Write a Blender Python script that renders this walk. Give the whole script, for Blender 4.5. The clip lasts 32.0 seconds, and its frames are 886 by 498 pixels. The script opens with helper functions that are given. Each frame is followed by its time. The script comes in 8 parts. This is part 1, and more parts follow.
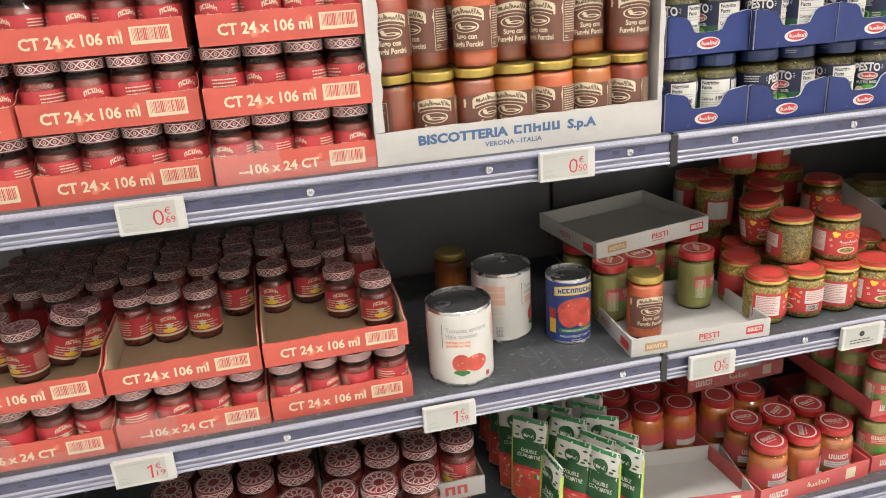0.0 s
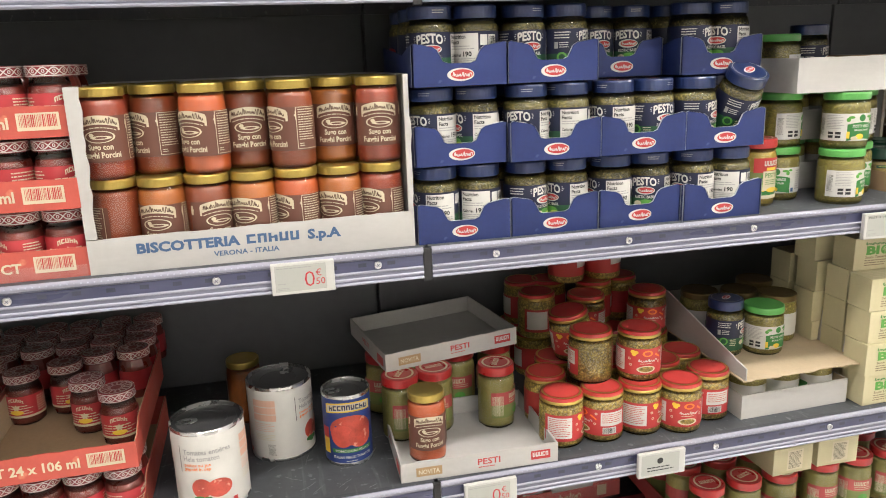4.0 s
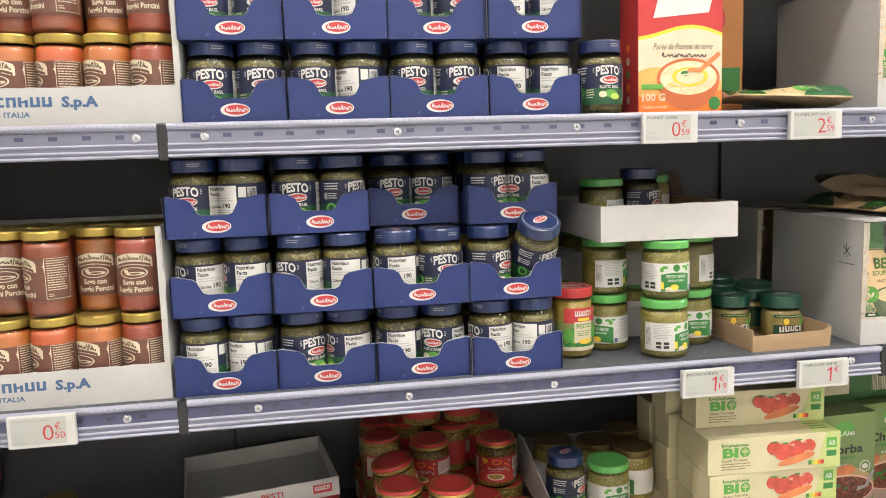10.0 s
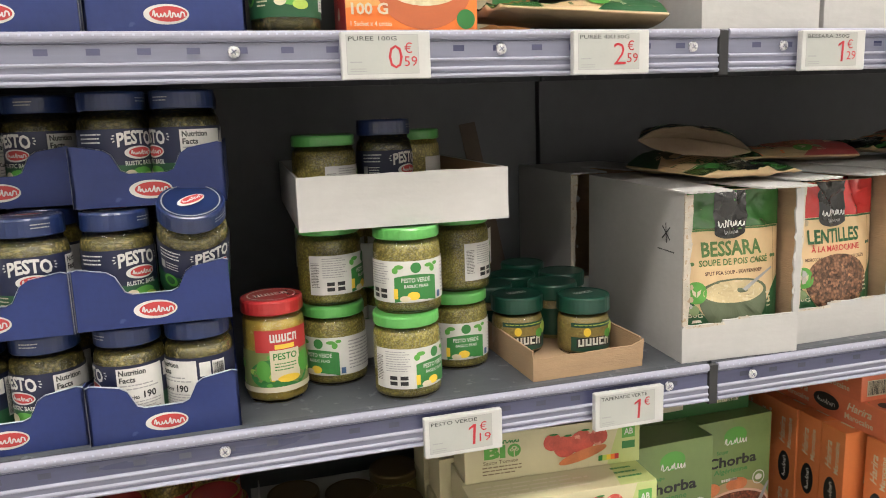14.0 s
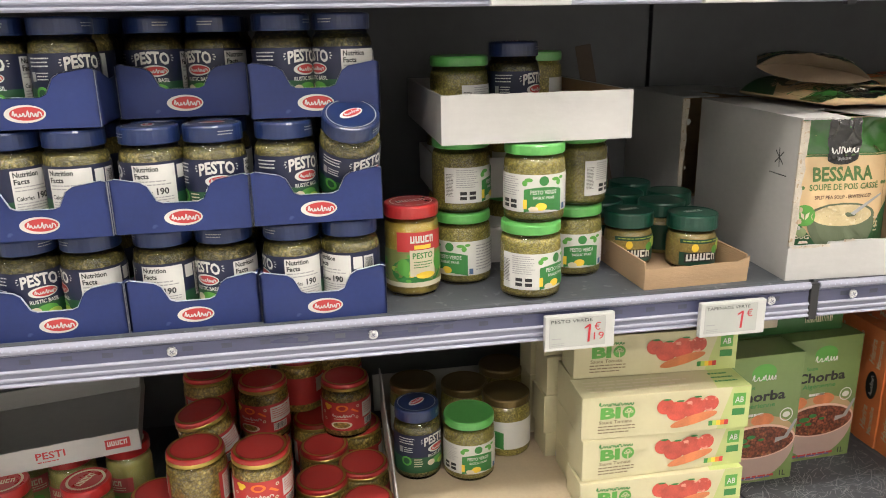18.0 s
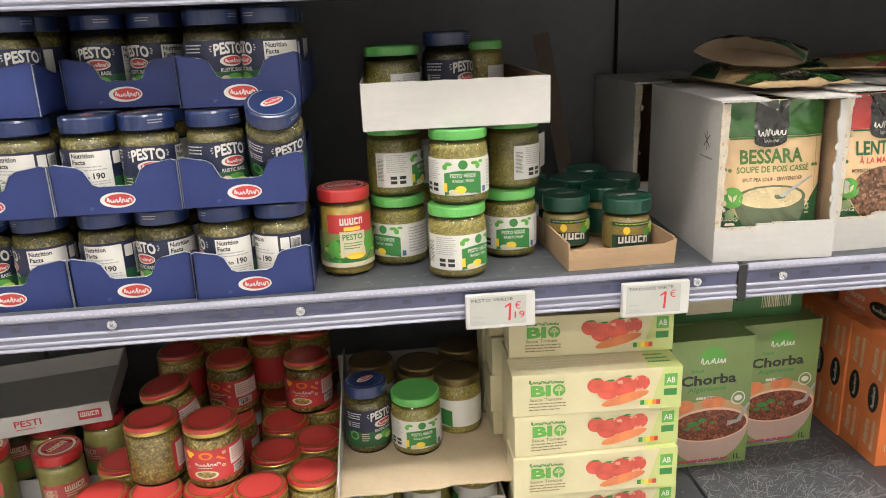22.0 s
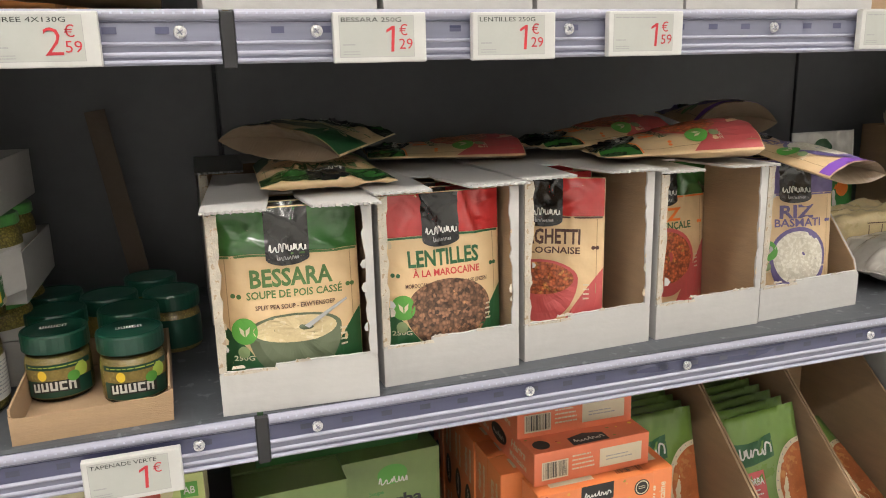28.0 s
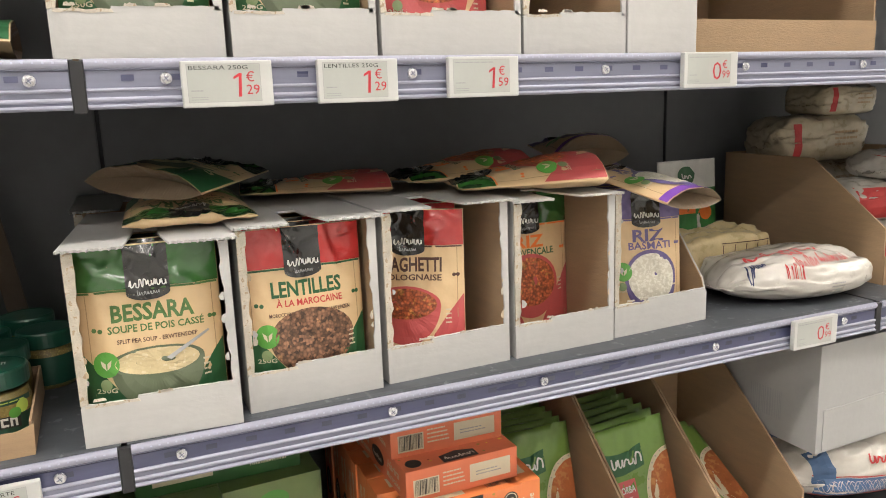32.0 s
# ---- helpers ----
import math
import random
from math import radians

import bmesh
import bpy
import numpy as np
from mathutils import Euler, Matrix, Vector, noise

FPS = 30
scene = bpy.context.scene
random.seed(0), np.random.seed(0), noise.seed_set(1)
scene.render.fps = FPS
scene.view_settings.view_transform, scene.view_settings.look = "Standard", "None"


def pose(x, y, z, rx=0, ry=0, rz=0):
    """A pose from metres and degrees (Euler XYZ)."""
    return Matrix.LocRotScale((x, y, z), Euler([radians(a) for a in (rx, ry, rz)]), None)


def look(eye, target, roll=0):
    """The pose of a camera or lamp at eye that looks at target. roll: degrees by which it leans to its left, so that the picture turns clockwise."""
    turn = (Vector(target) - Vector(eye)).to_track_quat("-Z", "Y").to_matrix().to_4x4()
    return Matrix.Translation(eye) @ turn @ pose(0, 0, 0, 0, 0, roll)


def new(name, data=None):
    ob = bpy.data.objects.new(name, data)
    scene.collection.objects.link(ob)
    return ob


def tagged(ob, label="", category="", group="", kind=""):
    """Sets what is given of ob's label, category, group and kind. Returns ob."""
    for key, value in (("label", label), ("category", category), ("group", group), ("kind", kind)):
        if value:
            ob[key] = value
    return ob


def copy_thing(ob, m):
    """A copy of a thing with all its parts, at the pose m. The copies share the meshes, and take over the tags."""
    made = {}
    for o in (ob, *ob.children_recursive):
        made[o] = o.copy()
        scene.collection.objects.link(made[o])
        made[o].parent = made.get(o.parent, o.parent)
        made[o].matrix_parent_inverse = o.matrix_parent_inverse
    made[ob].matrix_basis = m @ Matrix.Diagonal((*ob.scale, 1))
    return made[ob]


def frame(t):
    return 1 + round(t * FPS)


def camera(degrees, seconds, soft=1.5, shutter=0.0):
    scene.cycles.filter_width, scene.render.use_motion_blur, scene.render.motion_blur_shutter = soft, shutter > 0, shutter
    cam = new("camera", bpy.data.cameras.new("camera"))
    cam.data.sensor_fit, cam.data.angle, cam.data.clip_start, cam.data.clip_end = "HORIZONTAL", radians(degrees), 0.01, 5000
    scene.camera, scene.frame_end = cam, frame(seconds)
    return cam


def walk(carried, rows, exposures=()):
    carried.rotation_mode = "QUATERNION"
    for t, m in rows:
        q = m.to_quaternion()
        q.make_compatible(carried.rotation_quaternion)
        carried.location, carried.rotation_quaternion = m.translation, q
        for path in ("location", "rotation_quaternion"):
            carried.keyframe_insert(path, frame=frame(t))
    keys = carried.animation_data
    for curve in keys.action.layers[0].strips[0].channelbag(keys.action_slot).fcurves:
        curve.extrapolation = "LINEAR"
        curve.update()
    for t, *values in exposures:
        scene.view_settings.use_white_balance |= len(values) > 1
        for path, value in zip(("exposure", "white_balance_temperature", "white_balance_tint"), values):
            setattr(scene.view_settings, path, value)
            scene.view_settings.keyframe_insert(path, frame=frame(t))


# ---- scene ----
cam = camera(61.1, 32.0, soft=1.0)
PATH = [
    (0, (-0.539, -0.927, 1.374), (-0.143, 0.903, 0.671), -3.9),
    (0.5, (-0.484, -0.891, 1.322), (-0.164, 0.947, 0.6), -4.0),
    (1, (-0.359, -0.916, 1.288), (-0.12, 0.943, 0.59), -4.3),
    (1.5, (-0.273, -0.938, 1.316), (-0.045, 0.937, 0.66), -4.3),
    (2, (-0.242, -0.955, 1.344), (0.031, 0.937, 0.755), -4.0),
    (2.5, (-0.234, -0.958, 1.372), (0.105, 0.934, 0.822), -3.3),
    (3, (-0.241, -0.952, 1.389), (0.184, 0.933, 0.873), -2.4),
    (3.5, (-0.221, -0.945, 1.384), (0.245, 0.934, 0.881), -1.8),
    (5.5, (-0.116, -0.898, 1.374), (0.174, 1.025, 0.906), -1.9),
    (6, (0.027, -0.937, 1.397), (0.221, 1.001, 0.939), -0.8),
    (6.5, (0.12, -0.97, 1.401), (0.278, 0.974, 0.958), -0.6),
    (7, (0.155, -0.967, 1.398), (0.292, 0.982, 0.968), -0.6),
    (7.5, (0.159, -0.948, 1.397), (0.292, 1.002, 0.973), -0.7),
    (8, (0.159, -0.945, 1.401), (0.285, 1.009, 0.995), -0.9),
    (8.5, (0.163, -0.951, 1.41), (0.297, 1.007, 1.023), -1.3),
    (9, (0.171, -0.963, 1.413), (0.36, 0.998, 1.069), -1.7),
    (9.5, (0.182, -0.973, 1.421), (0.45, 0.989, 1.136), -1.6),
    (10, (0.188, -0.967, 1.431), (0.501, 0.995, 1.194), -1.8),
    (10.5, (0.217, -0.942, 1.414), (0.551, 1.016, 1.18), -2.0),
    (11, (0.272, -0.845, 1.411), (0.696, 1.095, 1.176), -2.2),
    (11.5, (0.329, -0.703, 1.429), (0.85, 1.213, 1.19), -2.3),
    (12, (0.438, -0.622, 1.436), (0.979, 1.286, 1.177), -2.1),
    (12.5, (0.602, -0.59, 1.435), (1.092, 1.331, 1.17), -2.2),
    (13, (0.658, -0.598, 1.427), (1.146, 1.32, 1.136), -2.1),
    (13.5, (0.613, -0.62, 1.417), (1.122, 1.287, 1.092), -2.2),
    (14, (0.515, -0.665, 1.413), (1.046, 1.23, 1.055), -2.0),
    (14.5, (0.414, -0.71, 1.407), (0.944, 1.179, 1.016), -1.7),
    (15, (0.376, -0.723, 1.406), (0.869, 1.165, 0.968), -1.1),
    (15.5, (0.375, -0.723, 1.407), (0.845, 1.162, 0.93), -0.8),
    (17.5, (0.481, -0.671, 1.431), (0.798, 1.228, 0.892), -1.2),
    (18, (0.441, -0.728, 1.423), (0.767, 1.164, 0.861), -1.1),
    (18.5, (0.413, -0.772, 1.418), (0.73, 1.119, 0.849), -1.0),
    (19, (0.464, -0.783, 1.432), (0.727, 1.117, 0.866), -1.1),
    (19.5, (0.523, -0.801, 1.43), (0.77, 1.107, 0.882), -1.5),
    (20, (0.548, -0.824, 1.425), (0.771, 1.097, 0.913), -2.0),
    (20.5, (0.539, -0.817, 1.425), (0.738, 1.102, 0.898), -2.2),
    (21, (0.549, -0.811, 1.42), (0.701, 1.103, 0.859), -2.4),
    (21.5, (0.554, -0.797, 1.406), (0.698, 1.119, 0.85), -2.3),
    (22, (0.577, -0.786, 1.416), (0.758, 1.122, 0.842), -2.3),
    (22.5, (0.622, -0.783, 1.419), (0.851, 1.119, 0.846), -2.3),
    (23, (0.627, -0.787, 1.425), (0.926, 1.115, 0.886), -2.2),
    (23.5, (0.627, -0.793, 1.436), (0.963, 1.106, 0.904), -2.2),
    (24, (0.632, -0.786, 1.422), (1.038, 1.099, 0.89), -2.2),
    (24.5, (0.651, -0.712, 1.431), (1.152, 1.134, 0.847), -1.9),
    (25, (0.652, -0.659, 1.429), (1.268, 1.156, 0.86), -1.5),
    (25.5, (0.702, -0.628, 1.429), (1.37, 1.174, 0.874), -0.7),
    (26, (0.83, -0.617, 1.44), (1.482, 1.192, 0.889), -0.1),
    (26.5, (0.923, -0.631, 1.438), (1.523, 1.201, 0.905), -0.3),
    (28.5, (0.969, -0.64, 1.434), (1.58, 1.21, 0.983), -1.9),
    (29, (0.897, -0.634, 1.447), (1.603, 1.181, 0.992), -1.9),
    (29.5, (0.826, -0.628, 1.44), (1.644, 1.137, 0.976), -1.9),
    (30, (0.769, -0.648, 1.436), (1.646, 1.093, 0.991), -1.9),
    (30.5, (0.749, -0.664, 1.445), (1.603, 1.095, 1.026), -2.0),
    (31, (0.835, -0.667, 1.456), (1.626, 1.124, 1.047), -1.7),
    (31.5, (0.958, -0.692, 1.45), (1.713, 1.118, 1.062), -1.8),
    (32, (1.028, -0.712, 1.442), (1.786, 1.097, 1.051), -2.0),
]
walk(cam, [(t, look(eye, target, roll)) for t, eye, target, roll in PATH],
     [(0, -0.41), (3, -0.50), (6, -0.50), (9, -0.51), (11, -0.56), (12.3, -0.63), (13.3, -0.78), (15, -0.67), (18, -0.60), (22, -0.54), (25, -0.66), (27, -0.81), (32, -0.77)])

from mathutils.bvhtree import BVHTree
from mathutils.geometry import tessellate_polygon

# ---- light and air ----
world = bpy.data.worlds.new("world")
scene.world = world
world.use_nodes = True
world.node_tree.nodes["Background"].inputs[0].default_value = (0.9, 0.92, 1.0, 1)
world.node_tree.nodes["Background"].inputs[1].default_value = 0.02
LAMP = 60.0


# ---- materials ----
def mat(name, base, rough=0.5, metal=0.0, coat=0.0, var=0.12, scale=40.0, bump=0.0, bump_scale=200.0, spot=None, spot_scale=150.0,
        spot_at=0.55, emit=0.0, sub=0.0, coat_rough=0.04, stretch=(1, 1, 1), cell=None, clear=0.0):
    """Noise at two sizes over a base colour, with fine relief and, where given, flecks of a second colour."""
    m = bpy.data.materials.new(name)
    m.use_nodes = True
    nt = m.node_tree
    b = nt.nodes["Principled BSDF"]
    tc = nt.nodes.new("ShaderNodeTexCoord")
    mp = nt.nodes.new("ShaderNodeMapping")
    mp.inputs["Scale"].default_value = stretch
    nt.links.new(tc.outputs["Object"], mp.inputs[0])
    big = nt.nodes.new("ShaderNodeTexNoise")
    big.inputs["Scale"].default_value, big.inputs["Detail"].default_value = scale, 5
    fine = nt.nodes.new("ShaderNodeTexNoise")
    fine.inputs["Scale"].default_value, fine.inputs["Detail"].default_value = scale * 9, 3
    for n in (big, fine):
        nt.links.new(mp.outputs[0], n.inputs["Vector"])
    add = nt.nodes.new("ShaderNodeMath")
    add.operation = "MULTIPLY_ADD"
    add.inputs[1].default_value = 0.4
    nt.links.new(fine.outputs[0], add.inputs[0])
    nt.links.new(big.outputs[0], add.inputs[2])
    rnd = nt.nodes.new("ShaderNodeObjectInfo")
    ad2 = nt.nodes.new("ShaderNodeMath")
    ad2.operation = "MULTIPLY_ADD"
    ad2.inputs[1].default_value = 0.25
    nt.links.new(rnd.outputs["Random"], ad2.inputs[0])
    nt.links.new(add.outputs[0], ad2.inputs[2])
    ramp = nt.nodes.new("ShaderNodeMapRange")
    ramp.inputs[1].default_value, ramp.inputs[2].default_value = 0.45, 1.2
    ramp.inputs[3].default_value, ramp.inputs[4].default_value = 1 - var, 1 + var
    nt.links.new(ad2.outputs[0], ramp.inputs[0])
    col = nt.nodes.new("ShaderNodeVectorMath")
    col.operation = "SCALE"
    col.inputs[0].default_value = base
    nt.links.new(ramp.outputs[0], col.inputs["Scale"])
    out = col.outputs[0]
    if spot:
        sp = nt.nodes.new("ShaderNodeTexNoise")
        sp.inputs["Scale"].default_value, sp.inputs["Detail"].default_value = spot_scale, 4
        nt.links.new(tc.outputs["Object"], sp.inputs["Vector"])
        cut = nt.nodes.new("ShaderNodeMapRange")
        cut.inputs[1].default_value, cut.inputs[2].default_value = spot_at, spot_at + 0.05
        nt.links.new(sp.outputs[0], cut.inputs[0])
        mix = nt.nodes.new("ShaderNodeMix")
        mix.data_type = "RGBA"
        nt.links.new(cut.outputs[0], mix.inputs[0])
        nt.links.new(out, mix.inputs[6])
        mix.inputs[7].default_value = (*spot, 1)
        out = mix.outputs[2]
    if cell:
        vo = nt.nodes.new("ShaderNodeTexVoronoi")
        vo.inputs["Scale"].default_value = cell[0]
        nt.links.new(tc.outputs["Object"], vo.inputs["Vector"])
        bw = nt.nodes.new("ShaderNodeSeparateColor")
        nt.links.new(vo.outputs["Color"], bw.inputs[0])
        dk = nt.nodes.new("ShaderNodeMapRange")
        dk.inputs[3].default_value, dk.inputs[4].default_value = 1 - cell[1], 1 + cell[1]
        nt.links.new(bw.outputs[0], dk.inputs[0])
        ed = nt.nodes.new("ShaderNodeMapRange")
        ed.inputs[1].default_value, ed.inputs[2].default_value = 0.25, 0.75
        ed.inputs[3].default_value, ed.inputs[4].default_value = 1.1, 0.55
        nt.links.new(vo.outputs["Distance"], ed.inputs[0])
        mu = nt.nodes.new("ShaderNodeMath")
        mu.operation = "MULTIPLY"
        nt.links.new(dk.outputs[0], mu.inputs[0])
        nt.links.new(ed.outputs[0], mu.inputs[1])
        sc2 = nt.nodes.new("ShaderNodeVectorMath")
        sc2.operation = "SCALE"
        nt.links.new(out, sc2.inputs[0])
        nt.links.new(mu.outputs[0], sc2.inputs["Scale"])
        out = sc2.outputs[0]
    if clear:
        b.inputs["Transmission Weight"].default_value, b.inputs["IOR"].default_value = clear, 1.45
    nt.links.new(out, b.inputs["Base Color"])
    rr = nt.nodes.new("ShaderNodeMapRange")
    rr.inputs[1].default_value, rr.inputs[2].default_value = 0.3, 0.7
    rr.inputs[3].default_value, rr.inputs[4].default_value = max(0.02, rough * 0.85), min(1, rough * 1.15)
    nt.links.new(big.outputs[0], rr.inputs[0])
    nt.links.new(rr.outputs[0], b.inputs["Roughness"])
    b.inputs["Metallic"].default_value = metal
    b.inputs["Coat Weight"].default_value, b.inputs["Coat Roughness"].default_value = coat, coat_rough
    if sub:
        b.inputs["Subsurface Weight"].default_value = sub
    if bump:
        bn = nt.nodes.new("ShaderNodeTexNoise")
        bn.inputs["Scale"].default_value, bn.inputs["Detail"].default_value = bump_scale, 4
        nt.links.new(mp.outputs[0], bn.inputs["Vector"])
        bm_ = nt.nodes.new("ShaderNodeBump")
        bm_.inputs["Strength"].default_value, bm_.inputs["Distance"].default_value = bump, 0.002
        nt.links.new(bn.outputs[0], bm_.inputs["Height"])
        nt.links.new(bm_.outputs[0], b.inputs["Normal"])
    if emit:
        b.inputs["Emission Color"].default_value = (*base, 1)
        b.inputs["Emission Strength"].default_value = emit
    return m


def ink(name, base, rough=0.45, coat=0.0, var=0.06):
    return mat(name, base, rough, coat=coat, var=var, scale=60)


STEEL = mat("charcoal_steel", (0.062, 0.068, 0.076), 0.5, 0.0, var=0.35, scale=9, bump=0.12, bump_scale=90, spot=(0.13, 0.14, 0.15), spot_scale=85, spot_at=0.63)


def scratched(m, pale=(0.17, 0.175, 0.18), scale=7.0):
    """Fine pale scuffs laid over a paint."""
    nt = m.node_tree
    b = nt.nodes["Principled BSDF"]
    was = b.inputs["Base Color"].links[0].from_socket
    tc = nt.nodes.new("ShaderNodeTexCoord")
    masks = []
    for turn, sx in ((0.5, 9.0), (-0.9, 14.0)):
        mp = nt.nodes.new("ShaderNodeMapping")
        mp.inputs["Rotation"].default_value = (0, 0, turn)
        mp.inputs["Scale"].default_value = (sx, 1.0, 1.0)
        nz = nt.nodes.new("ShaderNodeTexNoise")
        nz.inputs["Scale"].default_value, nz.inputs["Detail"].default_value = scale, 6
        cut = nt.nodes.new("ShaderNodeMapRange")
        cut.inputs[1].default_value, cut.inputs[2].default_value, cut.inputs[4].default_value = 0.64, 0.76, 0.45
        nt.links.new(tc.outputs["Object"], mp.inputs[0])
        nt.links.new(mp.outputs[0], nz.inputs["Vector"])
        nt.links.new(nz.outputs[0], cut.inputs[0])
        masks.append(cut.outputs[0])
    top = nt.nodes.new("ShaderNodeMath")
    top.operation = "MAXIMUM"
    nt.links.new(masks[0], top.inputs[0])
    nt.links.new(masks[1], top.inputs[1])
    mix = nt.nodes.new("ShaderNodeMix")
    mix.data_type = "RGBA"
    nt.links.new(top.outputs[0], mix.inputs[0])
    nt.links.new(was, mix.inputs[6])
    mix.inputs[7].default_value = (*pale, 1)
    nt.links.new(mix.outputs[2], b.inputs["Base Color"])


scratched(STEEL)
SCUFF = mat("bare_scratched_metal", (0.24, 0.245, 0.25), 0.5, 0.2, var=0.2, scale=60)
BACK = mat("back_panel_steel", (0.125, 0.13, 0.14), 0.5, 0.0, var=0.2, scale=5, bump=0.1, bump_scale=150)
RAIL = mat("grey_violet_plastic", (0.180, 0.186, 0.250), 0.38, coat=0.15, var=0.2, scale=7, stretch=(0.25, 4, 4))
RAIL_HI = mat("clear_ribbed_plastic", (0.325, 0.33, 0.41), 0.40, coat=0.12, var=0.16, scale=7, stretch=(0.2, 4, 4))
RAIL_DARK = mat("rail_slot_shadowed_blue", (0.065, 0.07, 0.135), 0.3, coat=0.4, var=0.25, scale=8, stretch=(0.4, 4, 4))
DOTS = mat("rail_dot_plastic", (0.42, 0.43, 0.54), 0.4)
SLOT = mat("rail_slot_dark_blue", (0.045, 0.048, 0.08), 0.5, var=0.3, scale=60)
CHROME = mat("zinc_screw", (0.66, 0.66, 0.68), 0.28, 0.8, var=0.2, scale=300)
BLACKP = mat("black_plastic", (0.02, 0.02, 0.022), 0.4)
WHITEP = mat("tag_white_plastic", (0.52, 0.52, 0.50), 0.35, var=0.05)
EPAPER = mat("tag_grey_screen", (0.42, 0.43, 0.40), 0.4, coat=0.3, var=0.04)
WCARD = mat("white_cardboard", (0.465, 0.455, 0.44), 0.75, var=0.10, scale=9, bump=0.28, bump_scale=45, stretch=(1, 1, 1.8))
KRAFT = mat("kraft_cardboard", (0.36, 0.24, 0.14), 0.85, var=0.14, scale=25, bump=0.3, bump_scale=120, stretch=(1, 1, 6))
KRAFT_PALE = mat("pale_kraft_cardboard", (0.50, 0.40, 0.27), 0.85, var=0.12, scale=25, bump=0.3, bump_scale=120)
TORN = mat("torn_paper_edge", (0.50, 0.45, 0.37), 0.95, var=0.3, scale=90, bump=0.3, bump_scale=300, spot=(0.36, 0.27, 0.18), spot_scale=180, spot_at=0.58)
REDCARD = mat("red_cardboard", (0.50, 0.088, 0.064), 0.55, var=0.16, scale=20, bump=0.15, bump_scale=90, spot=(0.62, 0.2, 0.13), spot_scale=25, spot_at=0.68)
BLUECARD = mat("blue_cardboard", (0.011, 0.025, 0.125), 0.5, var=0.22, scale=20, bump=0.12, bump_scale=90, spot=(0.045, 0.065, 0.18), spot_scale=45, spot_at=0.7)
SHADED_KRAFT = mat("dark_brown_cardboard", (0.10, 0.075, 0.055), 0.85, var=0.15, scale=25, bump=0.3, bump_scale=120)
INK_BLUE = ink("blue_print", (0.055, 0.115, 0.235))
INK_NAVY = ink("navy_print", (0.012, 0.02, 0.085), coat=0.3)
INK_RED = ink("red_print", (0.48, 0.04, 0.04))
INK_WHITE = ink("white_print", (0.61, 0.60, 0.57))
INK_CREAM = ink("cream_print", (0.62, 0.55, 0.40))
INK_BLACK = ink("black_print", (0.018, 0.018, 0.018))
INK_GREY = ink("grey_print", (0.32, 0.32, 0.32))
INK_GREEN = ink("green_print", (0.035, 0.20, 0.045))
INK_LEAF = ink("leaf_green_print", (0.10, 0.34, 0.055))
INK_LIME = ink("lime_print", (0.42, 0.55, 0.10))
INK_ORANGE = ink("orange_print", (0.85, 0.20, 0.03))
INK_YELLOW = ink("yellow_print", (0.80, 0.55, 0.05))
INK_BROWN = ink("brown_print", (0.085, 0.036, 0.025), coat=0.2)
INK_PINK = ink("pink_red_print", (0.50, 0.085, 0.085), coat=0.3)
CRIMSON = ink("crimson_label_print", (0.44, 0.032, 0.042), coat=0.3)
LABEL_BROWN = ink("red_brown_label_print", (0.135, 0.052, 0.035), coat=0.2)
NAVY_LABEL = ink("blue_black_label_print", (0.007, 0.011, 0.042))
BOTTLE_GREEN = ink("bottle_green_label_print", (0.014, 0.082, 0.032))
PALE_LIME = ink("pale_lime_print", (0.46, 0.52, 0.20))
TERRACOTTA = ink("terracotta_print", (0.52, 0.13, 0.045))
INK_SAGE = ink("sage_green_print", (0.20, 0.24, 0.075))
INK_TEXT = ink("thin_brown_type", (0.20, 0.15, 0.09))
INK_PURPLE = ink("purple_print", (0.13, 0.10, 0.24))
INK_BOWL = ink("grey_green_print", (0.10, 0.125, 0.07), coat=0.2)
INK_TAN = ink("tan_seam_print", (0.36, 0.235, 0.12))
INK_PEACH = ink("peach_print", (0.68, 0.42, 0.32))
CORE_BLUE = ink("worn_blue_card_edge", (0.42, 0.45, 0.52), rough=0.9, var=0.3)
LID_PRINT = ink("bright_red_lid_print", (0.52, 0.05, 0.045), coat=0.3)
LACE = ink("lace_pattern_print", (0.58, 0.50, 0.48))
TAGRED = ink("tag_red_digits", (0.5, 0.03, 0.04))

PESTO = mat("green_pesto_behind_glass", (0.105, 0.088, 0.018), 0.5, coat=0.4, var=0.5, scale=110, spot=(0.25, 0.195, 0.062), spot_scale=220, spot_at=0.55, cell=(420, 0.32))
PESTO2 = mat("pale_green_pesto_behind_glass", (0.27, 0.225, 0.048), 0.5, coat=0.4, var=0.3, scale=100, spot=(0.38, 0.31, 0.09), spot_scale=220, spot_at=0.57, cell=(520, 0.2))
PESTOY = mat("yellow_pesto_behind_glass", (0.42, 0.30, 0.05), 0.45, coat=1.0, var=0.25, scale=120, spot=(0.55, 0.45, 0.15), spot_scale=260, spot_at=0.6)
OLIVE = mat("olive_spread_behind_glass", (0.22, 0.16, 0.045), 0.5, coat=1.0, var=0.45, scale=260, spot=(0.34, 0.26, 0.08), spot_scale=600, spot_at=0.58)
CHUNK = mat("chopped_green_olives_behind_glass", (0.30, 0.215, 0.044), 0.5, coat=0.4, var=0.4, scale=140, spot=(0.44, 0.33, 0.085), spot_scale=200, spot_at=0.56, cell=(300, 0.35))
SALSA = mat("smooth_green_sauce_behind_glass", (0.30, 0.27, 0.085), 0.5, coat=0.4, var=0.2, scale=60, spot=(0.35, 0.31, 0.11), spot_scale=200, spot_at=0.6)
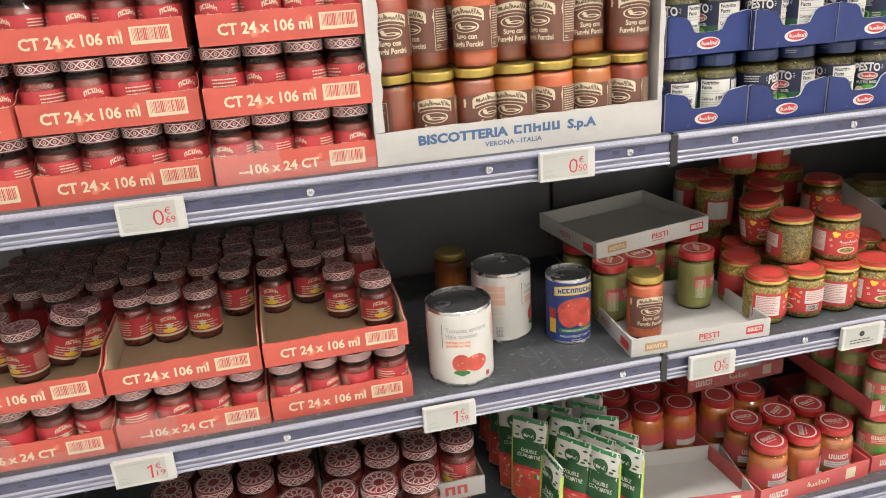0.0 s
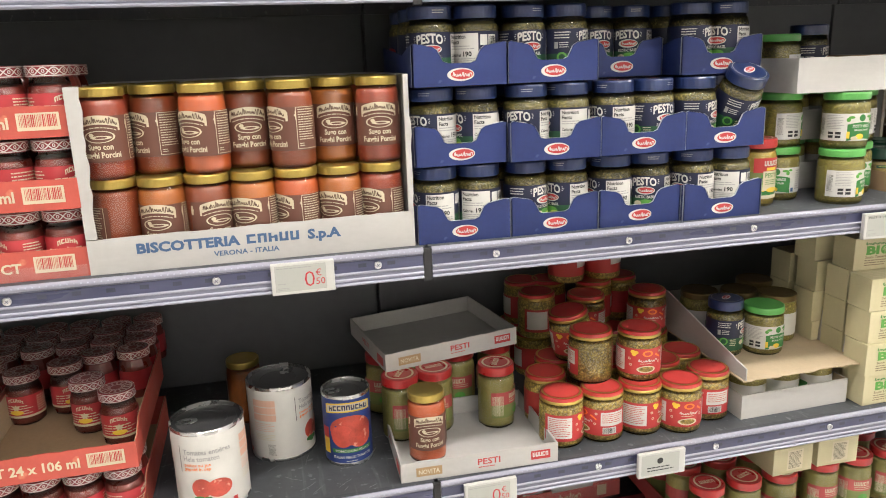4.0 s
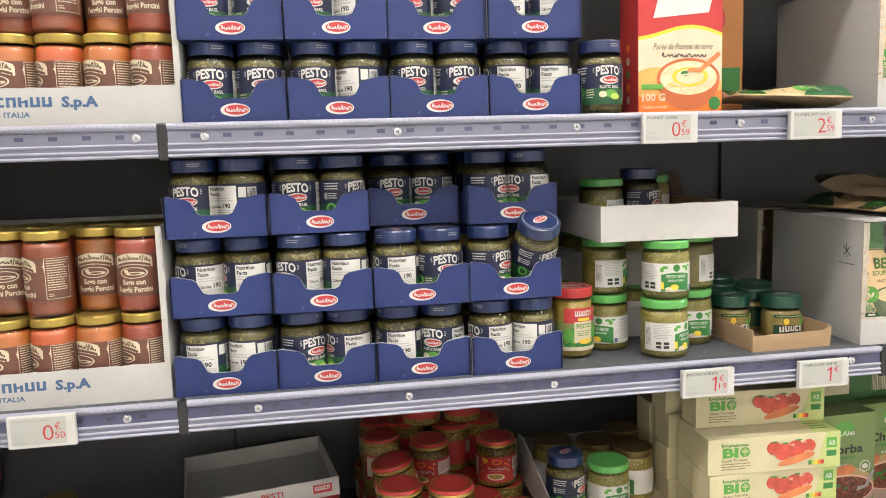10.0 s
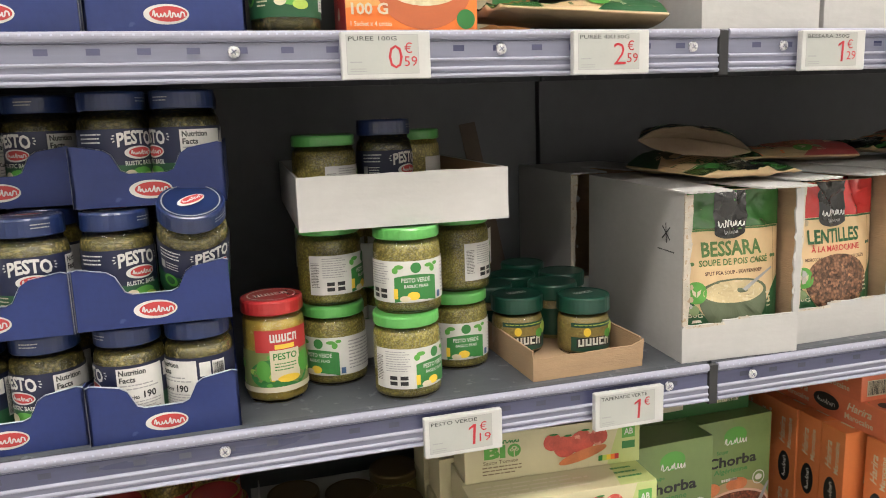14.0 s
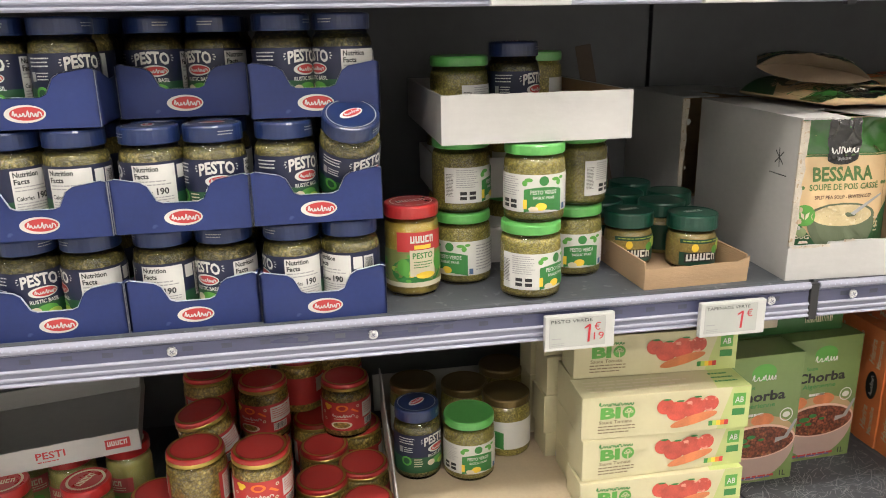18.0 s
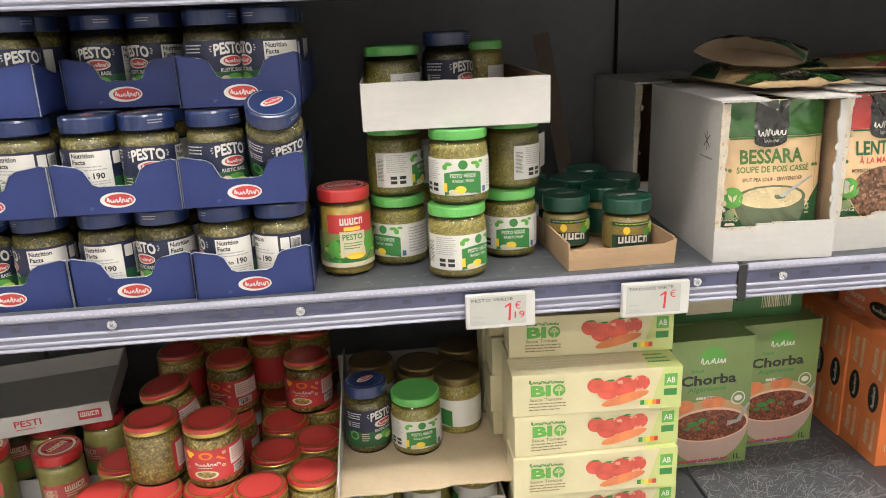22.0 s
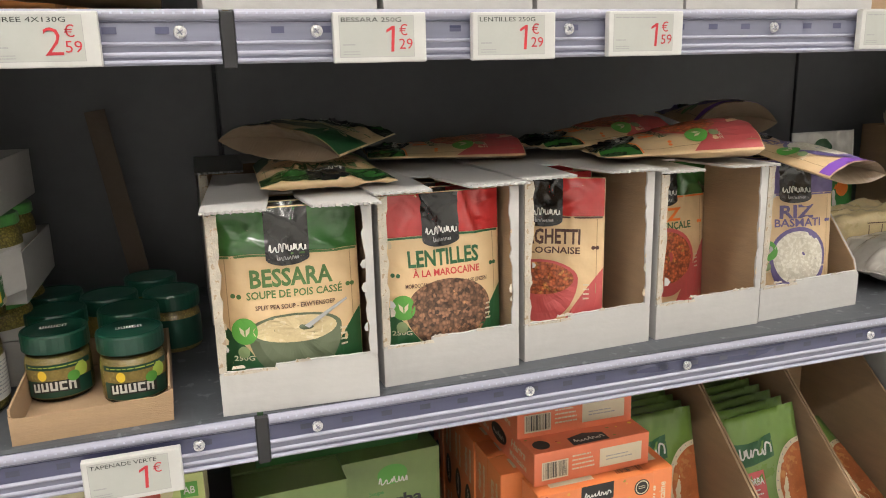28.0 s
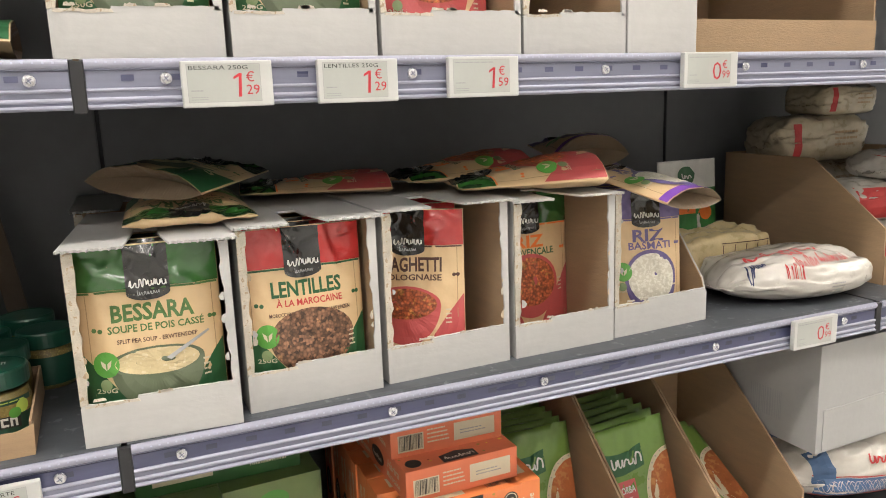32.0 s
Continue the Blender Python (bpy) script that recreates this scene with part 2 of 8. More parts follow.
JAM = mat("dark_red_jam_behind_glass", (0.150, 0.020, 0.014), 0.3, coat=0.5, var=0.35, scale=50, spot=(0.16, 0.03, 0.02), spot_scale=60, spot_at=0.6)
SAUCES = [mat("sauce_behind_glass", c, 0.4, coat=1.0, var=0.22, scale=90, spot=s, spot_scale=180, spot_at=0.62)
          for c, s in (((0.24, 0.048, 0.016), (0.18, 0.036, 0.012)), ((0.43, 0.130, 0.026), (0.33, 0.095, 0.02)), ((0.30, 0.045, 0.020), (0.40, 0.085, 0.03)), ((0.48, 0.095, 0.024), (0.40, 0.07, 0.018)))]
LID_BLUE = mat("blue_lid_enamel", (0.010, 0.023, 0.088), 0.32, coat=0.4, var=0.1)
LID_RED = mat("red_lid_enamel", (0.42, 0.026, 0.026), 0.3, coat=0.4, var=0.12)
LID_GREEN = mat("bright_green_lid_enamel", (0.10, 0.37, 0.085), 0.32, coat=0.4, var=0.1)
LID_DARK = mat("dark_green_lid_enamel", (0.006, 0.055, 0.034), 0.32, coat=0.4, var=0.1)
FILM = mat("clear_shrink_film", (0.86, 0.84, 0.83), 0.10, coat=0.8, var=0.04)
FILM.node_tree.nodes["Principled BSDF"].inputs["Alpha"].default_value = 0.11
GLASS = mat("clear_jar_glass", (0.93, 0.96, 0.94), 0.03, var=0.02, clear=1.0)
SEMO = mat("semolina_in_clear_film", (0.62, 0.50, 0.28), 0.3, coat=0.7, var=0.2, scale=60, bump=0.3, bump_scale=60)
SHADED_BOX = mat("greyed_white_carton", (0.38, 0.375, 0.365), 0.8, var=0.08, scale=9, bump=0.3, bump_scale=60)
LID_SHADED = mat("dull_gold_lid_lacquer", (0.15, 0.105, 0.04), 0.4, 0.6, var=0.2)
LID_GOLD = mat("gold_lid_lacquer", (0.46, 0.34, 0.09), 0.32, 0.75, var=0.12)
LID_ROSE = mat("red_patterned_lid", (0.20, 0.014, 0.018), 0.35, coat=0.3, var=0.15)
TIN = mat("tin_steel", (0.62, 0.62, 0.62), 0.27, 0.95, var=0.12, scale=40)
TINDARK = mat("tin_lid_grey_steel", (0.13, 0.13, 0.135), 0.38, 0.7, var=0.15, scale=30)
POUCH_KRAFT = mat("kraft_pouch_film", (0.66, 0.47, 0.265), 0.36, coat=0.25, var=0.1, scale=10, bump=1.0, bump_scale=30)
POUCH_GREEN = mat("green_pouch_film", (0.035, 0.125, 0.03), 0.18, coat=0.8, var=0.2, scale=12, bump=0.5, bump_scale=42)
POUCH_RED = mat("red_pouch_film", (0.46, 0.03, 0.03), 0.18, coat=0.8, var=0.2, scale=12, bump=0.5, bump_scale=42)
POUCH_BACK = mat("pale_pouch_film", (0.21, 0.155, 0.105), 0.35, coat=0.3, var=0.12, scale=12, bump=1.0, bump_scale=42)
BAG = mat("white_plastic_bag", (0.52, 0.49, 0.44), 0.26, coat=0.5, var=0.14, scale=12, bump=0.6, bump_scale=24)
PASTA = mat("pasta_in_clear_film", (0.46, 0.39, 0.27), 0.3, coat=0.7, var=0.2, scale=60, bump=0.6, bump_scale=60)
SOUP = mat("printed_soup", (0.52, 0.42, 0.24), 0.4, var=0.2, scale=60, spot=(0.60, 0.51, 0.33), spot_scale=140, spot_at=0.58)
SOUP_RED = mat("printed_red_soup", (0.42, 0.10, 0.035), 0.4, var=0.35, scale=80, spot=(0.52, 0.22, 0.06), spot_scale=110, spot_at=0.6, cell=(300, 0.4))
SOUP_HOT = mat("printed_harira", (0.36, 0.135, 0.055), 0.4, var=0.3, scale=70, spot=(0.50, 0.29, 0.13), spot_scale=75, spot_at=0.6)
LENTIL = mat("printed_lentils", (0.17, 0.085, 0.048), 0.45, var=0.4, scale=90, spot=(0.40, 0.20, 0.09), spot_scale=90, spot_at=0.64, cell=(300, 0.75))
RICE = mat("printed_rice", (0.60, 0.56, 0.46), 0.5, var=0.10, scale=120, spot=(0.70, 0.67, 0.58), spot_scale=260, spot_at=0.5)
PUREE = mat("printed_mash", (0.66, 0.55, 0.33), 0.4, var=0.15, scale=40, spot=(0.70, 0.62, 0.42), spot_scale=60, spot_at=0.5)
TOMATO = mat("printed_tomato", (0.52, 0.075, 0.05), 0.35, var=0.4, scale=60, spot=(0.70, 0.30, 0.23), spot_scale=90, spot_at=0.62)
BIOCARD = mat("cream_green_carton", (0.56, 0.51, 0.32), 0.45, var=0.06, scale=20, coat=0.15)
GREENCARD = mat("green_carton", (0.17, 0.245, 0.080), 0.42, var=0.12, scale=14, coat=0.2)
DKGREENCARD = mat("deep_green_carton", (0.03, 0.13, 0.03), 0.45, var=0.15, scale=14, coat=0.2)
ORANGECARD = mat("orange_carton", (0.70, 0.205, 0.065), 0.42, var=0.1, scale=16, coat=0.2)
SALMONCARD = mat("salmon_carton", (0.68, 0.18, 0.085), 0.45, var=0.1, scale=16, coat=0.1)
FLOOR = mat("pale_floor_tile", (0.72, 0.71, 0.68), 0.25, var=0.1, scale=6, bump=0.05)
PAINT = mat("white_wall_paint", (0.75, 0.74, 0.71), 0.8, var=0.06, scale=3, bump=0.1)
GLOW = mat("lamp_diffuser", (1.0, 0.95, 0.895), 0.5, var=0.0, emit=LAMP)


# ---- shapes ----
def link(name, bm, material, parent=None, label="", smooth=False):
    me = bpy.data.meshes.new(name)
    if smooth:
        for f in bm.faces:
            f.smooth = True
    bm.to_mesh(me)
    bm.free()
    me.materials.append(material)
    ob = new(name, me)
    if parent:
        ob.parent = parent
    if label:
        ob["label"] = label
    return ob


def part(name, bm, material, parent, label="", smooth=False):
    return link(name, bm, material, parent, label, smooth)


def thing(name, label, category, group="", kind=""):
    return tagged(new(name), label, category, group, kind)


def cuboid(x0, x1, y0, y1, z0, z1, bevel=0.0):
    bm = bmesh.new()
    bmesh.ops.create_cube(bm, size=1)
    for v in bm.verts:
        v.co = ((x0 + x1) / 2 + v.co.x * (x1 - x0), (y0 + y1) / 2 + v.co.y * (y1 - y0), (z0 + z1) / 2 + v.co.z * (z1 - z0))
    if bevel:
        bmesh.ops.bevel(bm, geom=list(bm.edges), offset=bevel, segments=2, affect="EDGES", profile=0.6)
    return bm


def lathe(profile, seg=32, squash=None):
    """Turns (radius, height) pairs round the z axis; squash(angle) scales the radius."""
    bm = bmesh.new()
    rings = []
    for r, z in profile:
        if r < 1e-6:
            rings.append([bm.verts.new((0, 0, z))])
        else:
            ring = []
            for i in range(seg):
                a = 2 * math.pi * i / seg
                k = squash(a) if squash else 1
                ring.append(bm.verts.new((r * k * math.cos(a), r * k * math.sin(a), z)))
            rings.append(ring)
    for a, b in zip(rings, rings[1:]):
        for i in range(seg):
            j = (i + 1) % seg
            if len(a) == 1 and len(b) == 1:
                continue
            if len(a) == 1:
                bm.faces.new((a[0], b[j], b[i]))
            elif len(b) == 1:
                bm.faces.new((a[i], a[j], b[0]))
            else:
                bm.faces.new((a[i], a[j], b[j], b[i]))
    bmesh.ops.recalc_face_normals(bm, faces=bm.faces)
    return bm


def prism(points, t, at=lambda u, v, h: (u, h, v)):
    """A flat outline of (u, v) given the thickness t along h."""
    bm = bmesh.new()
    a = [bm.verts.new(at(u, v, 0)) for u, v in points]
    b = [bm.verts.new(at(u, v, t)) for u, v in points]
    n = len(points)
    tris = tessellate_polygon([[Vector((u, v, 0)) for u, v in points]])
    for i, j, k in tris:
        bm.faces.new((a[i], a[j], a[k]))
        bm.faces.new((b[k], b[j], b[i]))
    for i in range(n):
        j = (i + 1) % n
        bm.faces.new((a[j], a[i], b[i], b[j]))
    bmesh.ops.recalc_face_normals(bm, faces=bm.faces)
    return bm


# ---- printing on surfaces: a surface is a function of (u, v, height above it) ----
def plane_at(o, u, v):
    o, u, v = Vector(o), Vector(u).normalized(), Vector(v).normalized()
    n = u.cross(v)
    return lambda a, b, h=0.0: o + u * a + v * b + n * h


def round_at(r, z0=0.0, turn=0.0):
    """The side of a can: u runs along the girth to the right from the front (-y)."""
    def at(a, b, h=0.0):
        w = a / r + turn - math.pi / 2
        return Vector(((r + h) * math.cos(w), (r + h) * math.sin(w), z0 + b))
    return at


def grid_patch(surf, u0, u1, v0, v1, h=0.0004, nu=1, nv=1):
    bm = bmesh.new()
    vs = [[bm.verts.new(surf(u0 + (u1 - u0) * i / nu, v0 + (v1 - v0) * j / nv, h)) for i in range(nu + 1)] for j in range(nv + 1)]
    for j in range(nv):
        for i in range(nu):
            bm.faces.new((vs[j][i], vs[j][i + 1], vs[j + 1][i + 1], vs[j + 1][i]))
    return bm


def disc_patch(surf, u, v, ru, rv, h=0.0006, seg=28, rings=2, a0=0.0, a1=2 * math.pi, inner=0.0):
    bm = bmesh.new()
    full = abs(a1 - a0 - 2 * math.pi) < 1e-6
    rows = []
    for k in range(rings + 1):
        s = inner + (1 - inner) * k / rings
        if s < 1e-6:
            rows.append([bm.verts.new(surf(u, v, h))])
            continue
        rows.append([bm.verts.new(surf(u + ru * s * math.cos(a0 + (a1 - a0) * i / seg), v + rv * s * math.sin(a0 + (a1 - a0) * i / seg), h)) for i in range(seg + (0 if full else 1))])
    for a, b in zip(rows, rows[1:]):
        for i in range(seg):
            j = (i + 1) % len(b)
            if len(a) == 1:
                bm.faces.new((a[0], b[i], b[j]))
            else:
                bm.faces.new((a[i], b[i], b[j], a[j]))
    return bm


def poly_patch(surf, pts, h=0.0006):
    bm = bmesh.new()
    f = bm.faces.new([bm.verts.new(surf(u, v, h)) for u, v in pts])
    bmesh.ops.triangulate(bm, faces=[f])
    return bm


GLYPHS = {}


def glyphs(s, bold=0.0, shear=0.0):
    key = (s, bold, shear)
    if key not in GLYPHS:
        cu = bpy.data.curves.new("t", "FONT")
        cu.body, cu.size, cu.offset, cu.resolution_u, cu.shear = s, 1.0, bold, 2, shear
        cu.dimensions, cu.fill_mode = "2D", "FRONT"
        ob = bpy.data.objects.new("t", cu)
        scene.collection.objects.link(ob)
        dg = bpy.context.evaluated_depsgraph_get()
        me = ob.evaluated_get(dg).to_mesh()
        vs = [(v.co.x, v.co.y) for v in me.vertices]
        fs = [tuple(p.vertices) for p in me.polygons]
        ob.evaluated_get(dg).to_mesh_clear()
        bpy.data.objects.remove(ob)
        bpy.data.curves.remove(cu)
        GLYPHS[key] = (vs, fs)
    return GLYPHS[key]


def words(surf, s, u, v, height, material, parent, h=0.0008, width=None, bold=0.015, shear=0.0, align="c", name="lettering", label=""):
    """One line of type: cap height, foot at v, centred (or from the left) at u."""
    vs, fs = glyphs(s, bold, shear)
    if not vs:
        return None
    x0, x1 = min(p[0] for p in vs), max(p[0] for p in vs)
    k = height / 0.70
    kx = width / (x1 - x0) if width else k
    off = u - (x0 + x1) / 2 * kx if align == "c" else u - x0 * kx
    me = bpy.data.meshes.new(name)
    me.from_pydata([surf(off + p[0] * kx, v + p[1] * k, h) for p in vs], [], fs)
    me.materials.append(material)
    ob = new(name, me)
    ob.parent = parent
    if label:
        ob["label"] = label
    return ob


def bars(surf, u0, u1, v0, v1, n, material, parent, h=0.0008, upright=False, seed=1, name="small_print"):
    """Writing too small to read, or a barcode (upright), as plain bars in one mesh."""
    rg = random.Random(seed)
    bm = bmesh.new()
    def quad(a, b, c, d, m):
        for i in range(m):
            s0, s1 = a + (b - a) * i / m, a + (b - a) * (i + 1) / m
            bm.faces.new([bm.verts.new(surf(x, y, h)) for x, y in ((s0, c), (s1, c), (s1, d), (s0, d))])
    if upright:
        x = u0
        while x < u1:
            w = (u1 - u0) / n * rg.choice((0.35, 0.5, 0.9))
            quad(x, min(x + w, u1), v0, v1, 1)
            x += w + (u1 - u0) / n * rg.choice((0.4, 0.55, 0.8))
    else:
        for i in range(n):
            y = v1 - (v1 - v0) * (i + 0.2) / n
            x = u0
            end = u1 - (u1 - u0) * rg.uniform(0, 0.25)
            while x < end:
                w = min((u1 - u0) * rg.uniform(0.05, 0.17), end - x)
                quad(x, x + w, y - (v1 - v0) / n * 0.36, y, 2)
                x += w + (u1 - u0) * 0.022
    return tagged(part(name, bm, material, parent), kind="stuff")


def oval_logo(surf, u, v, ru, rv, parent, h=0.0008):
    """A red oval with a white rim and a pale bar, for a maker's mark."""
    a = part("logo_rim", disc_patch(surf, u, v, ru, rv, h, 24, 2), INK_WHITE, parent)
    part("logo_oval", disc_patch(surf, u + ru * 0.09, v + rv * 0.03, ru * 0.83, rv * 0.76, h + 0.0003, 24, 2), INK_RED, parent)
    scrawl(surf, u - ru * 0.62, u + ru * 0.80, v - rv * 0.30, v + rv * 0.46, 7, INK_WHITE, parent, h + 0.0006, bold=1.15)
    return a


def scrawl(surf, u0, u1, v0, v1, n, material, parent, h=0.001, seed=5, name="logo_mark", bold=1.0):
    """A maker's name as one unreadable handwritten ribbon."""
    r_ = random.Random(seed + n)
    k, x, line = v1 - v0, 0.0, []
    for i in range(n):
        wd = r_.uniform(0.7, 1.35)
        tall = 1.0 if i == 0 or r_.random() < 0.25 else r_.uniform(0.55, 0.7)
        kind = r_.randrange(3)
        if kind == 0:
            line += [(x, 0.0), (x + 0.1 * wd, tall), (x + 0.35 * wd, tall * 0.95), (x + 0.6 * wd, tall * 0.8), (x + 0.65 * wd, 0.05)]
        elif kind == 1:
            line += [(x, tall), (x + 0.05 * wd, 0.15), (x + 0.35 * wd, 0.0), (x + 0.62 * wd, 0.2), (x + 0.68 * wd, tall * 0.9), (x + 0.75 * wd, 0.05)]
        else:
            line += [(x + 0.1, tall * 0.2), (x + 0.4 * wd, tall), (x + 0.55 * wd, tall * 0.5), (x + 0.5 * wd, 0.0)]
        x += wd
    for _ in range(2):
        line = [line[0]] + [(p[0] * w + q[0] * (1 - w), p[1] * w + q[1] * (1 - w)) for p, q in zip(line, line[1:]) for w in (0.75, 0.25)] + [line[-1]]
    x1 = max(p[0] for p in line)
    line = [(u0 + (u1 - u0) * a / x1, v0 + k * b) for a, b in line]
    steps = len(line) - 1
    bm = bmesh.new()
    th = min(k * 0.11, (u1 - u0) / n * 0.13) * bold
    rows = []
    for i, (a, b) in enumerate(line):
        p, q = line[max(0, i - 1)], line[min(steps, i + 1)]
        d = math.hypot(q[0] - p[0], q[1] - p[1]) or 1.0
        nx, ny = -(q[1] - p[1]) / d * th, (q[0] - p[0]) / d * th
        rows.append((bm.verts.new(surf(a + nx, b + ny, h + 0.000004 * i)), bm.verts.new(surf(a - nx, b - ny, h + 0.000004 * i))))
    for (a, b), (c, d) in zip(rows, rows[1:]):
        bm.faces.new((b, d, c, a))
    return tagged(part(name, bm, material, parent), kind="stuff")


def blockmark(surf, u0, u1, v0, v1, n, material, parent, h=0.001, seed=2, slant=0.0, name="logo_mark"):
    """A maker's name in heavy capitals as plain notched blocks that spell nothing."""
    r_ = random.Random(seed)
    bm = bmesh.new()
    w, k = (u1 - u0) / n, v1 - v0
    for i in range(n):
        a, b, form = u0 + w * i, u0 + w * (i + 0.82), r_.randrange(4)
        s, t = (b - a) * 0.33, k * 0.26
        cells = (((a, a + s, v0, v1), (b - s, b, v0, v1), (a + s, b - s, v0, v0 + t)),
                 ((a, a + s, v0, v1), (b - s, b, v0, v1), (a + s, b - s, v1 - t, v1)),
                 ((a, a + s, v0, v1), (a + s, b, v1 - t, v1), (a + s, b, v0, v0 + t)),
                 ((a, a + s, v0, v1), (b - s, b, v0, v1 - t), (a + s, b - s, v0 + k * 0.4, v0 + k * 0.62)))[form]
        for x0, x1, y0, y1 in cells:
            bm.faces.new([bm.verts.new(surf(x + (y - v0) * slant, y, h)) for x, y in ((x0, y0), (x1, y0), (x1, y1), (x0, y1))])
    return tagged(part(name, bm, material, parent), kind="stuff")


def edge_strip(pts, t, at, lift=0.0007):
    """The bare cut edge of a card panel: a thin strip laid along the open line of points."""
    bm = bmesh.new()
    for (a, b), (c, d) in zip(pts, pts[1:]):
        k = math.hypot(c - a, d - b) or 1.0
        ou, ov = (d - b) / k * lift, (a - c) / k * lift
        bm.faces.new([bm.verts.new(at(u + ou, v + ov, h)) for u, v, h in ((a, b, lift), (c, d, lift), (c, d, -t), (a, b, -t))])
    return bm


GATHER = ("small_print", "lettering", "leaf", "dot", "pictogram", "flower", "stalk", "parsley", "crimp", "nut", "onion_ring", "lemon", "side_mark", "score_field", "flag_stripe", "side_seam", "corner", "banner_tail", "basil_leaf", "logo_mark", "olive", "torn_flake", "fruit", "brand_round")


def gather(t):
    """Joins the prints of one ink on one label into one mesh."""
    sets = {}
    for o in t.children_recursive:
        nm = o.name.split(".")[0]
        if o.type == "MESH" and nm in GATHER and not o.children:
            sets.setdefault((o.parent, o.data.materials[0], "small_print" if nm in ("lettering", "small_print", "logo_mark", "dot") else nm), []).append(o)
    for group in sets.values():
        if len(group) < 2:
            continue
        bm = bmesh.new()
        for o in group:
            bm.from_mesh(o.data)
        bm.to_mesh(group[0].data)
        bm.free()
        tagged(group[0], kind="stuff")
        for o in group[1:]:
            bpy.data.objects.remove(o)


class Kind:
    """Builds a thing once and copies it for every further place. keep: for the rows behind, the only named parts to build on."""
    solid = False

    def __init__(self, make, keep=None):
        self.make, self.keep, self.first = make, keep, None

    def put(self, x, y, z, turn=0.0, rx=0.0, ry=0.0, label="", scale=1.0):
        m = pose(x, y, z, rx, ry, turn)
        if self.first is None:
            Kind.solid = self.keep is not None
            self.first = self.make()
            if self.keep is not None:
                for o in list(self.first.children_recursive):
                    if o.name.split(".")[0] not in self.keep:
                        bpy.data.objects.remove(o)
            gather(self.first)
            self.first.matrix_basis = m
            ob = self.first
        else:
            ob = copy_thing(self.first, m)
        if label:
            ob["label"] = label
        return ob


# ---- the large structure ----
S0, S1, S2, S3, S4 = 1.834, 1.486, 1.137, 0.789, 0.442
DEPTH = 0.47


def structure(name, bm, material, label, category):
    return tagged(link(name, bm, material), label, category, kind="structure")


structure("floor", cuboid(-6, 8, -3.4, 1.2, -0.1, 0.0), FLOOR, "pale polished floor tiles of the shop aisle", "floor")
structure("ceiling", cuboid(-6, 8, -3.4, 1.2, 3.3, 3.4), PAINT, "plain white shop ceiling above the aisle", "ceiling")
structure("wall_south", cuboid(-6.1, 8.1, -3.5, -3.4, 0.0, 3.3), PAINT, "plain white wall behind the aisle", "wall")
structure("wall_north", cuboid(-6.1, 8.1, 1.2, 1.3, 0.0, 3.3), PAINT, "plain white wall behind the shelving", "wall")
structure("wall_west", cuboid(-6.1, -6.0, -3.4, 1.2, 0.0, 3.3), PAINT, "plain white end wall of the shop", "wall")
structure("wall_east", cuboid(8.0, 8.1, -3.4, 1.2, 0.0, 3.3), PAINT, "plain white end wall of the shop", "wall")


def ceiling_light():
    t = thing("ceiling_light", "long white linear ceiling light over the aisle", "lamp", "ceiling lights")
    part("housing", cuboid(-1.45, 1.45, -0.09, 0.09, 0.02, 0.08, 0.004), WHITEP, t)
    part("diffuser", cuboid(-1.43, 1.43, -0.075, 0.075, 0.0, 0.02, 0.003), GLOW, t)
    return t


CL = Kind(ceiling_light)
for xx in (-4.4, 0.45, 3.45, 6.45):
    CL.put(xx, -0.74, 3.22)
# Unseen extra light, added as fill for shelf fronts and the lower shelves.
CL.put(0.45, -2.5, 3.22)


# ---- shelving ----
def extrude_x(profile, x0, x1):
    bm = bmesh.new()
    a = [bm.verts.new((x0, y, z)) for y, z in profile]
    b = [bm.verts.new((x1, y, z)) for y, z in profile]
    n = len(profile)
    bm.faces.new(a), bm.faces.new(b[::-1])
    for i in range(n):
        bm.faces.new((a[i], a[(i + 1) % n], b[(i + 1) % n], b[i]))
    bmesh.ops.recalc_face_normals(bm, faces=bm.faces)
    return bm


def half_round(y, z, ry, rz, n=8):
    return [(y - ry * math.sin(math.pi * i / n), z + rz * math.cos(math.pi * i / n)) for i in range(n + 1)]


SCREW_ME = None


def screw(parent, x, z):
    global SCREW_ME
    if SCREW_ME is None:
        bm = lathe([(0, 0), (0.0052, 0), (0.0052, 0.001), (0.0046, 0.0022), (0.0018, 0.0026), (0.0018, 0.0014), (0, 0.0012)], 16)
        bmesh.ops.rotate(bm, verts=bm.verts, matrix=Matrix.Rotation(radians(90), 3, "X"))
        cross = set()
        for a in (35, 125):
            ca, sa = math.cos(radians(a)), math.sin(radians(a))
            f = bm.faces.new([bm.verts.new((u * ca - v * sa, -0.0029, u * sa + v * ca)) for u, v in ((-0.0027, -0.0004), (0.0027, -0.0004), (0.0027, 0.0004), (-0.0027, 0.0004))])
            cross.add(len(bm.faces) - 1)
        SCREW_ME = bpy.data.meshes.new("screw")
        bm.to_mesh(SCREW_ME)
        bm.free()
        SCREW_ME.materials.append(CHROME)
        SCREW_ME.materials.append(RAIL)
        for p in SCREW_ME.polygons:
            p.material_index = 1 if p.index in cross else 0
    ob = new("screw", SCREW_ME)
    ob.parent, ob.location = parent, (x, 0.0005, z)


def dots(x0, x1, z, step, sx, sz, y, material, parent, name):
    bm = bmesh.new()
    n = int((x1 - x0) / step)
    for i in range(n):
        x = x0 + step * (i + 0.5)
        bm.faces.new([bm.verts.new(p) for p in ((x - sx, y, z - sz), (x + sx, y, z - sz), (x + sx, y, z + sz), (x - sx, y, z + sz))])
    return tagged(part(name, bm, material, parent), kind="stuff")


